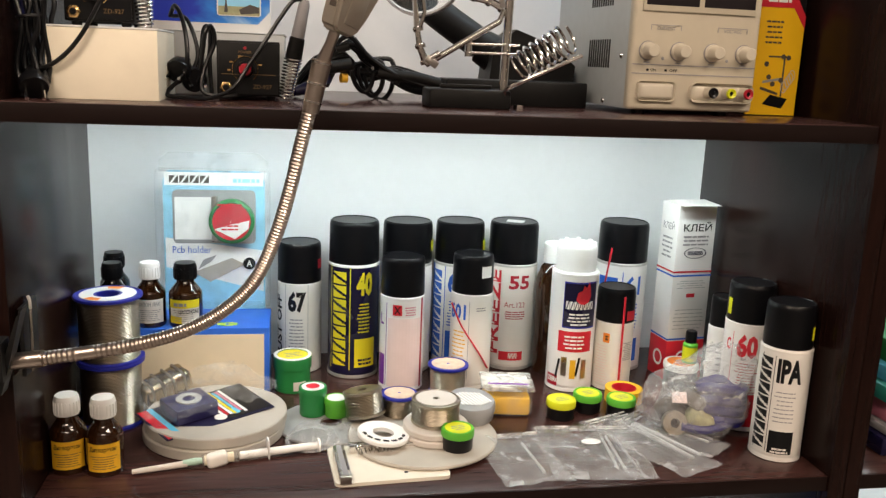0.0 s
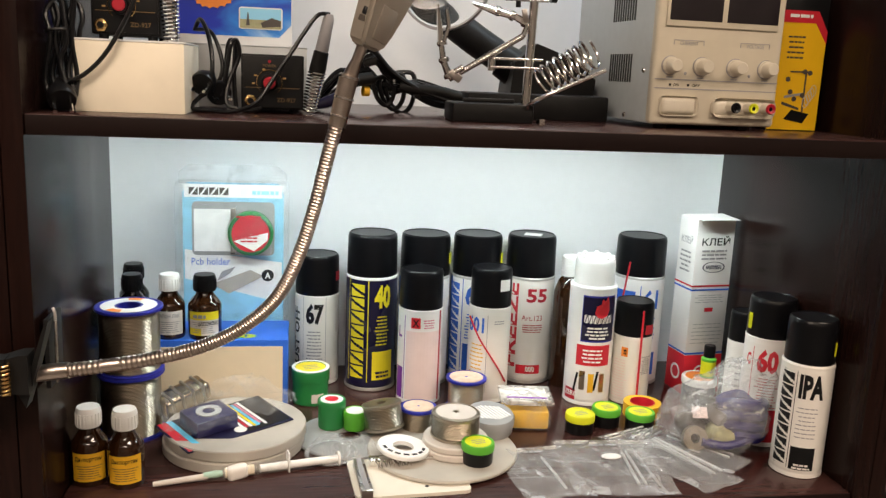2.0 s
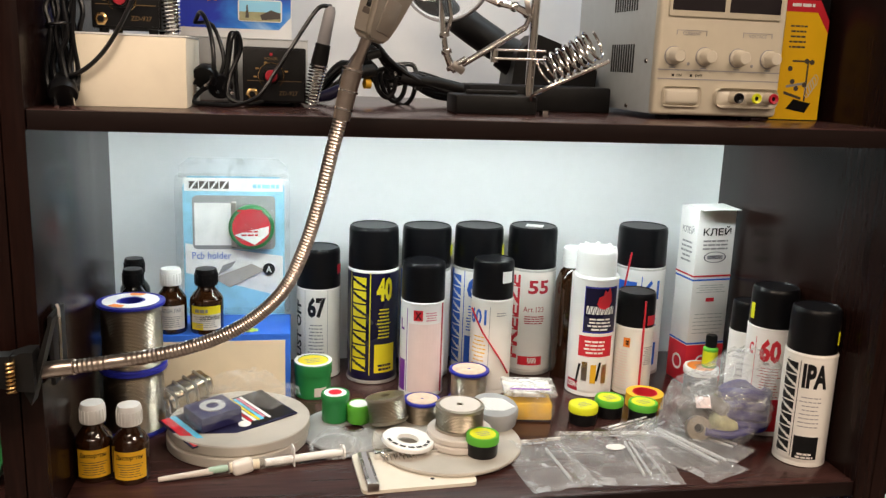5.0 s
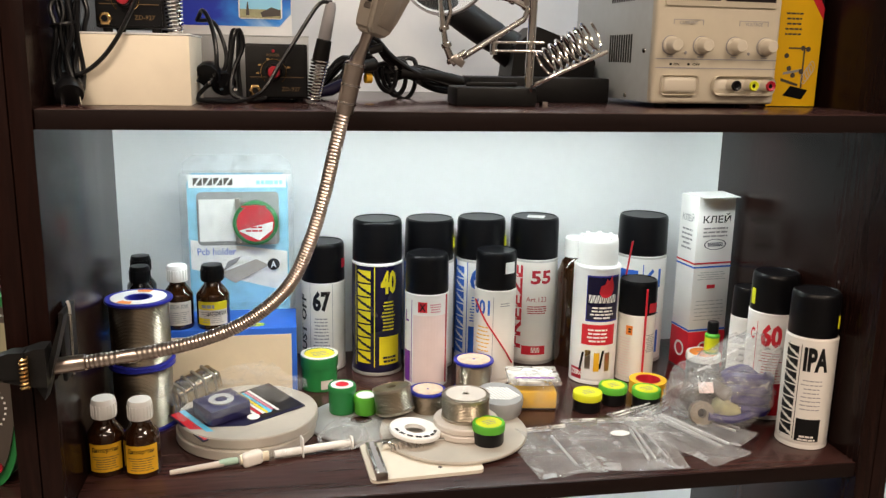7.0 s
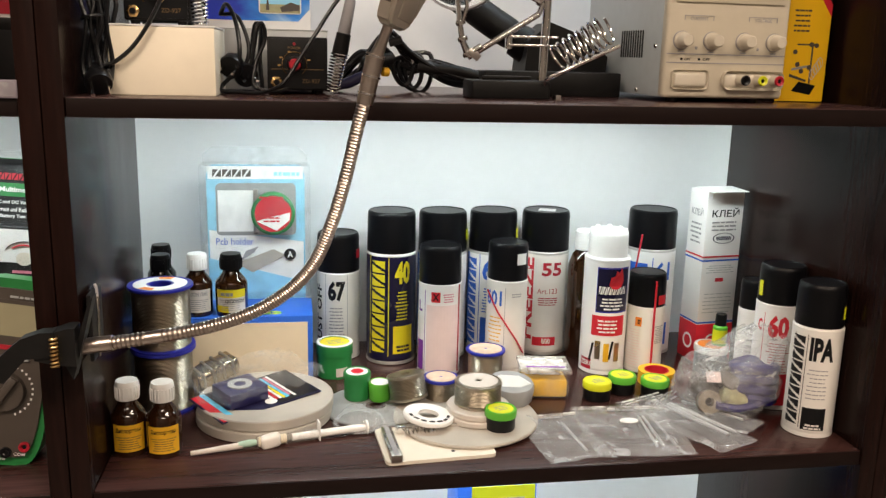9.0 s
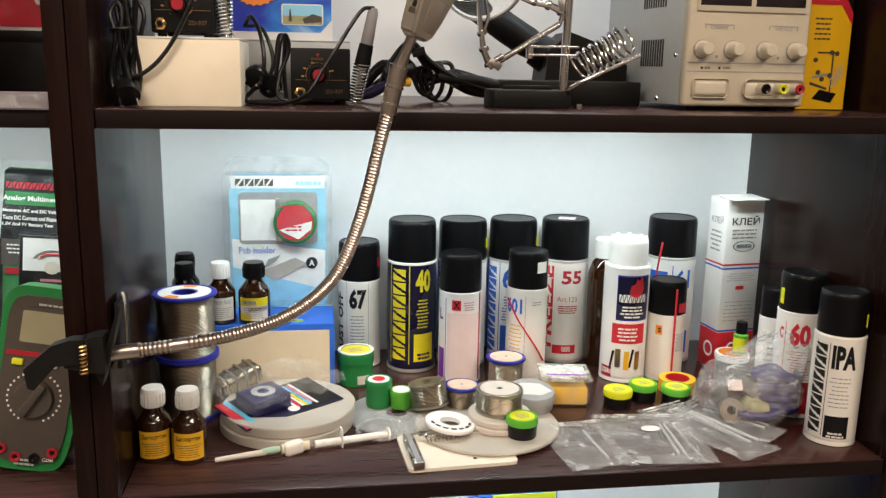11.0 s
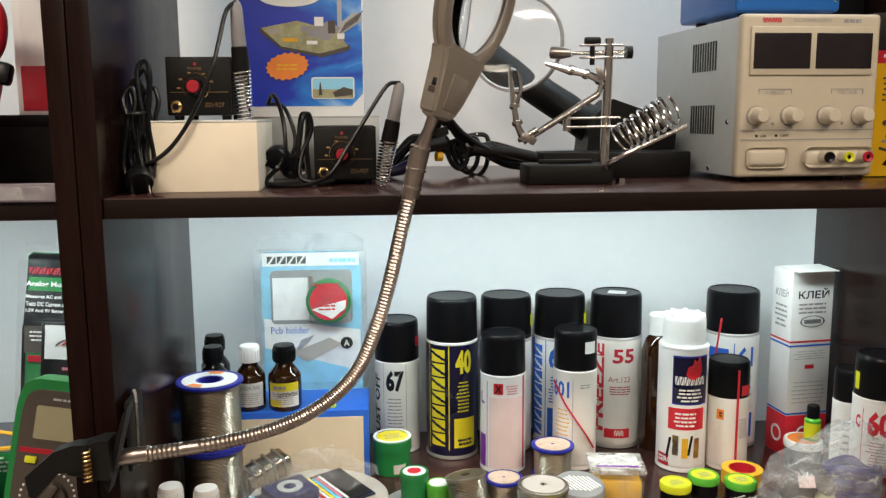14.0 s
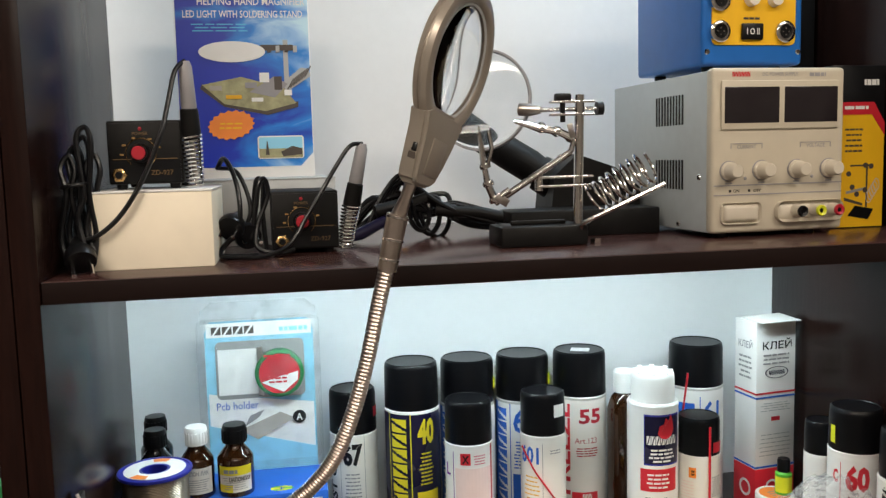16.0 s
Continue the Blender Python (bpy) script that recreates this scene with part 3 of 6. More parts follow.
on(L, bend(blocks(7, 0.036, 0.010), R + 0.0006, -16, 0.106), "wplast")
on(L, bend(lines(4, 0.033, 0.017, 0.5, 11), R + 0.0006, -13, 0.086), "wplast", "small_print")
on(L, wrap(R, -30, 58, 0.052, 0.078), "red", "panel")
on(L, bend(lines(4, 0.031, 0.019, 0.45, 12), R + 0.0003, -20, 0.056), "wplast", "small_print")
for i, (a0, mt) in enumerate(((-34, "black"), (-18, "steel"), (4, "amberlab"), (16, "black"), (32, "steel"))):
    on(L, bend(fit_words("/" if i in (0, 3) else "I", 0.007, 0.024, 0.05), R + 0.0002, a0, 0.018 + 0.003 * (i % 2)), mt, "picture")
on(L, wrap(R, -60, -26, 0.006, 0.020), "crimson", "panel")
on(L, bend(words("ZERO", 0.006, 0.9, 0.03), R + 0.0003, -57, 0.011), "wplast")
for k in range(8):
    a = radians(45 * k)
    on(t, box(0.005, 0.005, 0.004, 0.0008, c=(0.0200 * math.cos(a), 0.0200 * math.sin(a), 0.1815)), "wplast", "crown_tooth")

# small can with straw
t, R, L = aerosol("small cream aerosol can with red straw, black cap", 0.2200, 1.0086, 0.0240, 0.1297, 0.0885, "offwhite", cap_r=1.0)
on(L, wrap(R, -28, -8, 0.062, 0.074), "orange", "warning_sign")
on(L, bend(lines(2, 0.005, 0.007, 0.7, 13), R + 0.0003, -22, 0.065), "black", "small_print")
on(L, bend(lines(14, 0.022, 0.05, 0.3, 14), R, -58, 0.010), "pinkish", "small_print")
on(L, bend(lines(10, 0.016, 0.024, 0.5, 15), R, 34, 0.040), "grey", "small_print")
on(t, wrap(R + 0.0004, 38, 72, 0.091, 0.103), "red", "price_tag", "red price tag on the cap")
on(t, rod((0.0115, -0.0226, 0.002), (0.0115, -0.0230, 0.122), 0.0013), "red", "straw", "thin red straw")
on(t, rod((-0.0270, 0.0140, 0.040), (-0.0110, 0.0200, 0.172), 0.0012), "red", "straw", "thin red straw")

# 60
t, R, L = aerosol("white aerosol can with red number and red base", 0.3285, 0.882, 0.0258, 0.168, 0.1255, "white")
on(L, bend(fit_words("60", 0.023, 0.027, 0.05), R, -22, 0.086), "red")
on(L, bend(fit_words("C", 0.006, 0.014, 0.04), R, -52, 0.092), "red")
on(L, wrap(R, -34, 52, 0.006, 0.044), "red", "panel")
on(L, bend(lines(11, 0.026, 0.036, 0.28, 16), R, -22, 0.046), "crimson", "small_print")
on(L, wrap(R, -34, -32.5, 0.006, 0.114), "red", "rule")
on(L, bend(fit_words("N", 0.006, 0.009, 0.04), R, -62, 0.044), "crimson")
on(t, wrap(R + 0.0005, -62, -48, 0.132, 0.150), "lime", "price_tag", "yellow price tag on the cap")

# dark capped one behind
t, R, L = aerosol("slim white can with black cap behind others", 0.3345, 0.948, 0.0175, 0.133, 0.098, "white")
on(L, bend(lines(8, 0.016, 0.06, 0.3, 17), R, -22, 0.02), "grey", "small_print")

# isopropyl alcohol
t, R, L = aerosol("white alcohol-cleaner can with black lettering, black cap", 0.3292, 0.8061, 0.0258, 0.1673, 0.1215, "offwhite", cap_r=0.955)
on(L, bend(fit_words("IPA", 0.025, 0.026, 0.05), R, -12, 0.086), "black")
on(L, bend(blocks(7, 0.100, 0.015), R, -24, 0.012, turned=True), "black")
for a in (-19, -52):
    on(L, wrap(R, a, a + 1.4, 0.010, 0.114), "black", "rule")
on(L, wrap(R, -14, 40, 0.009, 0.034), "black", "panel")
on(L, bend(lines(2, 0.022, 0.007, 0.6, 18), R + 0.0003, -11, 0.010), "offwhite", "small_print")
on(L, bend(lines(8, 0.022, 0.036, 0.25, 19), R, -12, 0.044), "grey", "small_print")
on(t, wrap(R + 0.0005, 58, 66, 0.132, 0.146), "lime", "price_tag", "yellow price tag on the cap")


# ---- jars, bottles, cartons on the lower shelf ----
def bottle(label, x, y, z, r, h, cap, glass="amber", lab=None, text="", ink="black", group="small bottles"):
    t = thing("medicine_bottle", label, "bottle", facing(x, y, z), group)
    s = h * 0.50
    part("glass", lathe([(0, 0), (r * 0.93, 0), (r, 0.002), (r, s), (r * 0.97, s + 0.003), (r * 0.80, s + h * 0.10), (r * 0.52, s + h * 0.19), (r * 0.48, h - 0.012), (0, h - 0.012)], 36), glass, t)
    c = part("screw_cap", lathe([(0, h - 0.019), (r * 0.66, h - 0.019), (r * 0.68, h - 0.016), (r * 0.66, h - 0.003), (r * 0.60, h - 0.0006), (0, h)], 32), cap, t)
    for k in range(20):
        a = 2 * math.pi * k / 20
        part("grip_rib", box(0.0011, 0.0011, 0.012, c=(r * 0.672 * math.cos(a), r * 0.672 * math.sin(a), h - 0.0175)), cap, c, smooth=False)
    if lab:
        L = part("label", wrap(r + 0.0003, -58, 52, h * 0.08, h * 0.45), lab, t)
        if text:
            on(L, bend(fit_words(text, r * 1.5, h * 0.075, 0.02), r + 0.0006, -46, h * 0.335), ink)
        on(L, bend(lines(6, r * 1.55, h * 0.19, 0.3, 20), r + 0.0006, -46, h * 0.12), "grey" if lab != "amberlab" else "brownface", "small_print")
    return t


bottle("brown solvent bottle with white cap, orange label", -0.3848, 0.8322, Z1, 0.0168, 0.0752, "wplast", lab="amberlab", text="Дихлорэтан")
bottle("brown solvent bottle with white cap, orange label", -0.3506, 0.8245, Z1, 0.0168, 0.0752, "wplast", lab="amberlab", text="Дихлорэтан")
BOXTOP = 1.1815
bottle("brown bottle with white cap and white label", -0.3365, 1.017, BOXTOP, 0.0172, 0.074, "wplast", lab="offwhite", text="ЦАПОН ЛАК", ink="grey")
t = bottle("dark lacquer bottle with black cap, yellow label", -0.2975, 1.0155, BOXTOP, 0.0188, 0.074, "cap", lab="offwhite")
on(t, wrap(0.0193, -58, 52, 0.024, 0.0335), "yellow", "label_band")
on(t, wrap(0.0193, -58, -12, 0.006, 0.014), "yellow", "label_band")
on(t, bend(fit_words("ЦАПОНЛАК", 0.024, 0.006, 0.02), 0.0195, -22, 0.0165), "black")
on(t, bend(lines(1, 0.022, 0.005, 0.8, 21), 0.0196, -50, 0.026), "grey", "small_print")
bottle("small black bottle behind the solder spools", -0.3785, 1.024, BOXTOP, 0.0168, 0.072, "cap", "darkglass")
bottle("small black bottle against the wall", -0.3830, 1.0595, BOXTOP, 0.0168, 0.076, "cap", "darkglass")

# carton with blue edges under the bottles
t = thing("carton", "cream carton with blue lid and edges, lying flat", "box", pose(-0.301, 1.0365, Z1))
part("box_body", box(0.196, 0.078, BOXTOP - Z1, 0.0008), "blue", t)
part("front_panel", plate(0.186, 0.073, 0.0006, c=(-0.001, -0.0397, 0.004)), "cream", t, smooth=False)
rnd = random.Random(4)
for k in range(9):
    a = radians(40 * k)
    part("printed_star", box(0.010, 0.003, 0.0003, c=(0.05 + 0.007 * math.cos(a), -0.024 + 0.005 * math.sin(a), BOXTOP - Z1 + 0.0001)), "lime" if k % 3 else "bgreen", t, m=pose(0, 0, 0.0), smooth=False)

# blister pack with a board holder
t = thing("blister_pack", "light blue blister pack with a board holder inside", "package", pose(-0.2705, 1.088, 1.172, -1, 0, 0))
part("backing_card", slab([(-0.060, -0.0745), (0.060, -0.0745), (0.060, 0.165), (0.054, 0.178), (-0.054, 0.178), (-0.060, 0.165)], 0.0008), "sky", t, smooth=False)
part("header_strip", plate(0.116, 0.016, 0.0004, c=(0, -0.0008, 0.160)), "wplast", t, smooth=False)
on(t, upright(blocks(4, 0.048, 0.009), -0.053, -0.0014, 0.163), "brownface", "maker_mark")
on(t, upright(lines(1, 0.032, 0.006, 0.8, 22), 0.022, -0.0014, 0.164), "sky", "small_print")
part("white_field", slab([(-0.058, 0.03), (0.058, 0.001), (0.058, 0.080), (-0.058, 0.096)], 0.0004, -0.0006), "wplast", t, smooth=False)
part("blue_field", slab([(-0.059, 0.001), (0.059, 0.001), (0.059, 0.028), (-0.059, 0.060)], 0.0004, -0.0012), "sky", t, smooth=False)
on(t, upright(fit_words("Pcb holder", 0.046, 0.0085), -0.050, -0.0016, 0.077), "blue")
w = part("window", plate(0.098, 0.066, 0.0004, c=(0.0, -0.0014, 0.089), corner=0.006), "midgrey", t, smooth=False)
part("white_insert", plate(0.045, 0.052, 0.0006, c=(-0.024, -0.0024, 0.094)), "wplast", w, smooth=False)
part("steel_bar", box(0.006, 0.005, 0.056, 0.0008, c=(0.0, -0.006, 0.092)), "steel", w)
part("grey_block", box(0.030, 0.006, 0.030, 0.001, c=(0.030, -0.004, 0.090)), "grey", w)
part("round_tin", lathe([(0, 0), (0.0270, 0), (0.0270, 0.010), (0.0240, 0.012), (0.0235, 0.0105), (0, 0.0105)], 40), "green", w, m=pose(0.021, -0.003, 0.118, 90, 0, 0))
part("red_face", lathe([(0, 0), (0.0225, 0), (0.0225, 0.0008), (0, 0.0008)], 40), "red", w, m=pose(0.021, -0.0138, 0.118, 90, 0, 0))
part("white_sector", slab([(-0.020, -0.009), (0.004, -0.021), (0.020, -0.008), (0.021, 0.002), (-0.004, -0.004)], 0.0003, 0), "wplast", w, m=pose(0.021, -0.0152, 0.118), smooth=False)
on(t, upright(lines(8, 0.030, 0.034, 0.5, 23), 0.004, -0.0160, 0.108), "red", "small_print")
pv = part("pictured_vice", slab([(-0.026, 0.0), (0.020, 0.018), (0.036, 0.010), (-0.006, -0.012)], 0.0004, -0.002), "paste", t, m=pose(0.0, 0, 0.053), smooth=False)
part("vice_jaw", slab([(-0.020, 0.004), (-0.004, 0.014), (0.002, 0.022), (-0.014, 0.016)], 0.0003, -0.0026), "grey", pv, smooth=False)
part("round_mark", lathe([(0, 0), (0.0075, 0), (0.0075, 0.0004), (0, 0.0004)], 24), "black", t, m=pose(0.041, -0.0018, 0.064, 90, 0, 0))
on(t, upright(fit_words("A", 0.007, 0.008, 0.03), 0.0375, -0.0024, 0.060), "wplast")
bl = box(0.134, 0.024, 0.170, 0.006, c=(0, -0.0125, 0.012), seg=3)
part("clear_shell", bl, "blist", t)
part("hanger_tab", slab([(-0.064, 0.176), (0.064, 0.176), (0.064, 0.190), (0.052, 0.200), (-0.052, 0.200), (-0.064, 0.190)], 0.0008, -0.001), "blist", t, smooth=False)


def spool(label, x, y, z, r, h, core, flange="dblue", wound="solder", m=None, top="wplast", hole=0.40, group="solder spools"):
    """A reel of solder wire with two flanges and a hollow core."""
    t = thing("solder_spool", label, "spool", m or pose(x, y, z, 0, 0, 25), group)
    f = 0.0028
    part("bottom_flange", lathe([(r * hole, 0), (r, 0), (r * 1.01, f / 2), (r, f), (r * hole, f)], 48), flange, t)
    n = int((h - 2 * f) / 0.0015)
    prof = [(core * 0.9, f)]
    for i in range(n):
        z0 = f + (h - 2 * f) * i / n
        z1 = f + (h - 2 * f) * (i + 1) / n
        prof += [(core, z0 + 0.0001), (core + 0.0006, (z0 + z1) / 2), (core, z1 - 0.0001)]
    part("wound_wire", lathe(prof + [(core * 0.9, h - f)], 40), wound, t)
    tf = part("top_flange", lathe([(r * hole, h - f), (r, h - f), (r * 1.01, h - f / 2), (r, h), (r * 0.93, h + 0.0004), (r * 0.92, h - 0.0004), (r * hole, h - 0.0004)], 48), flange, t)
    part("paper_ring", lathe([(r * (hole + 0.02), h), (r * 0.83, h), (r * 0.83, h + 0.0004), (r * (hole + 0.02), h + 0.0004)], 48), top, tf)
    part("core", lathe([(r * hole, 0), (r * hole, h + 0.0002), (r * (hole - 0.06), h), (r * (hole - 0.06), 0.001), (0, 0.001)], 32), flange, t)
    return t


for z, lab in ((Z1, "large spool of solder wire with blue flanges, under another"), (Z1 + 0.0709, "large spool of solder wire with blue flanges, on another")):
    t = spool(lab, -0.3668, 0.943, z, 0.0343, 0.0705, 0.0300)
    for a0 in (40, 200):
        bm = bmesh.new()
        ring = []
        for k in range(7):
            a = radians(a0 + k * 6)
            ring.append([bm.verts.new((rr * math.cos(a), rr * math.sin(a), 0.0711)) for rr in (0.019, 0.028)])
        for a, b in zip(ring, ring[1:]):
            bm.faces.new((a[0], a[1], b[1], b[0]))
        part("orange_print", bm, "orange", t, smooth=False)
spool("tall spool of solder with paper top and blue rim", 0.0075, 0.990, Z1, 0.0243, 0.039, 0.0205, top="peach", hole=0.075)
spool("small spool of solder with blue rim", -0.0590, 0.922, Z1 + 0.004, 0.0205, 0.027, 0.0185, top="peach", hole=0.075)
spool("silver spool of solder with clear flanges", -0.0275, 0.864, Z1 + 0.0225, 0.0256, 0.025, 0.0245, flange="dullsteel", top="reelw", hole=0.13)
spool("silver spool of solder lying tilted", 0, 0, 0, 0.0215, 0.028, 0.0202, flange="dullsteel", top="dullsteel", hole=0.3, m=pose(-0.0970, 0.908, Z1 + 0.0125, -10, -9, 0))


def disc(name, label, x, y, z, r, h, inner, material, m=None, group="flat reels"):
    t = thing(name, label, "reel", m or pose(x, y, z), group)
    part("rim", lathe([(inner, 0.0004), (r - 0.001, 0), (r, 0.0012), (r, h - 0.0012), (r - 0.001, h), (inner, h - 0.0004), (inner, 0.0004)], 64), material, t)
    return t


disc("braid_reel", "wide grey cardboard reel lying flat", -0.2570, 0.906, Z1, 0.0730, 0.011, 0.030, "paste")
disc("braid_reel", "wide grey cardboard reel lying on another", -0.2550, 0.908, Z1 + 0.0114, 0.0730, 0.011, 0.032, "paste")
disc("clear_disc", "translucent grey plastic disc under the green jars", -0.1345, 0.914, Z1, 0.0590, 0.0035, 0.012, "midgrey")
disc("grey_disc", "large grey disc under small reels", -0.0400, 0.866, Z1 + 0.0038, 0.0790, 0.0040, 0.012, "paste")
disc("flat_reel", "pinkish white flat reel", -0.0285, 0.860, Z1 + 0.0080, 0.0350, 0.0070, 0.009, "reelw")
disc("flat_reel", "pinkish white flat reel", -0.0275, 0.861, Z1 + 0.0152, 0.0345, 0.0070, 0.009, "reelw")
t = disc("label_reel", "white printed reel leaning on others", 0, 0, 0, 0.0270, 0.0050, 0.0110, "wplast", m=pose(-0.0845, 0.847, Z1 + 0.0145, 1, 7, 0))
for k in range(7):
    a = radians(200 + 24 * k)
    part("print_mark", box(0.006, 0.003, 0.0003, c=(0, 0, 0)), "black", t, m=pose(0.021 * math.cos(a), 0.021 * math.sin(a), 0.0051, 0, 0, 200 + 24 * k + 90), smooth=False)
t = thing("round_tin", "grey round tin with striped lid", "tin", pose(0.0175, 0.903, Z1 + 0.010, 8, 0, 10))
part("tin_body", lathe([(0, 0), (0.0250, 0), (0.0262, 0.002), (0.0262, 0.011), (0, 0.011)], 40), "midgrey", t)
L = part("lid", lathe([(0.0262, 0.010), (0.0272, 0.0105), (0.0272, 0.018), (0.0255, 0.0205), (0, 0.0212)], 40), "midgrey", t)
for k in range(9):
    part("stripe", box(0.0022, 0.034 - abs(k - 4) * 0.003, 0.0003, c=(0, 0, 0)), "wplast", L, m=pose(-0.016 + 0.004 * k, 0, 0.0211, 0, 0, 20), smooth=False)


def jar(label, x, y, z, r, h, body, lid, top, lidh=0.4, group="paste jars", m=None, ring=True):
    t = thing("paste_jar", label, "jar", m or pose(x, y, z, 0, 0, 15), group)
    q = h * (1 - lidh)
    part("jar_body", lathe([(0, 0), (r * 0.90, 0), (r * 0.94, 0.0012), (r * 0.95, q), (0, q)], 36), body, t)
    L = part("lid", lathe([(0, q), (r, q), (r * 1.01, q + 0.001), (r * 1.01, h - 0.0016), (r * 0.96, h), (r * 0.86, h - 0.0002), (r * 0.85, h - 0.0008), (0, h - 0.0008)], 36), lid, t)
    part("lid_label", lathe([(0, h - 0.0006), (r * 0.80, h - 0.0006), (r * 0.80, h - 0.0002), (0, h - 0.0002)], 32), top, L)
    if ring:
        bm = lines(3, r * 1.0, r * 0.7, 0.4, int(x * 1000) + 50)
        for v in bm.verts:
            v.co = Vector((v.co.x - r * 0.5, v.co.y - r * 0.35, h + 0.0001))
        part("small_print", bm, "grey", L, smooth=False)
    return t


t = jar("green jar with white rim and yellow lid label", -0.1765, 1.022, Z1, 0.0224, 0.043, "green", "green", "yellow", 0.34)
part("white_rim", lathe([(0.0186, 0.0426), (0.0224, 0.0426), (0.0222, 0.0436), (0.0186, 0.0436)], 36), "wplast", t)
part("price_tag", wrap(0.0216, -12, 30, 0.004, 0.015), "reelw", t)
t = jar("small green jar with red spot on white lid", -0.1540, 0.937, Z1 + 0.0036, 0.0156, 0.032, "green", "green", "wplast", 0.25)
part("red_spot", lathe([(0, 0.0322), (0.0075, 0.0322), (0, 0.0326)], 24), "red", t)
jar("small bright green jar with white lid", -0.1285, 0.929, Z1 + 0.004, 0.0130, 0.021, "bgreen", "bgreen", "wplast", 0.35, ring=False)
for x, y, z in ((0.1262, 0.914, Z1), (0.1635, 0.931, Z1), (0.1986, 0.915, Z1), (-0.0100, 0.829, Z1 + 0.0078)):
    jar("small black paste jar with lime green lid", x, y, z, 0.0168, 0.0222, "black", "bgreen" if x > 0.15 or x < 0 else "lime", "lime", 0.36)
t = thing("tape_roll", "roll of yellow tape with red inside", "tape", pose(0.2185, 0.957, Z1))
part("tape", lathe([(0.0150, 0), (0.0225, 0), (0.0225, 0.016), (0.0150, 0.016), (0.0150, 0)], 40), "amberlab", t)
part("core", lathe([(0.0140, 0), (0.0148, 0), (0.0148, 0.0165), (0.0140, 0.0165), (0.0140, 0)], 40), "red", t)

# brown flask, jar with a vial
t = thing("flask", "tall dark brown flask with white screw cap", "bottle", facing(0.1535, 1.067, Z1))
part("glass", lathe([(0, 0), (0.019, 0), (0.020, 0.002), (0.020, 0.125), (0.015, 0.140), (0.0095, 0.146), (0.0095, 0.150), (0, 0.150)], 36), "amber", t)
part("screw_cap", lathe([(0, 0.146), (0.0125, 0.146), (0.0125, 0.170), (0.011, 0.172), (0, 0.172)], 32), "wplast", t)
jar("dark jar with orange and white lid", 0.3050, 0.989, Z1, 0.0215, 0.036, "slate", "wplast", "orange", 0.25)
t = thing("vial", "small vial with bright green label, black cap", "bottle", facing(0.3130, 0.985, Z1 + 0.0365))
part("glass", lathe([(0, 0), (0.0088, 0), (0.0092, 0.001), (0.0092, 0.024), (0.006, 0.027), (0, 0.027)], 28), "bgreen", t)
part("label", wrap(0.0094, -70, 70, 0.003, 0.021), "lime", t)
part("screw_cap", lathe([(0, 0.026), (0.0070, 0.026), (0.0070, 0.039), (0.006, 0.041), (0, 0.041)], 28), "cap", t)

# tall glue carton
t = thing("glue_carton", "tall white glue carton with red base", "box", pose(0.3215, 1.042, Z1, 0, 0, 7))
KH, KW, KD = 0.229, 0.054, 0.040
part("box_body", box(KW, KD, KH, 0.0006), "white", t)
part("base_band", box(KW + 0.0006, KD + 0.0006, 0.052, 0.0004, c=(0, 0, 0.0003)), "red", t)
for z, mt in ((0.1425, "red"), (0.1375, "blue"), (0.0535, "blue")):
    part("stripe", box(KW + 0.0007, KD + 0.0007, 0.0022, c=(0, 0, z)), mt, t, smooth=False)
part("top_flap", box(KW * 0.98, KD * 0.98, 0.0008, c=(0, 0, KH + 0.0012)), "white", t, m=pose(0, 0, 0, 2.5, 0, 0), smooth=False)
on(t, upright(fit_words("КЛЕЙ", 0.040, 0.012, 0.015), -0.019, -KD / 2 - 0.0006, 0.196), "black")
on(t, upright(lines(3, 0.040, 0.015, 0.42, 24), -0.020, -KD / 2 - 0.0006, 0.178), "grey", "small_print")
ov = lathe([(0.0108, 0), (0.0118, 0), (0.0118, 0.0003), (0.0108, 0.0003), (0.0108, 0)], 36)
for v in ov.verts:
    v.co.x *= 1.35
    v.co.y *= 0.6
part("oval_mark", ov, "navy", t, m=pose(0.001, -KD / 2 - 0.0003, 0.168, 90, 0, 0))
on(t, upright(blocks(7, 0.022, 0.005), -0.010, -KD / 2 - 0.0006, 0.1655), "navy", "maker_mark")
on(t, upright(lines(4, 0.044, 0.012, 0.3, 25), -0.022, -KD / 2 - 0.0006, 0.122), "lgrey", "small_print")
on(t, upright(fit_words("-", 0.012, 0.005, 0.1), -0.006, -KD / 2 - 0.0007, 0.110), "red", "red_mark")
on(t, upright(lines(6, 0.044, 0.030, 0.2, 26), -0.022, -KD / 2 - 0.0006, 0.068), "lgrey", "small_print")
side = part("side_print", upright(lines(5, 0.026, 0.030, 0.4, 27), -0.013, 0, 0.160), "grey", t, m=pose(-KW / 2 - 0.0006, 0, 0.0, 0, 0, -90), smooth=False)
on(t, upright(fit_words("КЛЕЙ", 0.026, 0.011, 0.015), -0.013, 0, 0.196), "grey").matrix_local = pose(-KW / 2 - 0.0006, 0, 0, 0, 0, -90)
part("round_mark", lathe([(0.0075, 0), (0.0105, 0), (0.0105, 0.0004), (0.0075, 0.0004), (0.0075, 0)], 32), "wplast", t, m=pose(-KW / 2 - 0.0004, -0.002, 0.026, 90, 0, -90))
part("round_mark", lathe([(0.0060, 0), (0.0085, 0), (0.0085, 0.0004), (0.0060, 0.0004), (0.0060, 0)], 32), "wplast", t, m=pose(-0.004, -KD / 2 - 0.0004, 0.030, 90, 0, 0))

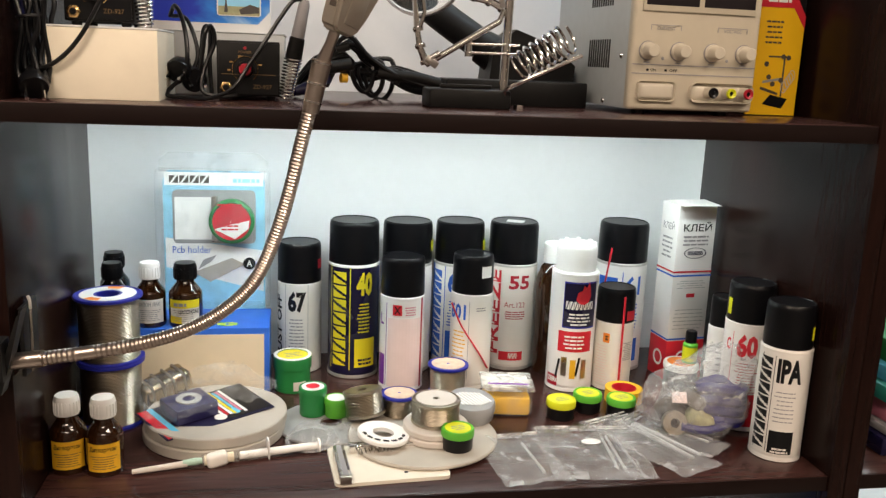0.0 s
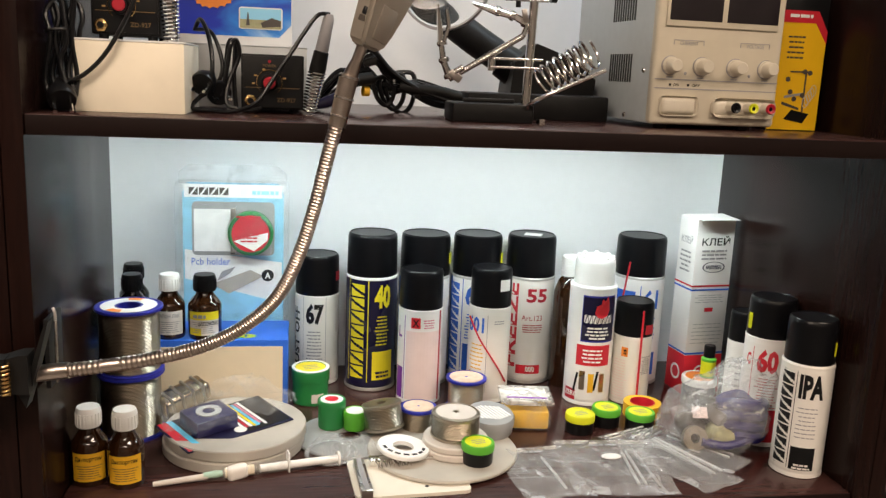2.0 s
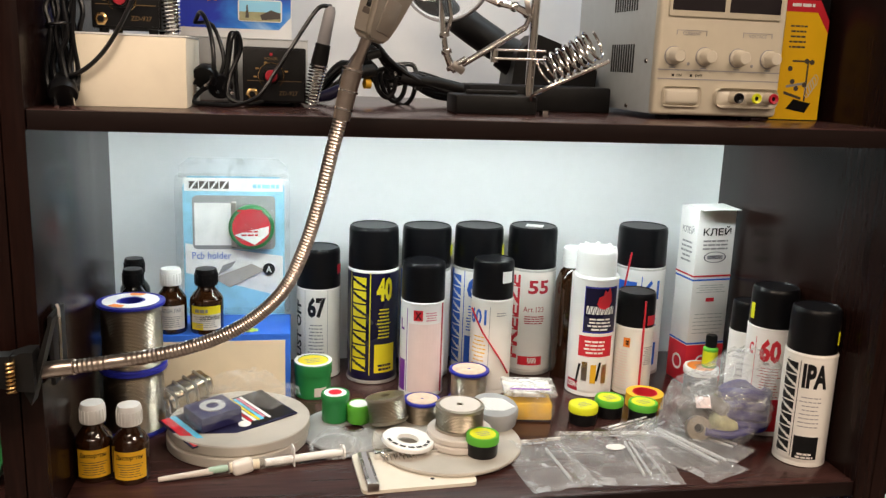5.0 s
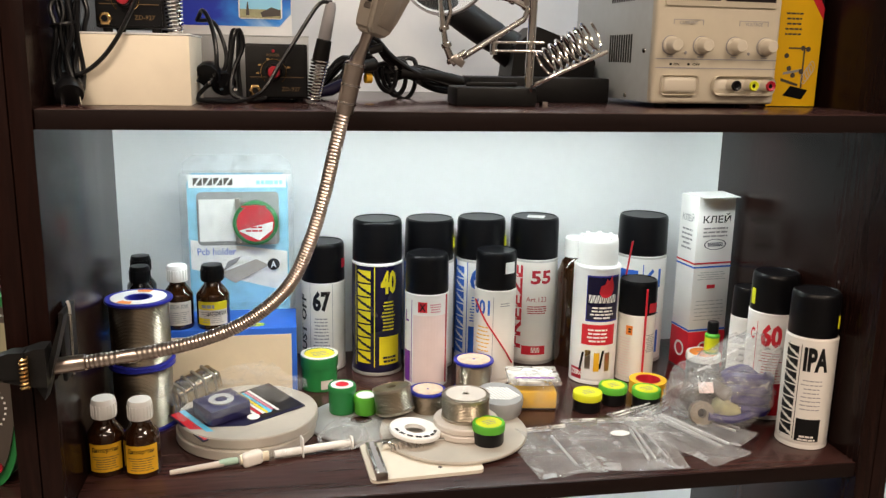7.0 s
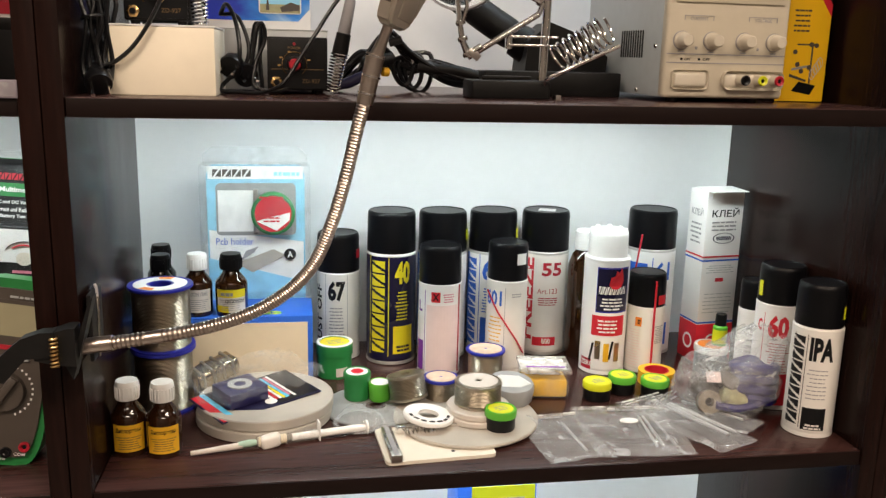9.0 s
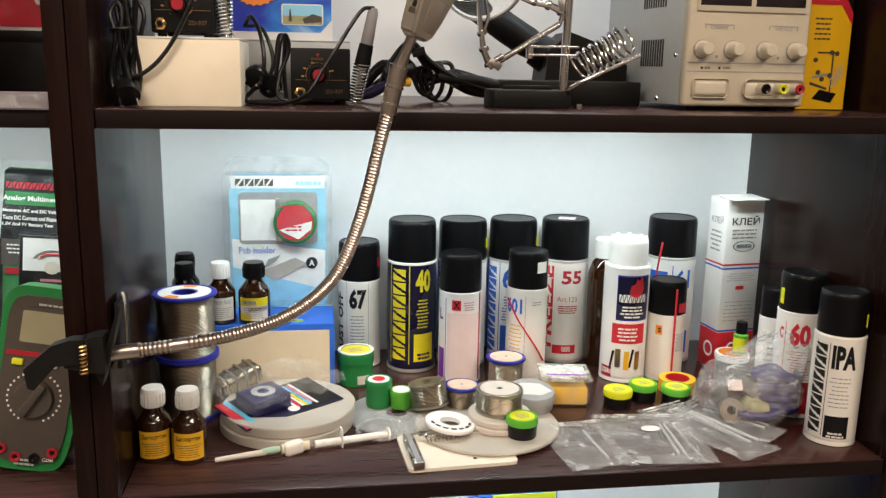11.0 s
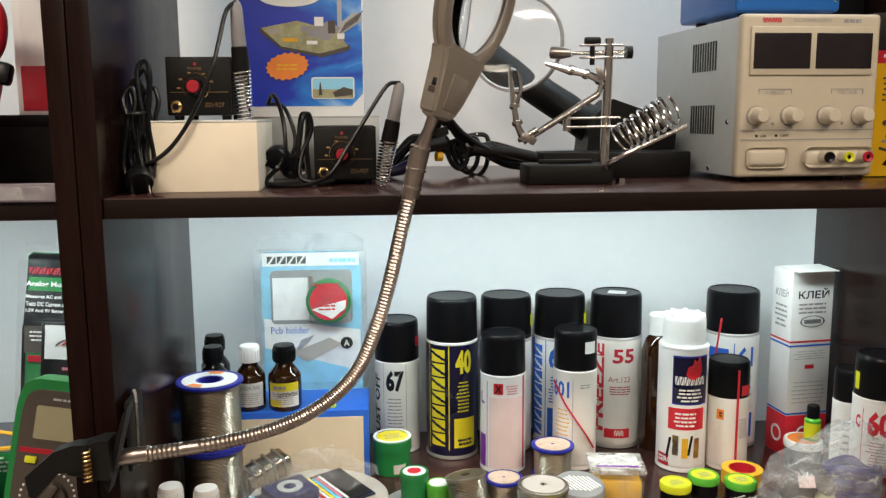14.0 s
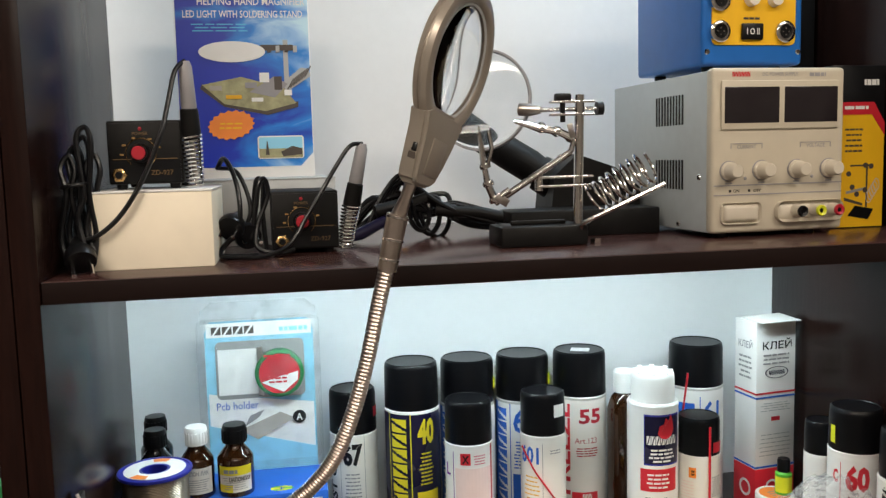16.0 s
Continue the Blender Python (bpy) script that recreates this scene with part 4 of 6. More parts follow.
# tub of flux
t = thing("flux_tub", "clear square tub of amber flux, white lid", "container", pose(0.0675, 0.939, Z1, 0, 0, -8))
part("flux", box(0.052, 0.042, 0.022, 0.004, c=(0, 0, 0.0012)), "honey", t)
part("tub_wall", box(0.057, 0.047, 0.031, 0.004, seg=3), "tub", t)
L = part("lid", box(0.0605, 0.051, 0.006, 0.002, c=(0, 0, 0.0312)), "frost", t)
part("lid_label", box(0.048, 0.036, 0.0004, c=(0, 0, 0.0364)), "wplast", L, smooth=False)
part("purple_strip", box(0.046, 0.004, 0.0004, c=(0, -0.014, 0.0369)), "purple", L, smooth=False)
bm = lines(4, 0.036, 0.014, 0.35, 28)
for v in bm.verts:
    v.co = Vector((v.co.x - 0.018, v.co.y - 0.004, 0.0370))
part("small_print", bm, "lgrey", L, smooth=False)

# packed card lying on the reels
t = thing("blister_card", "carded tool in clear film lying on reels", "package", pose(-0.2660, 0.905, Z1 + 0.0232, 3, -2, 34))
part("backing_card", box(0.122, 0.072, 0.0012, 0.0002), "navy", t)
part("red_edge", box(0.010, 0.070, 0.0003, c=(-0.054, 0, 0.0013)), "red", t, smooth=False)
part("black_field", box(0.050, 0.068, 0.0003, c=(0.034, 0.001, 0.0013)), "black", t, smooth=False)
part("white_edge", box(0.006, 0.070, 0.0003, c=(-0.0465, 0, 0.0017)), "aqua", t, smooth=False)
for k, mt in enumerate(("wplast", "red", "wplast", "yellow", "aqua", "pink", "wplast")):
    part("print_stripe", box(0.0030, 0.060 - 0.003 * (k % 3), 0.0003, c=(0.008 + 0.0040 * k, 0.002 + 0.002 * (k % 2), 0.0018)), mt, t, smooth=False)
for k in range(2):
    part("round_mark", lathe([(0, 0), (0.0065, 0), (0.0065, 0.0004), (0, 0.0004)], 24), "aqua" if k else "wplast", t, m=pose(0.016 + 0.018 * k - 0.012, -0.024 + 0.004 * k, 0.0014))
bp = part("raised_block", box(0.046, 0.040, 0.017, 0.002, c=(-0.018, 0.002, 0.0013)), "block", t)
part("white_ring", lathe([(0.0065, 0.0184), (0.0130, 0.0184), (0.0130, 0.0194), (0.0065, 0.0194), (0.0065, 0.0184)], 36, c=(-0.018, 0.002, 0)), "lgrey", bp)


def crumple(w, d, lift, seed, nx=14, ny=10, puff=0.0):
    """A crinkled sheet of film; puff makes it swell in the middle."""
    bm = bmesh.new()
    off = Vector((seed * 3.7, seed * 1.3, 0))
    grid = []
    for j in range(ny + 1):
        row = []
        for i in range(nx + 1):
            u, v = i / nx - 0.5, j / ny - 0.5
            n = noise.noise(Vector((u * 5, v * 5, seed)) + off) + 0.8 * abs(noise.noise(Vector((u * 11, v * 11, seed)) + off))
            edge = max(0, (1 - (2 * u) ** 2) * (1 - (2 * v) ** 2))
            row.append(bm.verts.new((u * w + 0.05 * w * noise.noise(Vector((v * 4, seed, 1))), v * d + 0.05 * d * noise.noise(Vector((u * 4, seed, 2))), 0.0008 + lift * (0.55 + 0.5 * n) + puff * edge ** 0.5)))
        grid.append(row)
    for a, b in zip(grid, grid[1:]):
        for i in range(nx):
            bm.faces.new((a[i], a[i + 1], b[i + 1], b[i]))
    zmin = min(v.co.z for v in bm.verts)
    for v in bm.verts:
        v.co.z -= zmin - 0.0006
    return bm


part("clear_film", crumple(0.135, 0.090, 0.016, 3, 22, 18), "wrapf", t, m=pose(-0.004, 0.006, 0.018, 4, 0, 0))
t = thing("foil_packet", "crinkled golden foil packet leaning beside reels", "packet", pose(-0.3140, 0.958, Z1 + 0.0235, 8, -14, 36))
bm = box(0.054, 0.026, 0.022, 0.004, seg=4)
bmesh.ops.subdivide_edges(bm, edges=bm.edges[:], cuts=2, use_grid_fill=True)
for v in bm.verts:
    v.co += 0.0016 * Vector((noise.noise(v.co * 90), noise.noise(v.co * 90 + Vector((7, 0, 0))), noise.noise(v.co * 120 + Vector((0, 9, 0)))))
part("packet_body", bm, "foil", t)
for k in range(4):
    part("fold", box(0.0035, 0.0275, 0.0236, 0.001, c=(-0.019 + 0.0125 * k, 0, -0.0008)), "dullsteel", t)

def pouch(w, d, seed, n=34):
    """A flat clear pouch: a sheet broken by straight folds, nearly flat."""
    rnd = random.Random(seed)
    folds = []
    for k in range(6):
        a = rnd.uniform(0, math.pi)
        folds.append((math.cos(a), math.sin(a), rnd.uniform(-0.4, 0.4), rnd.uniform(-0.0026, 0.0026)))
    bm = bmesh.new()
    grid = []
    for j in range(n + 1):
        row = []
        for i in range(n + 1):
            u, v = i / n - 0.5, j / n - 0.5
            z = 0.004 * ((1 - (2 * u) ** 2) * (1 - (2 * v) ** 2)) ** 0.5
            for cx, cy, off, amp in folds:
                z += amp * max(0, 1 - abs(u * cx + v * cy - off) * 7)
            z += 0.0005 * noise.noise(Vector((u * 10, v * 16, seed)))
            row.append(bm.verts.new((u * w, v * d, max(0.0007, 0.0012 + z))))
        grid.append(row)
    for a, b in zip(grid, grid[1:]):
        for i in range(n):
            bm.faces.new((a[i], a[i + 1], b[i + 1], b[i]))
    return bm


for k, (x, y, w, d, a, rods) in enumerate(((0.054, 0.812, 0.072, 0.112, 6, 1), (0.130, 0.816, 0.104, 0.122, -4, 3), (0.196, 0.828, 0.060, 0.150, 24, 4), (0.226, 0.842, 0.050, 0.120, 38, 2))):
    t = thing("zip_bag", "flat clear zip bag with small parts", "plastic bag", pose(x, y, Z1 + 0.0004 + 0.0022 * k, 0, 0, a), "clear zip bags")
    part("film", pouch(w, d, 20 + k), "zip", t)
    part("zip_seal", box(w * 0.98, 0.0022, 0.0014, 0.0004, c=(0, d * 0.43, 0.0046)), "frost", t)
    part("zip_seal", box(w * 0.98, 0.0014, 0.0012, 0.0003, c=(0, d * 0.39, 0.0046)), "frost", t)
    if k == 1:
        part("label_slip", lathe([(0, 0), (0.011, 0), (0.011, 0.0004), (0, 0.0004)], 24), "wplast", t, m=pose(0.002, 0.012, 0.0066, 3, 2, 10) @ Matrix.Diagonal((1.0, 0.55, 1, 1)))
    rnd = random.Random(60 + k)
    for q in range(rods):
        x0 = rnd.uniform(-0.2, 0.2) * w + 0.22 * w
        part("small_tip", rod((x0, -0.34 * d, 0.0026), (x0 + rnd.uniform(-0.08, 0.08) * w, 0.26 * d, 0.0030), 0.0014, 8), "grey" if q % 2 else "lgrey", t)
    bm = lines(1, w * 0.4, 0.004, 0.8, 70 + k)
    for v in bm.verts:
        v.co = Vector((v.co.x - w * 0.2, v.co.y + d * 0.30, 0.0075))
    part("small_print", bm, "grey", t, smooth=False)

# bulging bag with a coiled blue cord
t = thing("plastic_bag", "bulging clear bag with blue coiled cord", "plastic bag", pose(0.2630, 0.866, Z1, 0, 0, 12))
bm = bmesh.new()
bmesh.ops.create_icosphere(bm, subdivisions=5, radius=1)
for v in bm.verts:
    n = noise.noise(v.co * 2.2) * 0.14 + noise.noise(v.co * 6) * 0.05
    for q, amp in ((3.1, 0.16), (5.7, 0.10), (9.0, 0.05)):
        n += amp * (0.3 - abs(noise.noise(v.co * q + Vector((q, 2 * q, 0)))))
    r = 1 + n
    v.co = Vector((v.co.x * 0.058 * r, v.co.y * 0.050 * r, max(0.0006, 0.037 + v.co.z * 0.040 * r)))
    if v.co.z > 0.052:
        v.co.x += (v.co.z - 0.052) * 1.5
        v.co.z += (v.co.z - 0.052) * 0.25 + max(0, v.co.x - 0.015) * 0.5
part("film", bm, "crisp", t)
part("coiled_cord", tube([(0.024 + 0.025 * math.cos(k * 0.5), -0.012 + 0.022 * math.sin(k * 0.5), 0.012 + 0.0019 * k * 0.5 + 0.004 * math.sin(k)) for k in range(50)], 0.0068, 8), "indigo", t)
part("cord_loop", tube(spline([(-0.034, -0.026, 0.020), (-0.010, -0.034, 0.016), (0.016, -0.036, 0.020), (0.034, -0.030, 0.030)], 6), 0.0045, 8), "indigo", t)
part("clip_plug", box(0.016, 0.036, 0.016, 0.003), "brownface", t, m=pose(-0.014, -0.006, 0.036, 20, 30, 30))
part("clip_plug", box(0.014, 0.034, 0.012, 0.003), "black", t, m=pose(-0.018, 0.004, 0.048, 10, 15, 70))
part("steel_jaw", box(0.006, 0.034, 0.004, 0.001), "chrome", t, m=pose(0.004, -0.030, 0.024, 0, 30, 80))
part("steel_jaw", box(0.006, 0.030, 0.004, 0.001), "chrome", t, m=pose(0.000, -0.012, 0.050, 20, 20, 100))
part("wound_tape", lathe([(0.005, 0), (0.013, 0), (0.013, 0.010), (0.005, 0.010), (0.005, 0)], 28), "dullsteel", t, m=pose(-0.036, -0.014, 0.020, 70, 20, -30))
for k, (bx, by, bz, br, mt) in enumerate(((-0.026, 0.004, 0.026, 0.017, "brownface"), (-0.006, -0.018, 0.022, 0.015, "olive"), (0.004, 0.016, 0.030, 0.019, "matt"), (0.030, 0.010, 0.026, 0.016, "indigo"))):
    bm = bmesh.new()
    bmesh.ops.create_icosphere(bm, subdivisions=3, radius=br)
    for v in bm.verts:
        v.co *= 1 + 0.5 * noise.noise(v.co * 55 + Vector((k, 3 * k, 0)))
        v.co.z = max(v.co.z * 0.85, 0.001 - bz)
    part("packed_lead", bm, mt, t, m=pose(bx, by, bz))
part("paper_slip", box(0.016, 0.012, 0.0005), "pinkish", t, m=pose(-0.034, -0.018, 0.050, 55, 0, -20))

# syringe
t = thing("syringe", "capped flux syringe with paper tag", "syringe", pose(-0.3245, 0.810, Z1 + 0.0062, 0, 0, math.degrees(math.atan2(0.041, 0.183))))
part("needle_cap", tube([(0, 0, -0.002), (0.050, 0, -0.001)], 0.0028, 14, radii=[0.0024, 0.0034]), "reelw", t)
part("needle_hub", tube([(0.046, 0, 0), (0.058, 0, 0), (0.064, 0, 0)], 0.004, 14, radii=[0.003, 0.0038, 0.0030]), "pgreen", t)
part("barrel", rod((0.064, 0, 0), (0.128, 0, 0), 0.0056, 20), "tub", t)
part("flux_inside", rod((0.066, 0, 0), (0.094, 0, 0), 0.0050, 16), "cream", t)
part("paper_tag", box(0.021, 0.0120, 0.0145, 0.0045, c=(0, 0, -0.0072), seg=4), "offwhite", t, m=pose(0.078, -0.001, 0, 0, -8, 5))
part("finger_flange", box(0.0016, 0.012, 0.020, 0.0005, c=(0.128, 0, -0.006)), "wplast", t)
part("plunger", rod((0.100, 0, 0), (0.178, 0, 0), 0.0040, 12), "wplast", t)
part("thumb_plate", rod((0.178, 0, 0), (0.1800, 0, 0), 0.0075, 20), "wplast", t)

# clear dome in front of the green jars
t = thing("clear_dome", "clear plastic dome lying by the green jars", "lid", pose(-0.1560, 0.868, Z1 + 0.0036, 4, -3, 0))
part("shell", lathe([(0.0245, 0), (0.0255, 0.0004), (0.0235, 0.0030), (0.0205, 0.0100), (0.0140, 0.0160), (0.0060, 0.0185), (0, 0.0190)], 40), "bag", t)
part("flange", lathe([(0.0235, 0), (0.0275, 0.0002), (0.0278, 0.0010), (0.0235, 0.0012)], 40), "bag", t)

# board vice lying flat
t = thing("board_holder", "cream board vice with grey steel rail", "tool", pose(-0.0830, 0.8135, Z1, 0, 0, 4))
bs = slab([(sx * 0.056 - sx * 0.006 * (1 - math.cos(radians(a))), sy * 0.040 - sy * 0.006 * (1 - math.sin(radians(a)))) for sx, sy, rng in ((1, 1, (0, 30, 60, 90)), (-1, 1, (90, 60, 30, 0)), (-1, -1, (0, 30, 60, 90)), (1, -1, (90, 60, 30, 0))) for a in rng], 0.0035)
bmesh.ops.rotate(bs, verts=bs.verts, cent=(0, 0, 0), matrix=Matrix.Rotation(radians(-90), 3, "X"))
bs_low = min(v.co.z for v in bs.verts)
for v in bs.verts:
    v.co.z -= bs_low
part("base_plate", bs, "ptan", t)
part("hole", lathe([(0, 0.0036), (0.0022, 0.0036), (0, 0.0038)], 16, c=(0.014, -0.026, 0)), "black", t)
rl = part("rail", box(0.011, 0.068, 0.008, 0.0006, c=(-0.046, -0.008, 0.0036)), "steel", t)
part("rail_slot", box(0.005, 0.066, 0.0012, c=(-0.046, -0.008, 0.0110)), "grey", rl)
part("jaw", box(0.070, 0.010, 0.008, 0.001, c=(0.0, 0.026, 0.0036)), "chrome", t)
part("spring", tube([(-0.030 + 0.0016 * k * 0.5, 0.014 + 0.0035 * math.cos(k * 1.2), 0.0085 + 0.0035 * math.sin(k * 1.2)) for k in range(46)], 0.0007, 6), "chrome", t)
part("clear_cover", crumple(0.045, 0.038, 0.006, 33, puff=0.014), "wrapf", t, m=pose(-0.044, 0.048, 0.006, 0, 0, 20))


# ---- upper shelf ----
t = thing("carton", "plain cream cardboard carton under a soldering station", "box", pose(-0.3325, 0.851, Z2))
part("box_body", box(0.0895, 0.102, 0.0585, 0.0008), "pale", t)
part("lid", box(0.0907, 0.1032, 0.0016, 0.0005, c=(0, 0, 0.0586)), "wplast", t)
t = thing("carton", "pale grey carton behind the soldering stations", "box", pose(-0.2500, 1.020, Z2))
part("box_body", box(0.130, 0.130, 0.062, 0.0008), "lgrey", t)
part("lid_flap", box(0.131, 0.065, 0.0010, 0.0003, c=(0, -0.033, 0.0622)), "lgrey", t)
part("lid_flap", box(0.131, 0.063, 0.0010, 0.0003, c=(0, 0.033, 0.0622)), "lgrey", t)


def station(label, x, y, z, turn):
    """A small soldering station: steel case, knob with a dial, socket, rubber feet."""
    w, d, h = 0.057, 0.080, 0.054
    t = thing("soldering_station", label, "soldering station", pose(x, y, z, 0, 0, turn), "soldering stations")
    part("case", box(w, d, h - 0.004, 0.0015, c=(0, d / 2, 0.004)), "matt", t)
    fr = part("front_panel", box(w - 0.003, 0.0015, h - 0.008, 0.0004, c=(0, -0.0006, 0.006)), "matt", t)
    part("lower_band", box(w - 0.003, 0.0005, 0.017, c=(0, -0.0016, 0.006)), "black", fr, smooth=False)
    part("rule", box(w - 0.008, 0.0004, 0.0006, c=(0, -0.0017, 0.0235)), "dimgold", fr, smooth=False)
    for sx in (-1, 1):
        for sy in (0.010, d - 0.010):
            part("rubber_foot", lathe([(0, 0), (0.004, 0), (0.0045, 0.004), (0, 0.004)], 16, c=(sx * w * 0.36, sy, 0)), "black", t)
    k = part("knob", lathe([(0.0078, 0), (0.0076, 0.007), (0.0062, 0.009), (0.0062, 0.012), (0, 0.0125)], 28), "black", t, m=pose(-0.003, -0.001, 0.0285, 90, 0, 0))
    part("knob_face", lathe([(0.0054, 0.0118), (0.0054, 0.0132), (0.0046, 0.0138), (0, 0.0138)], 28), "crimson", k)
    arc = tube([(0.0115 * math.cos(radians(a)), -0.0018, 0.0115 * math.sin(radians(a))) for a in range(-50, 235, 8)], 0.0004, 6)
    part("dial_arc", arc, "brass", fr, m=pose(-0.003, 0, 0.0285), smooth=False)
    for a in (150, 185, 110, 60, 20):
        part("dial_mark", box(0.0030, 0.0004, 0.0016), "brass", fr, m=pose(-0.003 + 0.0145 * math.cos(radians(a)), -0.0017, 0.0285 + 0.0125 * math.sin(radians(a)) - 0.0008), smooth=False)
    on(fr, upright(fit_words("POWER", 0.012, 0.0026, 0.02), -0.009, -0.0019, 0.0425), "dimgold")
    part("pilot_light", lathe([(0, 0), (0.0015, 0), (0.001, 0.001), (0, 0.0012)], 12), "crimson", fr, m=pose(-0.003, -0.0014, 0.0475, 90, 0, 0))
    on(fr, upright(fit_words("ZD-927", 0.017, 0.0038, 0.0), 0.004, -0.0021, 0.011), "dimgold")
    s = part("socket", lathe([(0, 0), (0.0062, 0), (0.0058, 0.003), (0.0042, 0.004), (0.0032, 0.004), (0.0028, 0.001), (0, 0.001)], 6), "brass", t, m=pose(-0.020, -0.0012, 0.0115, 90, 0, 0))
    part("socket_pin", rod((0, 0, 0.0005), (0, 0, 0.0043), 0.0026), "black", s)
    return t


station("black soldering station with red knob on a carton", -0.3395, 0.830, Z2 + 0.0605, 0)
station("black soldering station with red knob on the shelf", -0.2165, 0.860, Z2, 2)


def coil(a, b, r, turns, wire, taper=1.0):
    """Points of a spring from a to b."""
    a, b = Vector(a), Vector(b)
    t = (b - a).normalized()
    u = t.orthogonal().normalized()
    w = t.cross(u)
    n = turns * 14
    return [a + (b - a) * i / n + (1 + (taper - 1) * i / n) * r * (math.cos(2 * math.pi * i * turns / n) * u + math.sin(2 * math.pi * i * turns / n) * w) for i in range(n + 1)]


def iron(label, base, top, cord):
    """A soldering iron resting upright in its spring holder, with its cord."""
    t = thing("soldering_iron", label, "soldering iron", pose(0, 0, 0), "soldering irons")
    b, p = Vector(base), Vector(top)
    d = (p - b).normalized()
    L = (p - b).length
    q = lambda s: b + d * L * s
    part("holder_spring", tube(coil(q(0.0), q(0.42), 0.0062, 13, 0.001, 1.25), 0.0010, 7), "chrome", t)
    part("tip", tube([q(0.02), q(0.1), q(0.40)], 0.002, 10, radii=[0.0006, 0.0022, 0.0024]), "steel", t)
    part("grip", tube([q(0.36), q(0.40), q(0.44), q(0.62), q(0.63)], 0.006, 18, radii=[0.0040, 0.0075, 0.0078, 0.0070, 0.0055]), "matt", t)
    part("handle", tube([q(0.62), q(0.64), q(0.95), q(1.0)], 0.006, 18, radii=[0.0055, 0.0062, 0.0052, 0.0035]), "grey", t)
    part("cord", tube(spline(cord, 8), 0.0019, 8), "cable", t)
    return t


iron("grey soldering iron in a chrome spring holder", (-0.3030, 0.838, Z2 + 0.0612), (-0.3050, 0.826, 1.607),
     [(-0.3050, 0.826, 1.607), (-0.312, 0.818, 1.598), (-0.3175, 0.808, 1.572), (-0.3225, 0.800, 1.550), (-0.336, 0.796, 1.518), (-0.353, 0.794, 1.491), (-0.371, 0.794, 1.475), (-0.388, 0.796, 1.470)])
iron("grey soldering iron leaning in a spring holder", (-0.1835, 0.872, Z2 + 0.002), (-0.1650, 0.862, 1.540),
     [(-0.1650, 0.862, 1.540), (-0.176, 0.858, 1.538), (-0.188, 0.856, 1.522), (-0.200, 0.854, 1.503), (-0.215, 0.846, 1.480), (-0.230, 0.838, 1.458), (-0.250, 0.832, 1.4495), (-0.270, 0.830, 1.4495), (-0.2855, 0.836, 1.4505), (-0.284, 0.852, 1.458), (-0.268, 0.858, 1.470), (-0.262, 0.862, 1.490), (-0.272, 0.872, 1.518), (-0.290, 0.905, 1.522)])


def mains_plug(parent, m, k=0.78):
    m = m @ Matrix.Diagonal((k, k, k, 1))
    p = part("plug", lathe([(0, 0), (0.014, 0), (0.015, 0.004), (0.014, 0.012), (0.008, 0.022), (0.005, 0.032), (0, 0.033)], 24), "black", parent, m=m)
    for s in (-1, 1):
        part("pin", rod((s * 0.0080, 0, -0.017), (s * 0.0080, 0, 0), 0.0022), "chrome", p)
    return p


t = thing("mains_cable", "black mains cable tied in a hank, with plug", "cable", pose(0, 0, 0), "mains cables")
rnd = random.Random(11)
for k in range(5):
    x0, y0 = -0.3955 + 0.0042 * k, 0.790 + 0.006 * (k % 3)
    lo, hi = 1.4505 + 0.003 * k, 1.535 + 0.007 * (k % 4)
    loop = [(x0 + 0.004, y0, lo), (x0 - 0.002, y0 + 0.004, (lo + hi) / 2 - 0.02), (x0 + 0.003, y0 + 0.006, 1.506), (x0 - 0.001, y0 + 0.010, hi - 0.01), (x0 + 0.005, y0 + 0.014, hi), (x0 + 0.009, y0 + 0.012, hi - 0.012), (x0 + 0.006, y0 + 0.010, 1.506), (x0 + 0.009, y0 + 0.010, 1.478), (x0 + 0.008, y0 + 0.006, lo)]
    part("cord_loop", tube(spline([(max(-0.3985, a), b, c) for a, b, c in loop], 6), 0.0021, 8), "cable", t)
part("tie", tube([(-0.3875 + 0.0095 * math.cos(a * 0.5), 0.801 + 0.010 * math.sin(a * 0.5), 1.507 + 0.0006 * a) for a in range(14)], 0.0014, 6), "cable", t)
mains_plug(t, pose(-0.3820, 0.782, Z2 + 0.0090, -52, 0, 18))
t = thing("mains_cable", "black mains cable with two plugs, loosely coiled", "cable", pose(0, 0, 0), "mains cables")
for k, pts in enumerate((
        [(-0.291, 0.905, 1.522), (-0.283, 0.880, 1.530), (-0.274, 0.862, 1.515), (-0.270, 0.852, 1.490), (-0.273, 0.850, 1.470), (-0.288, 0.846, 1.452), (-0.276, 0.842, 1.4495), (-0.256, 0.842, 1.4495)],
        [(-0.262, 0.858, 1.462), (-0.257, 0.856, 1.490), (-0.254, 0.856, 1.508), (-0.249, 0.860, 1.512), (-0.247, 0.862, 1.498), (-0.256, 0.858, 1.474), (-0.257, 0.850, 1.455), (-0.240, 0.846, 1.450), (-0.226, 0.848, 1.452)],
        [(-0.259, 0.862, 1.455), (-0.259, 0.866, 1.490), (-0.256, 0.866, 1.511), (-0.251, 0.868, 1.508), (-0.252, 0.866, 1.480), (-0.250, 0.862, 1.4505)])):
    part("cord_loop", tube(spline(pts, 7), 0.0021, 8), "cable", t)
mains_plug(t, pose(-0.2790, 0.852, Z2 + 0.0240, -65, 0, -15))
mains_plug(t, pose(-0.2640, 0.856, Z2 + 0.0165, -72, 0, 20))

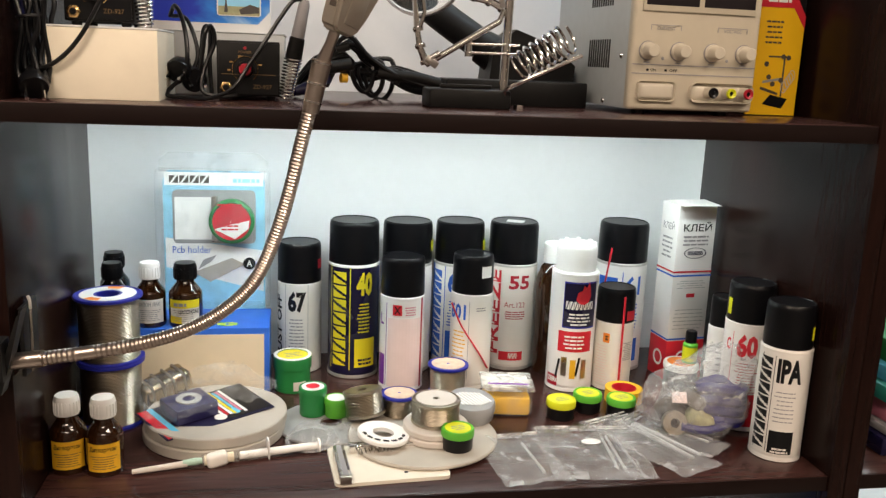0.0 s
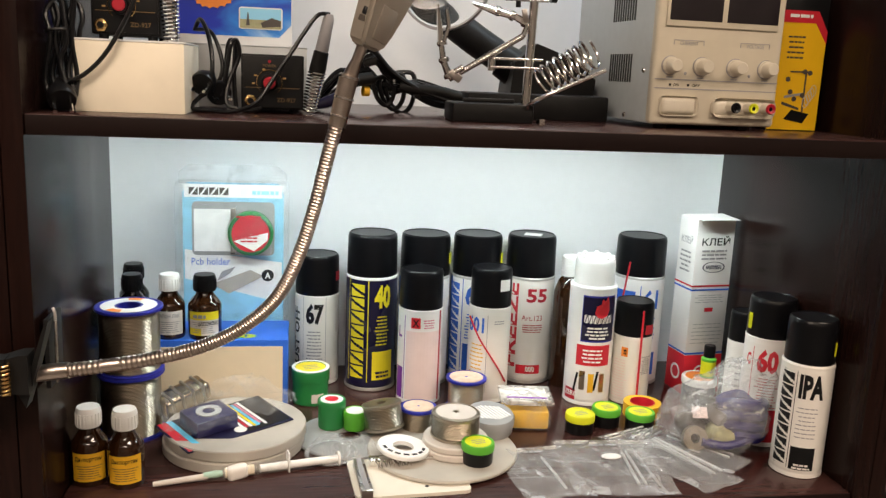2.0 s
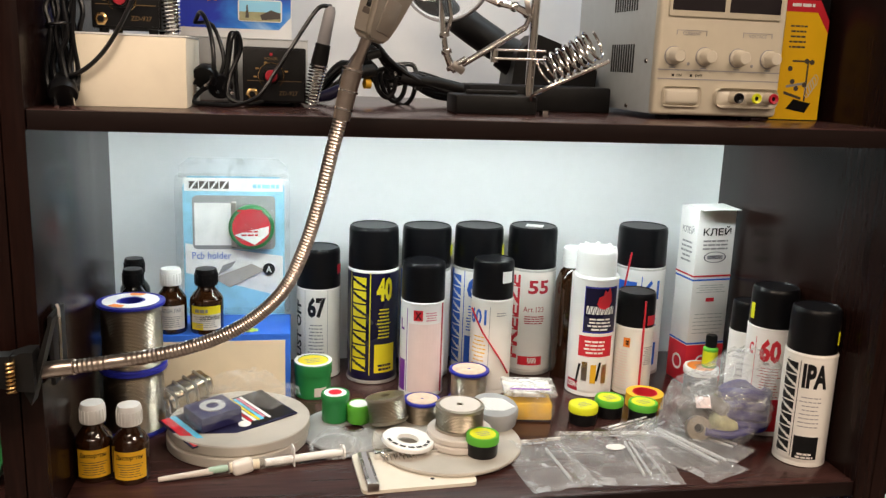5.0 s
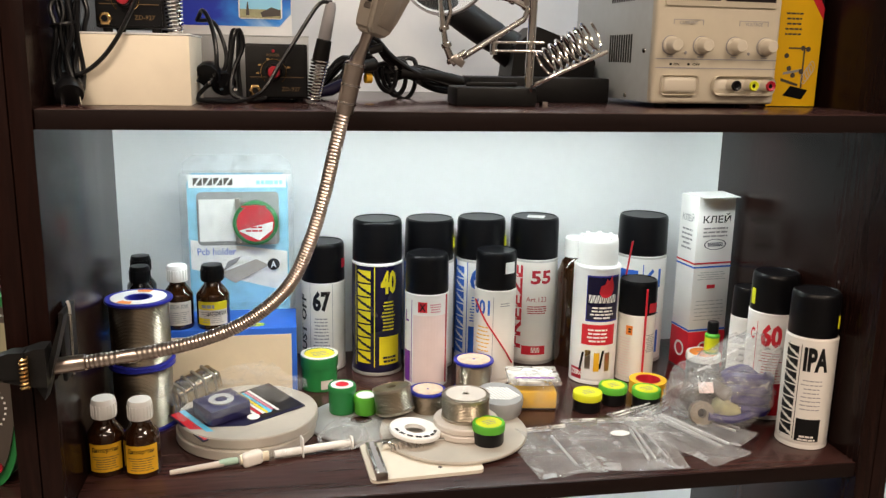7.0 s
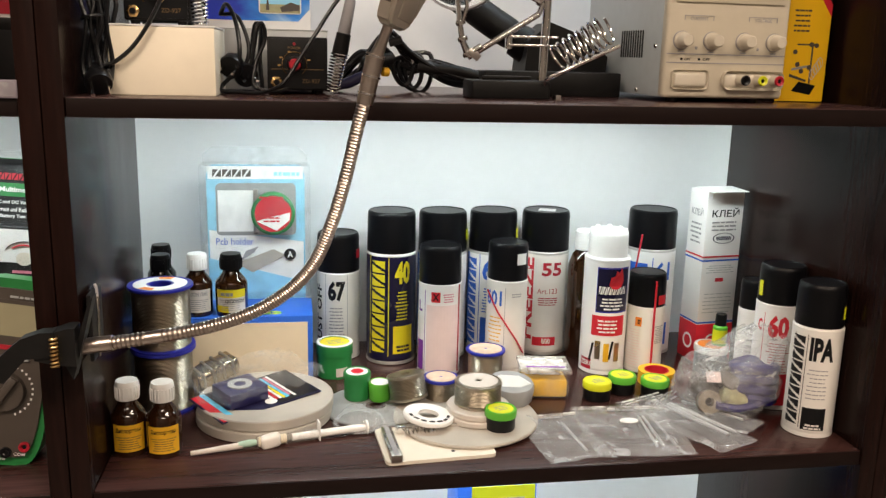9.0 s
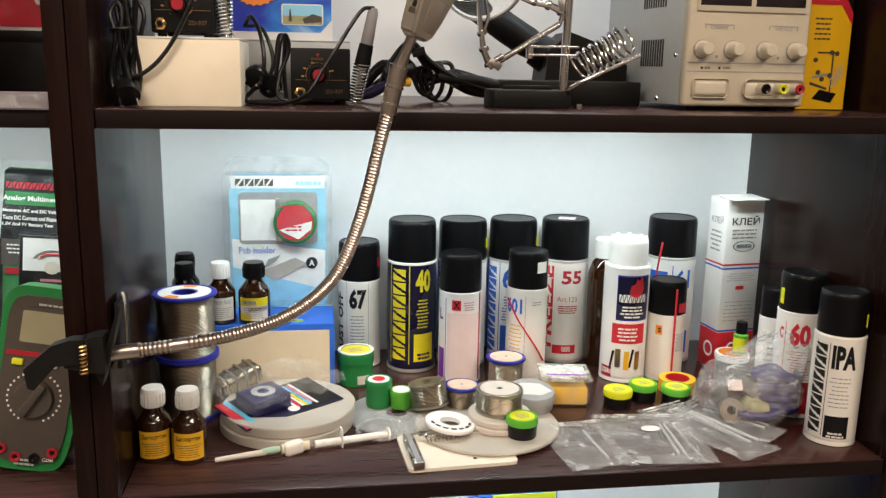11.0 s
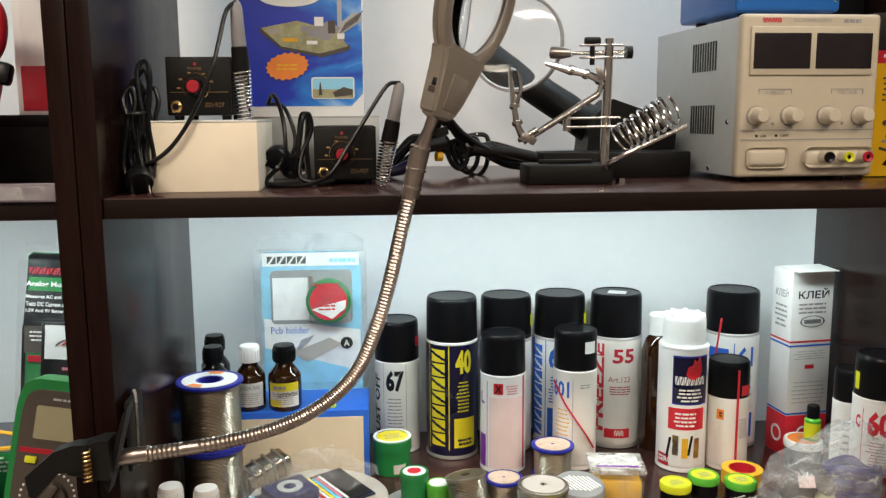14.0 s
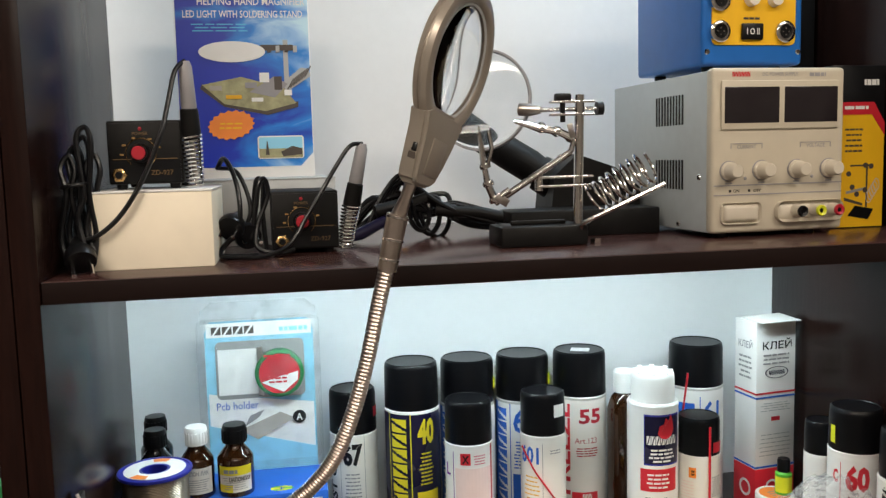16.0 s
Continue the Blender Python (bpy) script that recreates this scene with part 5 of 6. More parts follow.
# tangle of leads behind
t = thing("cable_bundle", "tangle of black leads lying on the shelf", "cable", pose(0, 0, 0))
rnd = random.Random(21)
for k in range(9):
    dz = 0.0035 * (k % 4)
    pts = [(-0.178 + 0.006 * rnd.random(), 0.93 + 0.01 * k / 2, Z2 + 0.004 + dz), (-0.150, 0.94 + 0.008 * rnd.random(), Z2 + 0.012 + dz + 0.02 * rnd.random()), (-0.130 + 0.01 * rnd.random(), 0.955, Z2 + 0.028 + 0.02 * rnd.random()), (-0.105, 0.96 + 0.01 * rnd.random(), Z2 + 0.020 + 0.012 * rnd.random()), (-0.078, 0.965, Z2 + 0.022 + 0.006 * rnd.random()), (-0.050, 0.965, Z2 + 0.010 + dz), (-0.010, 0.97, Z2 + 0.006 + dz), (0.040, 0.98, Z2 + 0.004 + dz)]
    part("lead", tube(spline(pts, 6), 0.0026, 7), "cable", t)
for k in range(3):
    c, r = (-0.104 + 0.009 * k, 0.955 + 0.006 * k), 0.013 + 0.003 * k
    part("lead_loop", tube(spline([(c[0] + 0.9 * r * math.cos(a * 0.7), c[1] + 0.004 * math.sin(a), Z2 + 0.026 + 1.15 * r * math.sin(a * 0.7) + 0.3 * r * math.cos(a * 1.3)) for a in range(10)], 5), 0.0026, 7), "cable", t)
part("hose", tube(spline([(-0.088, 0.950, Z2 + 0.028), (-0.070, 0.948, Z2 + 0.026), (-0.045, 0.944, Z2 + 0.024), (-0.015, 0.940, Z2 + 0.018), (0.020, 0.940, Z2 + 0.017)], 6), 0.0060, 12), "matt", t)
for k in range(5):
    q = 0.004 * k
    part("lead", tube(spline([(-0.158 + q, 0.936 + q, Z2 + 0.012), (-0.140 + 1.5 * q, 0.940 + q, Z2 + 0.046 + q), (-0.120 + 1.4 * q, 0.944 + q, Z2 + 0.064 - 2 * q), (-0.098 + q, 0.946 + q, Z2 + 0.044 - q), (-0.068, 0.944 + q, Z2 + 0.026 + 0.5 * q), (-0.030, 0.942 + q, Z2 + 0.014 + 0.6 * q)], 6), 0.0025, 7), "cable", t)
part("strap", box(0.006, 0.020, 0.018, 0.002), "matt", t, m=pose(-0.070, 0.955, Z2 + 0.016, 0, 20, 0))
part("connector", rod((-0.150, 0.925, Z2 + 0.030), (-0.118, 0.930, Z2 + 0.036), 0.0065, 14), "matt", t)
part("blue_grip", tube([(-0.185, 0.915, Z2 + 0.004), (-0.165, 0.918, Z2 + 0.010), (-0.140, 0.922, Z2 + 0.022)], 0.006, 12, radii=[0.003, 0.006, 0.005]), "navy", t)
part("yellow_ring", rod((-0.128, 0.932, Z2 + 0.022), (-0.122, 0.934, Z2 + 0.022), 0.005, 14), "amberlab", t)

# hot-air gun lying in its rest
t = thing("hot_air_gun", "black hot-air handle lying on its rest", "tool", pose(0, 0, 0))
part("handle", tube(spline([(-0.075, 1.055, 1.592), (-0.040, 1.035, 1.562), (0.000, 1.010, 1.530), (0.045, 0.990, 1.500)], 6), 0.017, 24, radii=[0.014] * 3 + [0.0175] * 13 + [0.016] * 3), "matt", t)
part("nozzle_end", tube([(0.030, 0.995, 1.508), (0.060, 0.985, 1.490)], 0.02, 24, radii=[0.019, 0.023]), "matt", t)
part("shroud", slab([(0.030, Z2 + 0.002), (0.125, Z2 + 0.002), (0.128, 1.490), (0.100, 1.512), (0.060, 1.526), (0.036, 1.505)], 0.06, 0.0), "matt", t, m=pose(0, 0.955, 0))
part("rest_base", box(0.150, 0.050, 0.026, 0.002, c=(0.052, 0.930, Z2)), "matt", t)

# blue display pack
t = thing("display_pack", "blue display pack picturing a soldering stand", "package", pose(-0.2700, 1.046, Z2 + 0.0625, -3, 0, 0))
BW, BH = 0.137, 0.196
part("box_body", box(BW, 0.022, BH, 0.0008, c=(0, 0.011, 0)), "wplast", t)
fr = part("printed_front", slab([(-BW / 2 + 0.001, 0.012), (BW / 2 - 0.014, 0.012), (BW / 2 - 0.001, 0.026), (BW / 2 - 0.001, BH - 0.001), (-BW / 2 + 0.001, BH - 0.001)], 0.0004, -0.0005), "swoosh", t, smooth=False)
on(fr, upright(fit_words("HELPING HAND MAGNIFIER", 0.110, 0.008, 0.01), -0.045, -0.0013, 0.180), "wplast")
on(fr, upright(fit_words("LED LIGHT WITH SOLDERING STAND", 0.122, 0.0075, 0.01), -0.060, -0.0013, 0.167), "wplast")
on(fr, upright(lines(3, 0.070, 0.010, 0.35, 30), -0.058, -0.0013, 0.153), "aqua", "small_print")
ov = lathe([(0, 0), (0.034, 0), (0.034, 0.0004), (0, 0.0004)], 40)
for v in ov.verts:
    v.co.y *= 0.32
pc = part("pictured_lens", ov, "wplast", fr, m=pose(-0.012, -0.0012, 0.132, 90, 0, 0))
part("pictured_post", plate(0.005, 0.056, 0.0003, c=(0.043, -0.0012, 0.088)), "lgrey", fr, smooth=False)
part("pictured_arm", plate(0.034, 0.006, 0.0003, c=(0.034, -0.0015, 0.133)), "brownface", fr, smooth=False)
part("pictured_board", slab([(-0.044, 0.098), (-0.004, 0.106), (0.040, 0.094), (0.052, 0.078), (0.020, 0.070), (-0.022, 0.078)], 0.0003, -0.0013), "olive", fr, smooth=False)
part("pictured_shadow", slab([(-0.046, 0.094), (-0.022, 0.075), (0.022, 0.066), (0.054, 0.074), (0.054, 0.080), (0.020, 0.072), (-0.022, 0.081), (-0.044, 0.099)], 0.0003, -0.0011), "brownface", fr, smooth=False)
for bx, bz, bw, bh, mt in ((-0.030, 0.092, 0.012, 0.005, "paste"), (-0.012, 0.083, 0.016, 0.004, "amberlab"), (0.012, 0.080, 0.012, 0.004, "wplast"), (0.020, 0.100, 0.010, 0.010, "wplast"), (0.034, 0.092, 0.008, 0.014, "brownface"), (0.006, 0.094, 0.012, 0.006, "grey"), (0.044, 0.086, 0.008, 0.006, "wplast")):
    part("pictured_detail", plate(bw, bh, 0.0003, c=(bx, -0.0020, bz)), mt, fr, smooth=False)
for k in range(4):
    part("pictured_knob", plate(0.004, 0.007, 0.0003, c=(0.026 + 0.009 * k, -0.0021, 0.131)), "lgrey" if k % 2 else "brownface", fr, smooth=False)
for k in range(7):
    part("pictured_turn", plate(0.0012, 0.014, 0.0003, c=(0, -0.0019, -0.007)), "brownface", fr, m=pose(0.047 + 0.0030 * k, 0, 0.098 + 0.0021 * k, 0, 30, 0), smooth=False)
part("pictured_clamp", slab([(0.004, 0.090), (0.030, 0.106), (0.044, 0.098), (0.030, 0.084)], 0.0003, -0.0017), "grey", fr, smooth=False)
part("pictured_coil", slab([(0.046, 0.092), (0.068, 0.106), (0.066, 0.114), (0.058, 0.115), (0.042, 0.102)], 0.0003, -0.0015), "lgrey", fr, smooth=False)
st = [((0.0245 if k % 2 else 0.0222) * math.cos(2 * math.pi * k / 36), (0.0155 if k % 2 else 0.0135) * math.sin(2 * math.pi * k / 36)) for k in range(36)]
part("orange_burst", slab(st, 0.0003, 0), "orange", fr, m=pose(-0.016, -0.0016, 0.056, 0, -10, 0), smooth=False)
on(fr, upright(lines(2, 0.036, 0.009, 0.4, 31), -0.034, -0.0022, 0.052), "ygold", "small_print")
pf = part("picture_frame", plate(0.048, 0.024, 0.0003, c=(0.034, -0.0014, 0.020), corner=0.003), "wplast", fr, smooth=False)
part("inset_picture", plate(0.045, 0.012, 0.0003, c=(0.034, -0.0018, 0.0305)), "sky", pf, smooth=False)
part("inset_ground", plate(0.045, 0.010, 0.0003, c=(0.034, -0.0018, 0.0210)), "olive", pf, smooth=False)
part("inset_mast", slab([(0.018, 0.024), (0.022, 0.024), (0.0205, 0.038), (0.0195, 0.038)], 0.0003, -0.0022), "brownface", pf, smooth=False)
part("inset_rocks", slab([(0.034, 0.027), (0.046, 0.033), (0.056, 0.030), (0.056, 0.024), (0.036, 0.022)], 0.0003, -0.0022), "brownface", pf, smooth=False)

# third hand with a lens
t = thing("third_hand", "chrome third-hand stand with round lens", "tool", pose(0, 0, 0))
part("cast_base", box(0.078, 0.050, 0.018, 0.0025, c=(-0.0125, 0.853, Z2)), "matt", t)
part("base_tray", box(0.050, 0.004, 0.004, 0.001, c=(-0.014, 0.846, Z2 + 0.0182)), "matt", t)
part("post", rod((0.0210, 0.842, Z2 + 0.006), (0.0240, 0.842, 1.5775), 0.0042, 16), "chrome", t)
part("cross_rod", rod((0.042, 0.842, 1.5655), (-0.010, 0.852, 1.5655), 0.0020), "chrome", t)
part("clamp_plate", box(0.040, 0.008, 0.002, 0.0005, c=(0.017, 0.842, 1.5705)), "chrome", t)
part("clamp_plate", box(0.040, 0.008, 0.002, 0.0005, c=(0.017, 0.842, 1.5595)), "chrome", t)
part("thumb_knob", rod((0.0392, 0.842, 1.5655), (0.0447, 0.842, 1.5655), 0.0060, 12), "black", t)
part("thumb_screw", rod((0.0085, 0.842, 1.5540), (0.0085, 0.842, 1.5730), 0.0024), "black", t)
part("thumb_knob", box(0.0150, 0.007, 0.008, 0.002, c=(0.0085, 0.842, 1.5710)), "black", t)
part("lens_socket", tube([(-0.008, 0.852, 1.5655), (-0.016, 0.858, 1.5660), (-0.024, 0.864, 1.567)], 0.005, 16, radii=[0.0032, 0.0055, 0.0058]), "steel", t)
lens = part("lens_frame", lathe([(0.0445, -0.003), (0.0462, -0.003), (0.0462, 0.003), (0.0445, 0.003), (0.0445, -0.003)], 56), "grey", t, m=pose(-0.0540, 0.886, 1.5770, 82, 0, -28))
part("lens_glass", lathe([(0.0445 * math.sin(a), 0.0034 * -math.cos(a)) for a in [math.pi * k / 24 for k in range(25)]], 48), "magnifying", lens)
# lower arms
part("ball_joint", lathe([(0, -0.004), (0.003, -0.003), (0.004, 0), (0.003, 0.003), (0, 0.004)], 16, c=(-0.055, 0.838, 1.490)), "chrome", t)
part("arm_rod", rod((-0.055, 0.836, 1.486), (0.013, 0.836, 1.528), 0.0030), "chrome", t)
part("arm_rod", rod((0.013, 0.836, 1.528), (0.018, 0.842, 1.538), 0.0026), "chrome", t)
for cx, cz in ((-0.055, 1.4885), (-0.0605, 1.5030), (-0.063, 1.5180)):
    part("joint_collar", lathe([(0, -0.0022), (0.0046, -0.0022), (0.0052, 0), (0.0046, 0.0022), (0, 0.0022)], 16, c=(0, 0, 0)), "chrome", t, m=pose(cx, 0.836, cz, 0, -16, 0))
part("joint_plate", box(0.013, 0.003, 0.007, 0.001), "steel", t, m=pose(-0.052, 0.831, 1.4860, 0, 35, 0))
part("clip_handle", tube([(-0.0615, 0.832, 1.520), (-0.0585, 0.829, 1.533), (-0.0605, 0.832, 1.548)], 0.002, 8), "chrome", t)
for cx, cz in ((0.016, 1.5415), (0.004, 1.5465), (-0.010, 1.5500)):
    part("joint_collar", lathe([(0, -0.0022), (0.0046, -0.0022), (0.0052, 0), (0.0046, 0.0022), (0, 0.0022)], 16), "chrome", t, m=pose(cx, 0.846, cz, 0, -75, 0))
part("wing_nut", box(0.005, 0.003, 0.013, 0.001), "steel", t, m=pose(0.0165, 0.838, 1.540, 0, -15, 0))
part("clip_arm", tube([(-0.055, 0.836, 1.489), (-0.061, 0.836, 1.502), (-0.064, 0.836, 1.520)], 0.004, 12, radii=[0.0036, 0.0030, 0.0024]), "chrome", t)
part("clip_jaw", tube([(-0.064, 0.836, 1.518), (-0.066, 0.836, 1.535), (-0.068, 0.836, 1.552)], 0.003, 10, radii=[0.0030, 0.0026, 0.0010]), "chrome", t)
part("wing_screw", rod((-0.051, 0.832, 1.492), (-0.043, 0.832, 1.497), 0.0030), "chrome", t)
part("clip_arm", tube([(0.018, 0.842, 1.540), (0.006, 0.846, 1.546), (-0.012, 0.850, 1.550), (-0.032, 0.854, 1.556)], 0.003, 10, radii=[0.0040, 0.0032, 0.0036, 0.0014]), "chrome", t)
part("clamp_plate", box(0.050, 0.008, 0.0022, 0.0005, c=(0.010, 0.842, 1.5055)), "chrome", t)
part("clamp_plate", box(0.050, 0.008, 0.0022, 0.0005, c=(0.010, 0.842, 1.4975)), "chrome", t)
part("cross_screw", rod((-0.014, 0.842, 1.4950), (-0.014, 0.842, 1.5110), 0.0036), "chrome", t)
part("iron_rest", tube(coil((0.031, 0.828, 1.4865), (0.0695, 0.799, 1.5150), 0.0128, 8, 0.001, 1.12), 0.0013, 8), "chrome", t)
part("rest_wire", tube(spline([(0.0200, 0.830, Z2 + 0.014), (0.0200, 0.826, 1.4650), (0.0245, 0.820, 1.4695), (0.053, 0.806, 1.4850), (0.0810, 0.792, 1.5000)], 5), 0.0019, 8), "chrome", t)
part("foot_nut", rod((0.036, 0.836, Z2), (0.036, 0.836, Z2 + 0.005), 0.005, 6), "chrome", t)

# bench power supply
PX0, PX1, PY, PH = 0.1408, 0.2750, 0.8335, 0.1525
t = thing("power_supply", "grey bench power supply with beige front panel", "power supply", pose((PX0 + PX1) / 2, PY, Z2, 0, 0, 3))
PW = PX1 - PX0
part("case", box(PW - 0.002, 0.200, PH - 0.008, 0.0012, c=(0, 0.106, 0.005)), "case", t)
fp = part("front_panel", box(PW, 0.012, PH - 0.0055, 0.004, c=(0, 0.004, 0.0045), seg=3), "beige", t)
for sx in (-0.045, 0.045):
    for sy in (0.02, 0.19):
        part("foot", lathe([(0, 0), (0.007, 0), (0.007, 0.0052), (0, 0.0052)], 16, c=(sx, sy, 0)), "black", t)
part("groove", box(PW - 0.004, 0.0006, 0.0010, c=(0, -0.0022, 0.047)), "grey", fp, smooth=False)
part("groove", box(PW - 0.004, 0.0006, 0.0010, c=(0, -0.0022, 0.0385)), "grey", fp, smooth=False)
bz = part("display_bezel", box(PW - 0.016, 0.0024, 0.043, 0.0010, c=(0, -0.0030, 0.097)), "beige", fp)
for sx in (-0.0290, 0.0305):
    part("display_window", box(0.0545, 0.0012, 0.0320, 0.0006, c=(sx, -0.0040, 0.1025)), "screen", bz)
on(fp, upright(blocks(6, 0.018, 0.0042), -0.048, -0.0024, 0.1435), "red", "maker_mark")
on(fp, upright(fit_words("DC POWER SUPPLY", 0.036, 0.0032, 0.01), -0.018, -0.0024, 0.1440), "grey")
on(fp, upright(lines(1, 0.020, 0.0036, 0.9, 33), 0.028, -0.0024, 0.1435), "grey", "small_print")
for cx, word in ((-0.033, "CURRENT"), (0.037, "VOLTAGE")):
    on(fp, upright(fit_words(word, 0.019, 0.0034, 0.01), cx - 0.0095, -0.0024, 0.0800), "grey")
    for a, b in ((-0.0155, -0.0115), (0.0115, 0.0155)):
        part("bracket_end", box(0.0006, 0.0005, 0.0045, c=(cx + (a if a < 0 else b), -0.0022, 0.0800)), "grey", fp, smooth=False)
    part("bracket_rule", box(0.031, 0.0005, 0.0006, c=(cx, -0.0022, 0.0842)), "grey", fp, smooth=False)
for kx in (-0.0505, -0.0180, 0.0175, 0.0510):
    k = part("knob", lathe([(0.0084, 0), (0.0084, 0.003), (0.0072, 0.004), (0.0062, 0.0135), (0.0052, 0.0148), (0, 0.0148)], 30), "beige2", t, m=pose(kx, -0.0022, 0.0605, 90, 0, 0))
    part("knob_skirt", lathe([(0, 0), (0.0092, 0), (0.0092, 0.0008), (0, 0.0008)], 30), "grey", k)
    on(fp, upright(lines(1, 0.008, 0.0016, 0.9, 34), kx - 0.004, -0.0024, 0.0488), "grey", "small_print")
for lx in (-0.034, 0.034):
    part("indicator", lathe([(0, 0), (0.0016, 0), (0, 0.0012)], 12), "grey", fp, m=pose(lx, -0.0022, 0.0535, 90, 0, 0))
on(fp, upright(fit_words("ON", 0.006, 0.0026, 0.01), -0.046, -0.0024, 0.0412), "black")
on(fp, upright(fit_words("OFF", 0.008, 0.0026, 0.01), -0.026, -0.0024, 0.0412), "black")
for mx in (-0.049, -0.030):
    part("square_mark", box(0.0022, 0.0004, 0.0022, c=(mx, -0.0023, 0.0414)), "black", fp, smooth=False)
bt = part("button_frame", box(0.040, 0.003, 0.0190, 0.0045, c=(-0.039, -0.0022, 0.0130), seg=3), "beige2", fp)
part("power_button", box(0.035, 0.006, 0.0145, 0.0030, c=(-0.039, -0.0036, 0.0152), seg=3), "beige2", bt)
jf = part("terminal_strip", box(0.068, 0.004, 0.0190, 0.0070, c=(0.030, -0.0024, 0.0130), seg=3), "beige2", fp)
for jx, mt in ((0.0160, "black"), (0.0350, "lime"), (0.0535, "crimson")):
    j = part("terminal", lathe([(0.0050, 0.0102), (0.0054, 0.009), (0.0056, -0.004), (0.0030, -0.004), (0.0020, 0.0100), (0.0050, 0.0102)], 24), "beige2", jf, m=pose(jx, -0.0040, 0.0228, 90, 0, 0))
    part("coloured_ring", lathe([(0.0022, 0.0103), (0.0050, 0.0103), (0.0052, 0.0118), (0.0044, 0.0130), (0.0022, 0.0120), (0.0022, 0.0103)], 24), mt, j)
    part("bore", lathe([(0, 0.0105), (0.0022, 0.0107), (0, 0.0109)], 16), "black", j)
for zz in (0.104, 0.043):
    for k in range(10):
        part("vent_slot", box(0.0008, 0.0022, 0.028, c=(-PW / 2 + 0.0006, 0.052 + 0.0058 * k, zz)), "black", t, smooth=False)
for sy, sz in ((0.022, 0.055), (0.06, 0.010), (0.17, 0.012)):
    part("screw", lathe([(0, 0), (0.0028, 0), (0.002, 0.0012), (0, 0.0014)], 14), "chrome", t, m=pose(-PW / 2 + 0.0010, sy, sz, 0, -90, 0))

# blue rework station on top
t = thing("rework_station", "blue rework station with yellow front panel", "rework station", pose(0.2010, 0.866, Z2 + PH + 0.0008, 0, 0, 3))
part("case", box(0.104, 0.135, 0.150, 0.004, c=(0, 0.0675, 0.004), seg=3), "bluecase", t)
for sx in (-0.035, 0.035):
    for sy in (0.02, 0.115):
        part("foot", lathe([(0, 0), (0.006, 0), (0.006, 0.005), (0, 0.005)], 16, c=(sx, sy, 0)), "black", t)
yp = part("front_panel", plate(0.086, 0.122, 0.0016, c=(0, -0.0014, 0.022), corner=0.005), "ygold", t, smooth=False)
for sx, sz in ((-0.036, 0.034), (0.031, 0.034), (-0.036, 0.062)):
    c = part("round_socket", lathe([(0.0060, 0), (0.0098, 0), (0.0100, 0.003), (0.0085, 0.004), (0.0065, 0.004), (0.0060, 0.001), (0, 0.001)], 28), "chrome", yp, m=pose(sx, -0.0014, sz, 90, 0, 0))
    part("socket_core", lathe([(0, 0.0012), (0.0060, 0.0012), (0.0060, 0.0022), (0, 0.0022)], 24), "black", c)
    for q in range(4):
        part("pin", rod((0.003 * math.cos(q * 1.57), 0.003 * math.sin(q * 1.57), 0.002), (0.003 * math.cos(q * 1.57), 0.003 * math.sin(q * 1.57), 0.0035), 0.0008, 8), "chrome", c)
for sx in (-0.004, 0.020):
    part("small_knob", lathe([(0.0065, 0), (0.0058, 0.007), (0, 0.0075)], 24), "ptan", yp, m=pose(sx, -0.0014, 0.063, 90, 0, 0))
rk = part("switch_frame", box(0.022, 0.003, 0.015, 0.001, c=(-0.003, -0.0030, 0.0265)), "black", yp)
on(rk, upright(fit_words("I O II", 0.013, 0.006, 0.02), -0.0095, -0.0048, 0.0310), "wplast")
on(yp, upright(lines(1, 0.020, 0.0025, 0.8, 35), -0.013, -0.0017, 0.045), "brownface", "small_print")
for sx in (-0.047, 0.047):
    part("screw", lathe([(0, 0), (0.0028, 0), (0.002, 0.0012), (0, 0.0014)], 14), "chrome", t, m=pose(sx, -0.0002, 0.016, 90, 0, 0))

# yellow tool carton
t = thing("tool_carton", "yellow, red and black carton picturing a stand", "box", pose(0.3170, 0.874, Z2))
part("box_body", box(0.056, 0.060, 0.157, 0.0006, c=(0, 0.030, 0)), "black", t)
yf = part("yellow_front", slab([(-0.0278, 0.001), (0.0278, 0.001), (0.0278, 0.093), (0.016, 0.112), (-0.0278, 0.112)], 0.0004, -0.0006), "ygold", t, smooth=False)
part("red_band", slab([(-0.0278, 0.110), (0.014, 0.110), (0.0278, 0.090), (0.0278, 0.102), (0.016, 0.122), (-0.0278, 0.122)], 0.0004, -0.0011), "red", t, smooth=False)
on(t, upright(lines(1, 0.034, 0.004, 0.8, 36), -0.020, -0.0014, 0.1150), "wplast", "small_print")
on(t, upright(lines(1, 0.018, 0.006, 0.9, 37), 0.004, -0.0008, 0.1380), "wplast", "small_print")
on(yf, upright(lines(5, 0.022, 0.026, 0.35, 38), -0.016, -0.0009, 0.074), "brownface", "small_print")
pb = part("pictured_base", slab([(-0.010, 0.012), (0.012, 0.008), (0.018, 0.018), (-0.002, 0.022)], 0.0003, -0.0010), "black", yf, smooth=False)
part("pictured_post", plate(0.0018, 0.042, 0.0003, c=(0.010, -0.0010, 0.020)), "brownface", yf, smooth=False)
part("pictured_arm", plate(0.024, 0.0016, 0.0003, c=(0.004, -0.0010, 0.060)), "brownface", yf, smooth=False)
for bx, bz in ((-0.010, 0.053), (0.008, 0.061), (0.014, 0.060), (-0.006, 0.040), (0.008, 0.037), (-0.001, 0.033)):
    part("pictured_joint", lathe([(0, 0), (0.0026, 0), (0.0026, 0.0003), (0, 0.0003)], 14), "brownface", yf, m=pose(bx, -0.0013, bz, 90, 0, 0))
part("pictured_arm", slab([(-0.012, 0.036), (0.010, 0.040), (0.010, 0.0375), (-0.012, 0.0335)], 0.0003, -0.0010), "grey", yf, smooth=False)
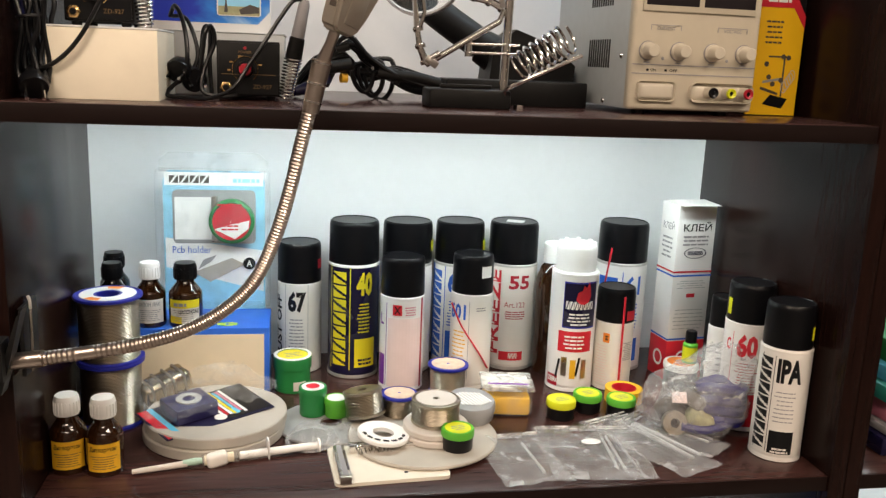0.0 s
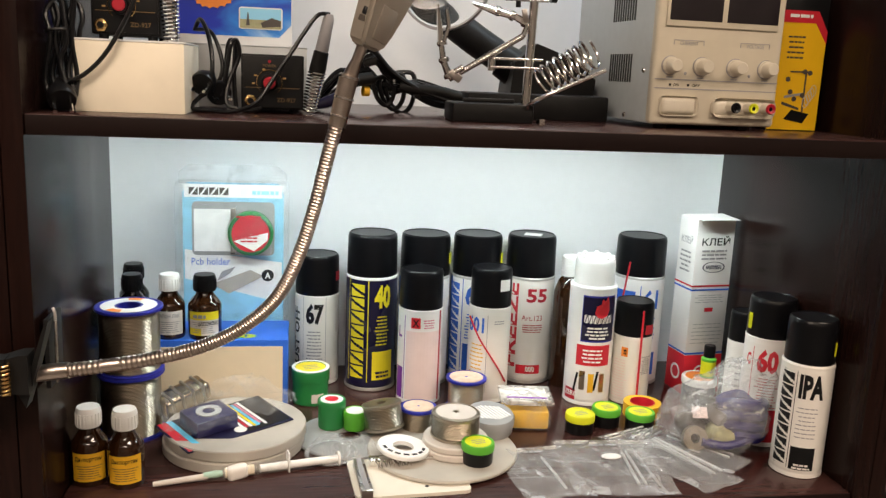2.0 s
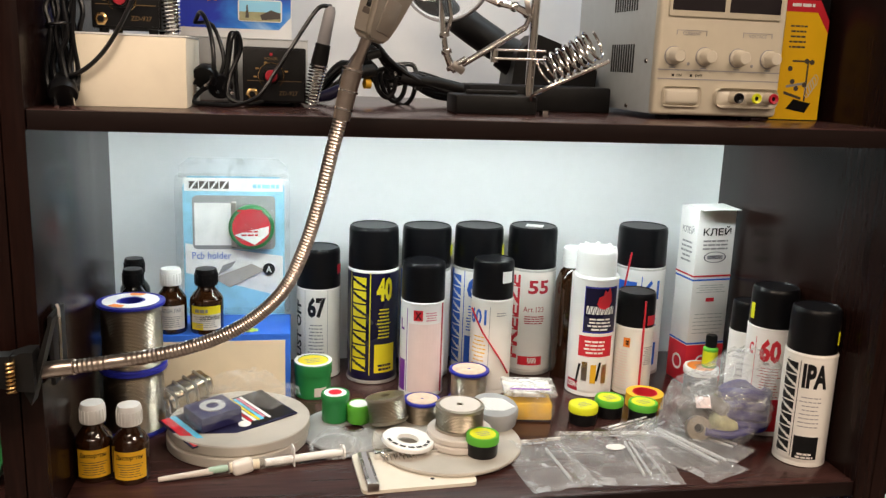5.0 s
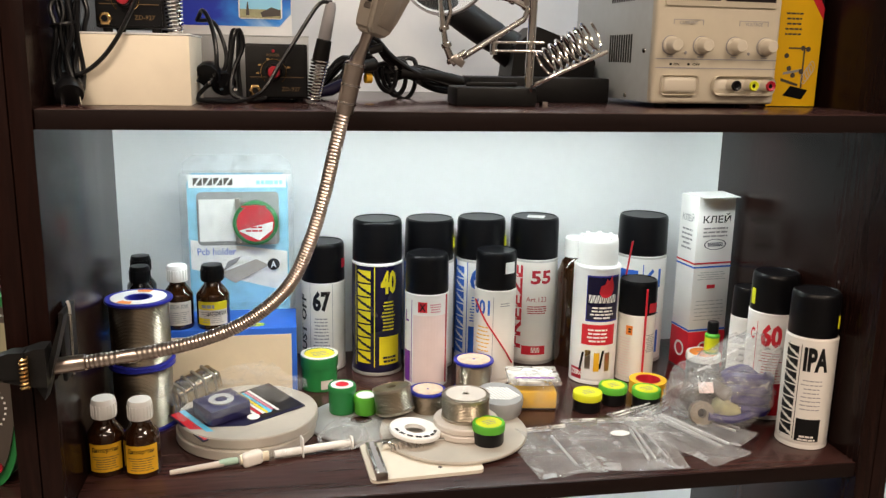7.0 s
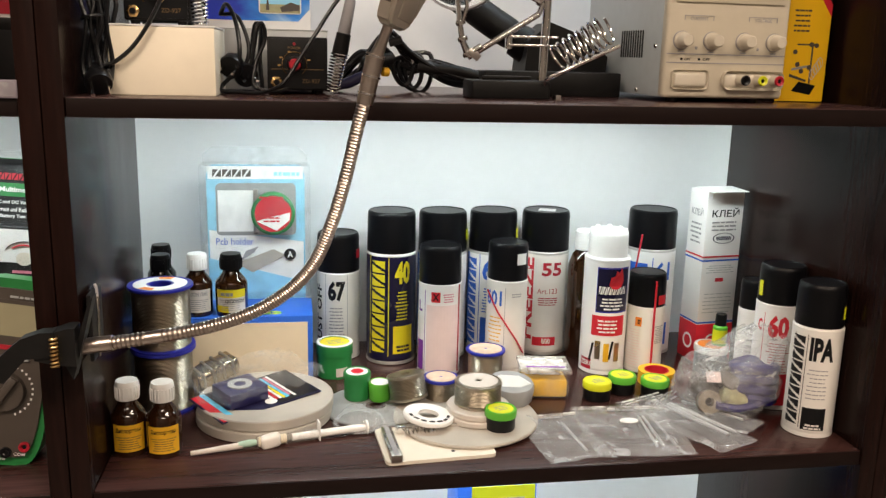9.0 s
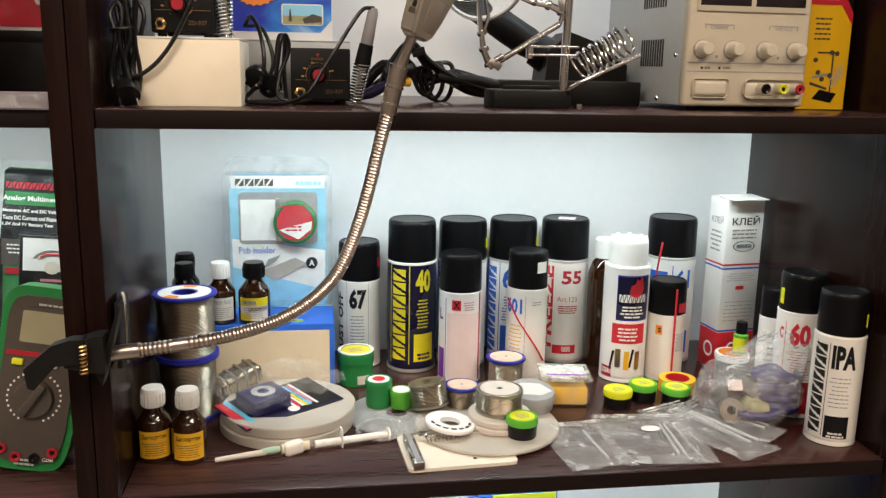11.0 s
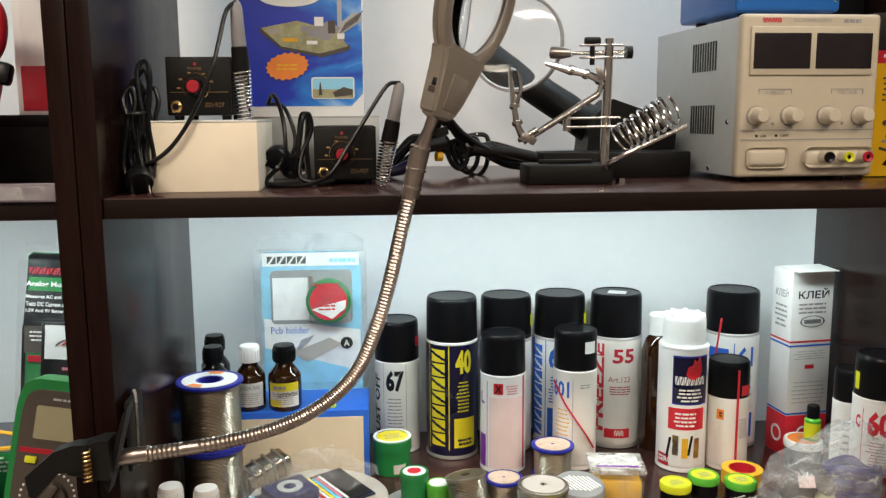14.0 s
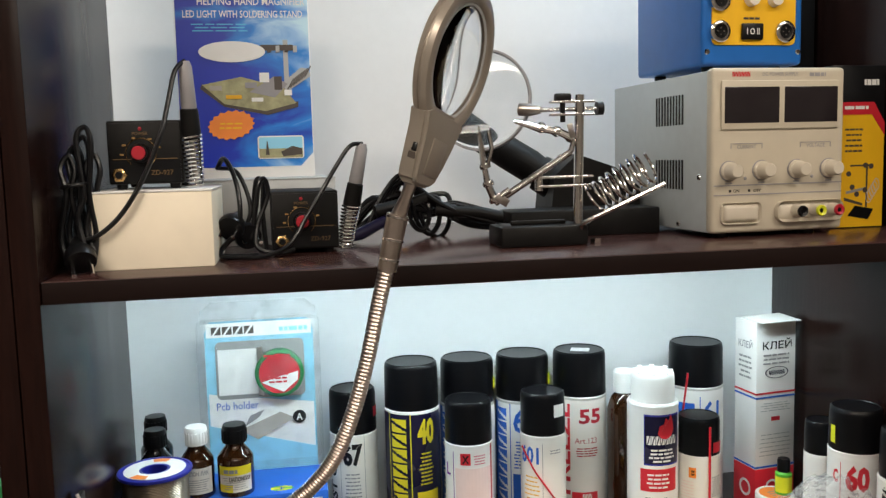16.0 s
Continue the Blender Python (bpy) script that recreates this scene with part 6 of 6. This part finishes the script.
part("pictured_arm", slab([(-0.014, 0.030), (0.006, 0.024), (0.006, 0.0215), (-0.014, 0.0270)], 0.0003, -0.0010), "brownface", yf, smooth=False)
for k in range(5):
    ring = lathe([(0.0052, 0), (0.0060, 0), (0.0060, 0.0003), (0.0052, 0.0003), (0.0052, 0)], 20)
    for v in ring.verts:
        v.co.x *= 0.55
    part("pictured_coil", ring, "reelw", yf, m=pose(0.0120 + 0.0020 * k, -0.0013, 0.0300 + 0.0030 * k, 90, 0, 0))
t = thing("equipment_case", "black equipment case at the back", "case", pose(0.322, 1.00, Z2))
part("case_body", box(0.060, 0.12, 0.30, 0.003, c=(0, 0.06, 0)), "matt", t)


# ---- magnifier on a gooseneck, clamped to the upright ----
t = thing("magnifier_lamp", "magnifier on a steel gooseneck clamped to shelving", "magnifier", pose(0.0015, 0.0045, -0.0012))
GN = [(-0.402, 0.722, 1.2435), (-0.373, 0.720, 1.247), (-0.313, 0.720, 1.255), (-0.267, 0.720, 1.267), (-0.233, 0.720, 1.285), (-0.208, 0.720, 1.310), (-0.192, 0.720, 1.344), (-0.180, 0.720, 1.383), (-0.170, 0.720, 1.425), (-0.160, 0.719, 1.464), (-0.154, 0.718, 1.488)]
line = spline(GN, 30)
part("gooseneck", tube(line, 0.005, 12, radii=[0.0060 if k % 2 else 0.0053 for k in range(len(line))]), "goose", t)
part("end_sleeve", tube(spline(GN[:2], 4), 0.0067, 16), "goose", t)
part("neck_sleeve", tube([(-0.1635, 0.7192, 1.448), (-0.1600, 0.719, 1.464), (-0.1545, 0.718, 1.488)], 0.0070, 18, radii=[0.0068, 0.0073, 0.0078]), "goose", t)
part("neck_fork", tube([(-0.1545, 0.718, 1.486), (-0.149, 0.714, 1.500), (-0.144, 0.710, 1.514)], 0.004, 14, radii=[0.0060, 0.0042, 0.0046]), "goose", t)
for fz, fr_ in ((0.2, 0.0077), (0.55, 0.0081), (0.95, 0.0085)):
    cp = Vector((-0.1635, 0.7192, 1.448)).lerp(Vector((-0.1545, 0.718, 1.488)), fz)
    part("sleeve_ring", lathe([(fr_ * 0.8, -0.0012), (fr_, -0.0008), (fr_, 0.0008), (fr_ * 0.8, 0.0012)], 24), "chrome", t, m=Matrix.Translation(cp) @ pose(0, 0, 0, 0, 13, 0))
part("wing_screw", rod((-0.1440, 0.716, 1.497), (-0.1340, 0.716, 1.500), 0.0034, 12), "matt", t)
# head: its own frame, leaning to the right, lens turned to the aisle's right
hm = Matrix.Translation((-0.1430, 0.7060, 1.5090)) @ Euler((0, radians(20), 0)).to_matrix().to_4x4() @ pose(0, 0, 0, 0, 0, 57)
shell = slab([(-0.0130, -0.001), (0.0100, 0.000), (0.0160, 0.004), (0.0225, 0.016), (0.0275, 0.030), (0.0330, 0.046), (0.0365, 0.052), (0.0250, 0.0540), (-0.0250, 0.0540), (-0.0330, 0.050), (-0.0275, 0.038), (-0.0245, 0.024), (-0.0205, 0.006), (-0.0180, 0.001)], 0.0145, -0.00725)
bmesh.ops.bevel(shell, geom=shell.edges[:], offset=0.0030, segments=3, affect="EDGES", clamp_overlap=True)
hd = part("head_body", shell, "headp", t, m=hm)
part("battery_lid", box(0.024, 0.0016, 0.026, 0.0006, c=(0.002, -0.0073, 0.008)), "headp", hd)
part("switch_slot", box(0.0030, 0.0060, 0.0170, 0.0008, c=(-0.0222, -0.001, 0.016)), "brownface", hd)
part("switch_slider", box(0.0020, 0.0034, 0.0060, 0.0006, c=(-0.0244, -0.002, 0.021)), "black", hd)
rc = (0, 0, 0.090)
rg = part("lens_ring", lathe([(0.0405, -0.0030), (0.0412, -0.0042), (0.0440, -0.0056), (0.0485, -0.0062), (0.0512, -0.0050), (0.0522, -0.0012), (0.0512, -0.0006), (0.0512, 0.0006), (0.0522, 0.0012), (0.0512, 0.0050), (0.0485, 0.0062), (0.0440, 0.0056), (0.0412, 0.0042), (0.0405, 0.0030), (0.0405, -0.0030)], 72), "headp", t, m=hm @ pose(0, 0, 0.090, 90, 0, 0))
part("lens_glass", lathe([(0.0400 * math.sin(a), 0.0042 * -math.cos(a)) for a in [math.pi * k / 24 for k in range(25)]], 56), "magnifying", rg)
part("inner_rim", lathe([(0.0385, -0.0032), (0.0404, -0.0040), (0.0404, -0.0022), (0.0385, -0.0032)], 64), "lgrey", rg)
part("inner_rim", lathe([(0.0385, 0.0032), (0.0404, 0.0040), (0.0404, 0.0022), (0.0385, 0.0032)], 64), "lgrey", rg)
# clamp on the upright
cl = part("clamp_jaw", slab([(-0.430, 1.2580), (-0.405, 1.2660), (-0.398, 1.2660), (-0.398, 1.2340), (-0.412, 1.2350), (-0.430, 1.2400)], 0.020, 0.700), "matt", t)
part("clamp_arm", slab([(-0.4240, 1.2640), (-0.4140, 1.2640), (-0.4150, 1.2430), (-0.4360, 1.2420), (-0.4540, 1.2220), (-0.4590, 1.2240), (-0.4610, 1.2400), (-0.4390, 1.2590)], 0.014, 0.698), "matt", t)
part("clamp_spring", tube(coil((-0.4130, 0.696, 1.2350), (-0.4130, 0.696, 1.2610), 0.0030, 8, 0.001), 0.0010, 8), "brass", t)
part("clamp_wing", slab([(-0.409, 1.2330), (-0.4030, 1.2200), (-0.3970, 1.2400), (-0.3840, 1.2900), (-0.3880, 1.2850), (-0.3990, 1.2500)], 0.0160, 0.7080), "matt", t)
part("clamp_pad", box(0.004, 0.040, 0.060, 0.001, c=(-0.3975, 0.770, 1.2200)), "matt", t)
part("pad_lip", tube(spline([(-0.3945, 0.762, 1.2870), (-0.3925, 0.760, 1.2820), (-0.3915, 0.756, 1.2650), (-0.3910, 0.752, 1.2250)], 5), 0.0013, 8), "steel", t)
part("tension_bolt", rod((-0.405, 0.7165, 1.2400), (-0.398, 0.7165, 1.2400), 0.0045, 14), "chrome", t)


# ---- the bay of meters ----
def dmm(label, m, w, h, d, holster, face, dial_r, group="handheld meters", zd=0.40, zs=0.70):
    """A handheld meter in a rubber holster."""
    t = thing("multimeter", label, "multimeter", m, group)
    out = []
    for k in range(40):
        a = 2 * math.pi * k / 40
        c, s = math.cos(a), math.sin(a)
        x = math.copysign(abs(c) ** 0.35, c) * w / 2 * (1.0 + 0.06 * s)
        z = math.copysign(abs(s) ** 0.35, s) * h / 2 + h / 2
        out.append((x, z))
    part("holster", slab(out, d, 0), holster, t)
    f = part("face", slab([(x * 0.84, (z - h / 2) * 0.90 + h / 2) for x, z in out], 0.004, -0.003), face, t)
    part("display", plate(w * 0.56, h * 0.17, 0.002, c=(0.002, -0.0045, h * zs), corner=0.002), "lcd", f)
    part("display_frame", plate(w * 0.64, h * 0.21, 0.001, c=(0.002, -0.0036, h * (zs - 0.02)), corner=0.003), "brownface", f)
    part("band", plate(w * 0.76, h * 0.025, 0.001, c=(0, -0.0038, h * (zs - 0.075))), "crimson", f, smooth=False)
    part("button", box(0.010, 0.004, 0.006, 0.001, c=(-w * 0.24, -0.0045, h * (zs - 0.125))), "lime", f)
    part("button", box(0.010, 0.004, 0.006, 0.001, c=(w * 0.16, -0.0045, h * (zs - 0.125))), "lgrey", f)
    dl = part("dial", lathe([(0, 0), (dial_r * 0.86, 0), (dial_r * 0.80, 0.005), (0, 0.005)], 36), face, t, m=pose(0, -0.003, h * zd, 90, 0, 0))
    part("pointer", box(0.008, dial_r * 1.6, 0.006, 0.002, c=(0, 0, 0.004)), face, dl, m=pose(0, 0, 0, 0, 0, -28))
    for k in range(26):
        a = radians(-62 + 304 * k / 25)
        part("dial_mark", box(0.0018, 0.0004, 0.0020), "wplast", f, m=pose(-dial_r * 1.12 * math.cos(a), -0.0034, h * zd + dial_r * 1.12 * math.sin(a)), smooth=False)
    for jx, jz, mt in ((-0.30, 0.115, "crimson"), (-0.12, 0.075, "crimson"), (0.10, 0.075, "black"), (0.30, 0.115, "crimson")):
        part("jack", lathe([(0.0016, 0.0), (0.0052, 0.0), (0.0050, 0.002), (0.0030, 0.002), (0.0016, 0.0)], 20), mt, f, m=pose(jx * w, -0.003, jz * h, 90, 0, 0))
        part("jack_bore", lathe([(0, 0.0005), (0.0030, 0.0005), (0, 0.0008)], 16), "black", f, m=pose(jx * w, -0.003, jz * h, 90, 0, 0))
    on(f, upright(fit_words("COM", 0.010, 0.003, 0.01), 0.015, -0.0042, h * 0.065), "wplast")
    on(f, upright(lines(1, w * 0.34, 0.003, 0.7, 40), -w * 0.12, -0.0046, h * 0.925 - 0.004), "lgrey", "small_print")
    on(f, upright(lines(2, w * 0.26, 0.008, 0.5, 41), -w * 0.14, -0.0042, h * 0.035), "lgrey", "small_print")
    return t


dmm("digital multimeter in a green rubber holster", pose(-0.5030, 0.812, Z1 + 0.002, -8, 9.5, 0), 0.078, 0.178, 0.028, "green", "brownface", 0.0215)
t = dmm("dark grey multimeter with crimson grip edges", pose(-0.5985, 0.802, Z1 + 0.002, -14, 10, 4), 0.072, 0.128, 0.028, "slate", "slate", 0.020)
part("grip_edge", tube(spline([(0.0345, 0.010, 0.100), (0.0350, 0.006, 0.080), (0.0300, 0.004, 0.055), (0.0340, 0.006, 0.020)], 6), 0.0045, 10), "crimson", t)

t = thing("blister_pack", "analog multimeter in green and black blister pack", "package", pose(-0.5205, 0.949, Z1 + 0.0875, -5, 4, 0) @ Matrix.Diagonal((0.80, 0.80, 0.70, 1)))
part("backing_card", slab([(-0.058, 0), (0.058, 0), (0.058, 0.260), (0.050, 0.268), (-0.046, 0.268), (-0.052, 0.262)], 0.001), "green", t, smooth=False)
part("black_field", slab([(-0.056, 0.155), (0.057, 0.155), (0.057, 0.259), (0.050, 0.267), (-0.046, 0.267), (-0.051, 0.261)], 0.0004, -0.0006), "black", t, smooth=False)
part("green_band", plate(0.106, 0.020, 0.0004, c=(0.003, -0.0012, 0.211)), "green", t, smooth=False)
on(t, upright(blocks(7, 0.060, 0.010), -0.050, -0.0016, 0.236), "crimson", "maker_mark")
on(t, upright(fit_words("Analog Multimeter", 0.076, 0.010, 0.03), -0.053, -0.0019, 0.2155), "wplast")
for k, s in enumerate(("Measures AC and DC Voltage", "Tests DC Current and Resistance", "1.5V And 9V Battery Test")):
    on(t, upright(fit_words(s, (0.076, 0.080, 0.064)[k], 0.0066, 0.03), -0.053, -0.0016, 0.1985 - 0.0105 * k), "wplast")
part("black_border", plate(0.005, 0.158, 0.0004, c=(-0.0545, -0.0008, 0.0)), "black", t, smooth=False)
part("brown_field", plate(0.040, 0.040, 0.0004, c=(-0.034, -0.0011, 0.118)), "brownface", t, smooth=False)
part("red_tag", plate(0.026, 0.010, 0.0004, c=(-0.036, -0.0016, 0.104)), "crimson", t, smooth=False)
on(t, upright(lines(3, 0.026, 0.018, 0.4, 42), -0.049, -0.0017, 0.136), "wplast", "small_print")
mt_ = part("meter_body", box(0.086, 0.018, 0.125, 0.004, c=(0.016, -0.010, 0.045), seg=3), "black", t)
part("scale_plate", plate(0.074, 0.050, 0.0008, c=(0.016, -0.0202, 0.114)), "wplast", mt_, smooth=False)
part("scale_arc", tube([(0.016 + 0.028 * math.cos(radians(a)), -0.0210, 0.118 + 0.028 * math.sin(radians(a))) for a in range(35, 146, 10)], 0.0006, 6), "black", mt_)
part("red_arc", tube([(0.016 + 0.023 * math.cos(radians(a)), -0.0210, 0.118 + 0.023 * math.sin(radians(a))) for a in range(60, 131, 10)], 0.0012, 6), "red", mt_)
part("movement", lathe([(0, 0), (0.010, 0), (0.010, 0.001), (0, 0.001)], 24), "ptan", mt_, m=pose(0.016, -0.0204, 0.120, 90, 0, 0))
part("magenta_rule", plate(0.030, 0.004, 0.0006, c=(0.016, -0.0198, 0.098)), "pink", mt_, smooth=False)
part("clear_shell", box(0.112, 0.030, 0.240, 0.006, c=(0.002, -0.016, 0.020), seg=3), "film", t)
part("clear_header", plate(0.114, 0.014, 0.0012, c=(0.002, -0.002, 0.266)), "film", t, smooth=False)

t = thing("carton", "dark green carton with yellow and grey top", "box", pose(-0.567, 0.944, Z1, 0, 0, 3))
part("box_body", box(0.175, 0.090, 0.0855, 0.0008), "green", t)
part("grey_top", box(0.174, 0.089, 0.0006, c=(0, 0, 0.0857)), "slate", t, smooth=False)
part("yellow_print", tube(spline([(-0.06, -0.030, 0.0867), (-0.03, -0.036, 0.0867), (0.01, -0.034, 0.0867), (0.0, 0.0, 0.0867), (-0.04, 0.02, 0.0867)], 6), 0.0026, 6), "amberlab", t)
on(t, upright(lines(4, 0.040, 0.018, 0.5, 43), -0.030, -0.0456, 0.066), "wplast", "small_print")

# upper part of that bay
t = dmm("clamp meter with red holster and grey face", pose(-0.5850, 0.842, Z2 + 0.004, -10, 12, 6), 0.078, 0.125, 0.030, "red", "midgrey", 0.019, zd=0.72, zs=0.42)
part("clamp_ring", tube(spline([(-0.026, 0.012, 0.122), (-0.034, 0.012, 0.150), (-0.020, 0.012, 0.176), (0.004, 0.012, 0.182), (0.026, 0.012, 0.168), (0.032, 0.012, 0.142), (0.026, 0.012, 0.122)], 6), 0.0085, 12), "red", t)
part("trigger", box(0.014, 0.016, 0.020, 0.004, c=(0.044, 0.010, 0.104)), "black", t)
t = thing("carton", "wide black carton at the back of the shelf", "box", pose(-0.5625, 0.985, Z2))
part("box_body", box(0.225, 0.090, 0.066, 0.001), "matt", t)
part("lid", box(0.2262, 0.0912, 0.012, 0.001, c=(0, 0, 0.0545)), "matt", t)
t = thing("hanging_pack", "red and white pack with clear pouch", "package", pose(-0.5060, 0.960, Z2 + 0.0665))
part("backing_card", box(0.076, 0.003, 0.150, 0.0005), "wplast", t)
part("red_panel", plate(0.070, 0.044, 0.0006, c=(0.002, -0.0022, 0.004)), "crimson", t, smooth=False)
part("white_probe", tube([(0.008, -0.008, 0.026), (0.008, -0.008, 0.034), (0.010, -0.008, 0.050), (0.012, -0.008, 0.100)], 0.006, 14, radii=[0.0024, 0.0055, 0.0080, 0.0100]), "wplast", t)
part("clear_pouch", crumple(0.058, 0.12, 0.006, 44, puff=0.010), "film", t, m=pose(0, -0.003, 0.075, 90, 0, 0))
t = thing("price_rail", "clear plastic price rail along a shelf edge", "shelf rail", pose(-0.8145, 0.7465, Z2 - 0.0015))
part("rail", box(0.756, 0.0030, 0.0145, 0.0006), "mauve", t)
part("rail_front", box(0.754, 0.0008, 0.0110, 0.0002, c=(0, -0.0024, 0.0016)), "bag", t)

# ---- the bay on the other side: folded goods in a stack ----
for k, (mt, h) in enumerate((("navy", 0.020), ("grey", 0.010), ("pink", 0.026), ("teal", 0.018), ("aqua", 0.018), ("green", 0.026))):
    z = Z1 + sum((0.020, 0.010, 0.026, 0.018, 0.018, 0.026)[:k]) + 0.0006 * k
    t = tagged(part("tool_case", box(0.24, 0.20, h, 0.003), mt), "flat plastic tool case lying in a stack", "case", "stack of tool cases")
    t.matrix_world = pose(0.561 + 0.004 * (k % 3), 0.885, z, 0, 0, 1.5 * (k % 3))

# ---- the shelf below ----
t = thing("carton", "yellow and blue carton on the shelf below", "box", pose(0.020, 0.985, 0.735))
part("box_body", box(0.10, 0.07, 0.238, 0.001), "blue", t)
part("yellow_front", plate(0.080, 0.234, 0.0006, c=(0.008, -0.0357, 0.002)), "lime", t, smooth=False)
part("grey_panel", plate(0.050, 0.080, 0.0006, c=(0.010, -0.0364, 0.140)), "grey", t, smooth=False)
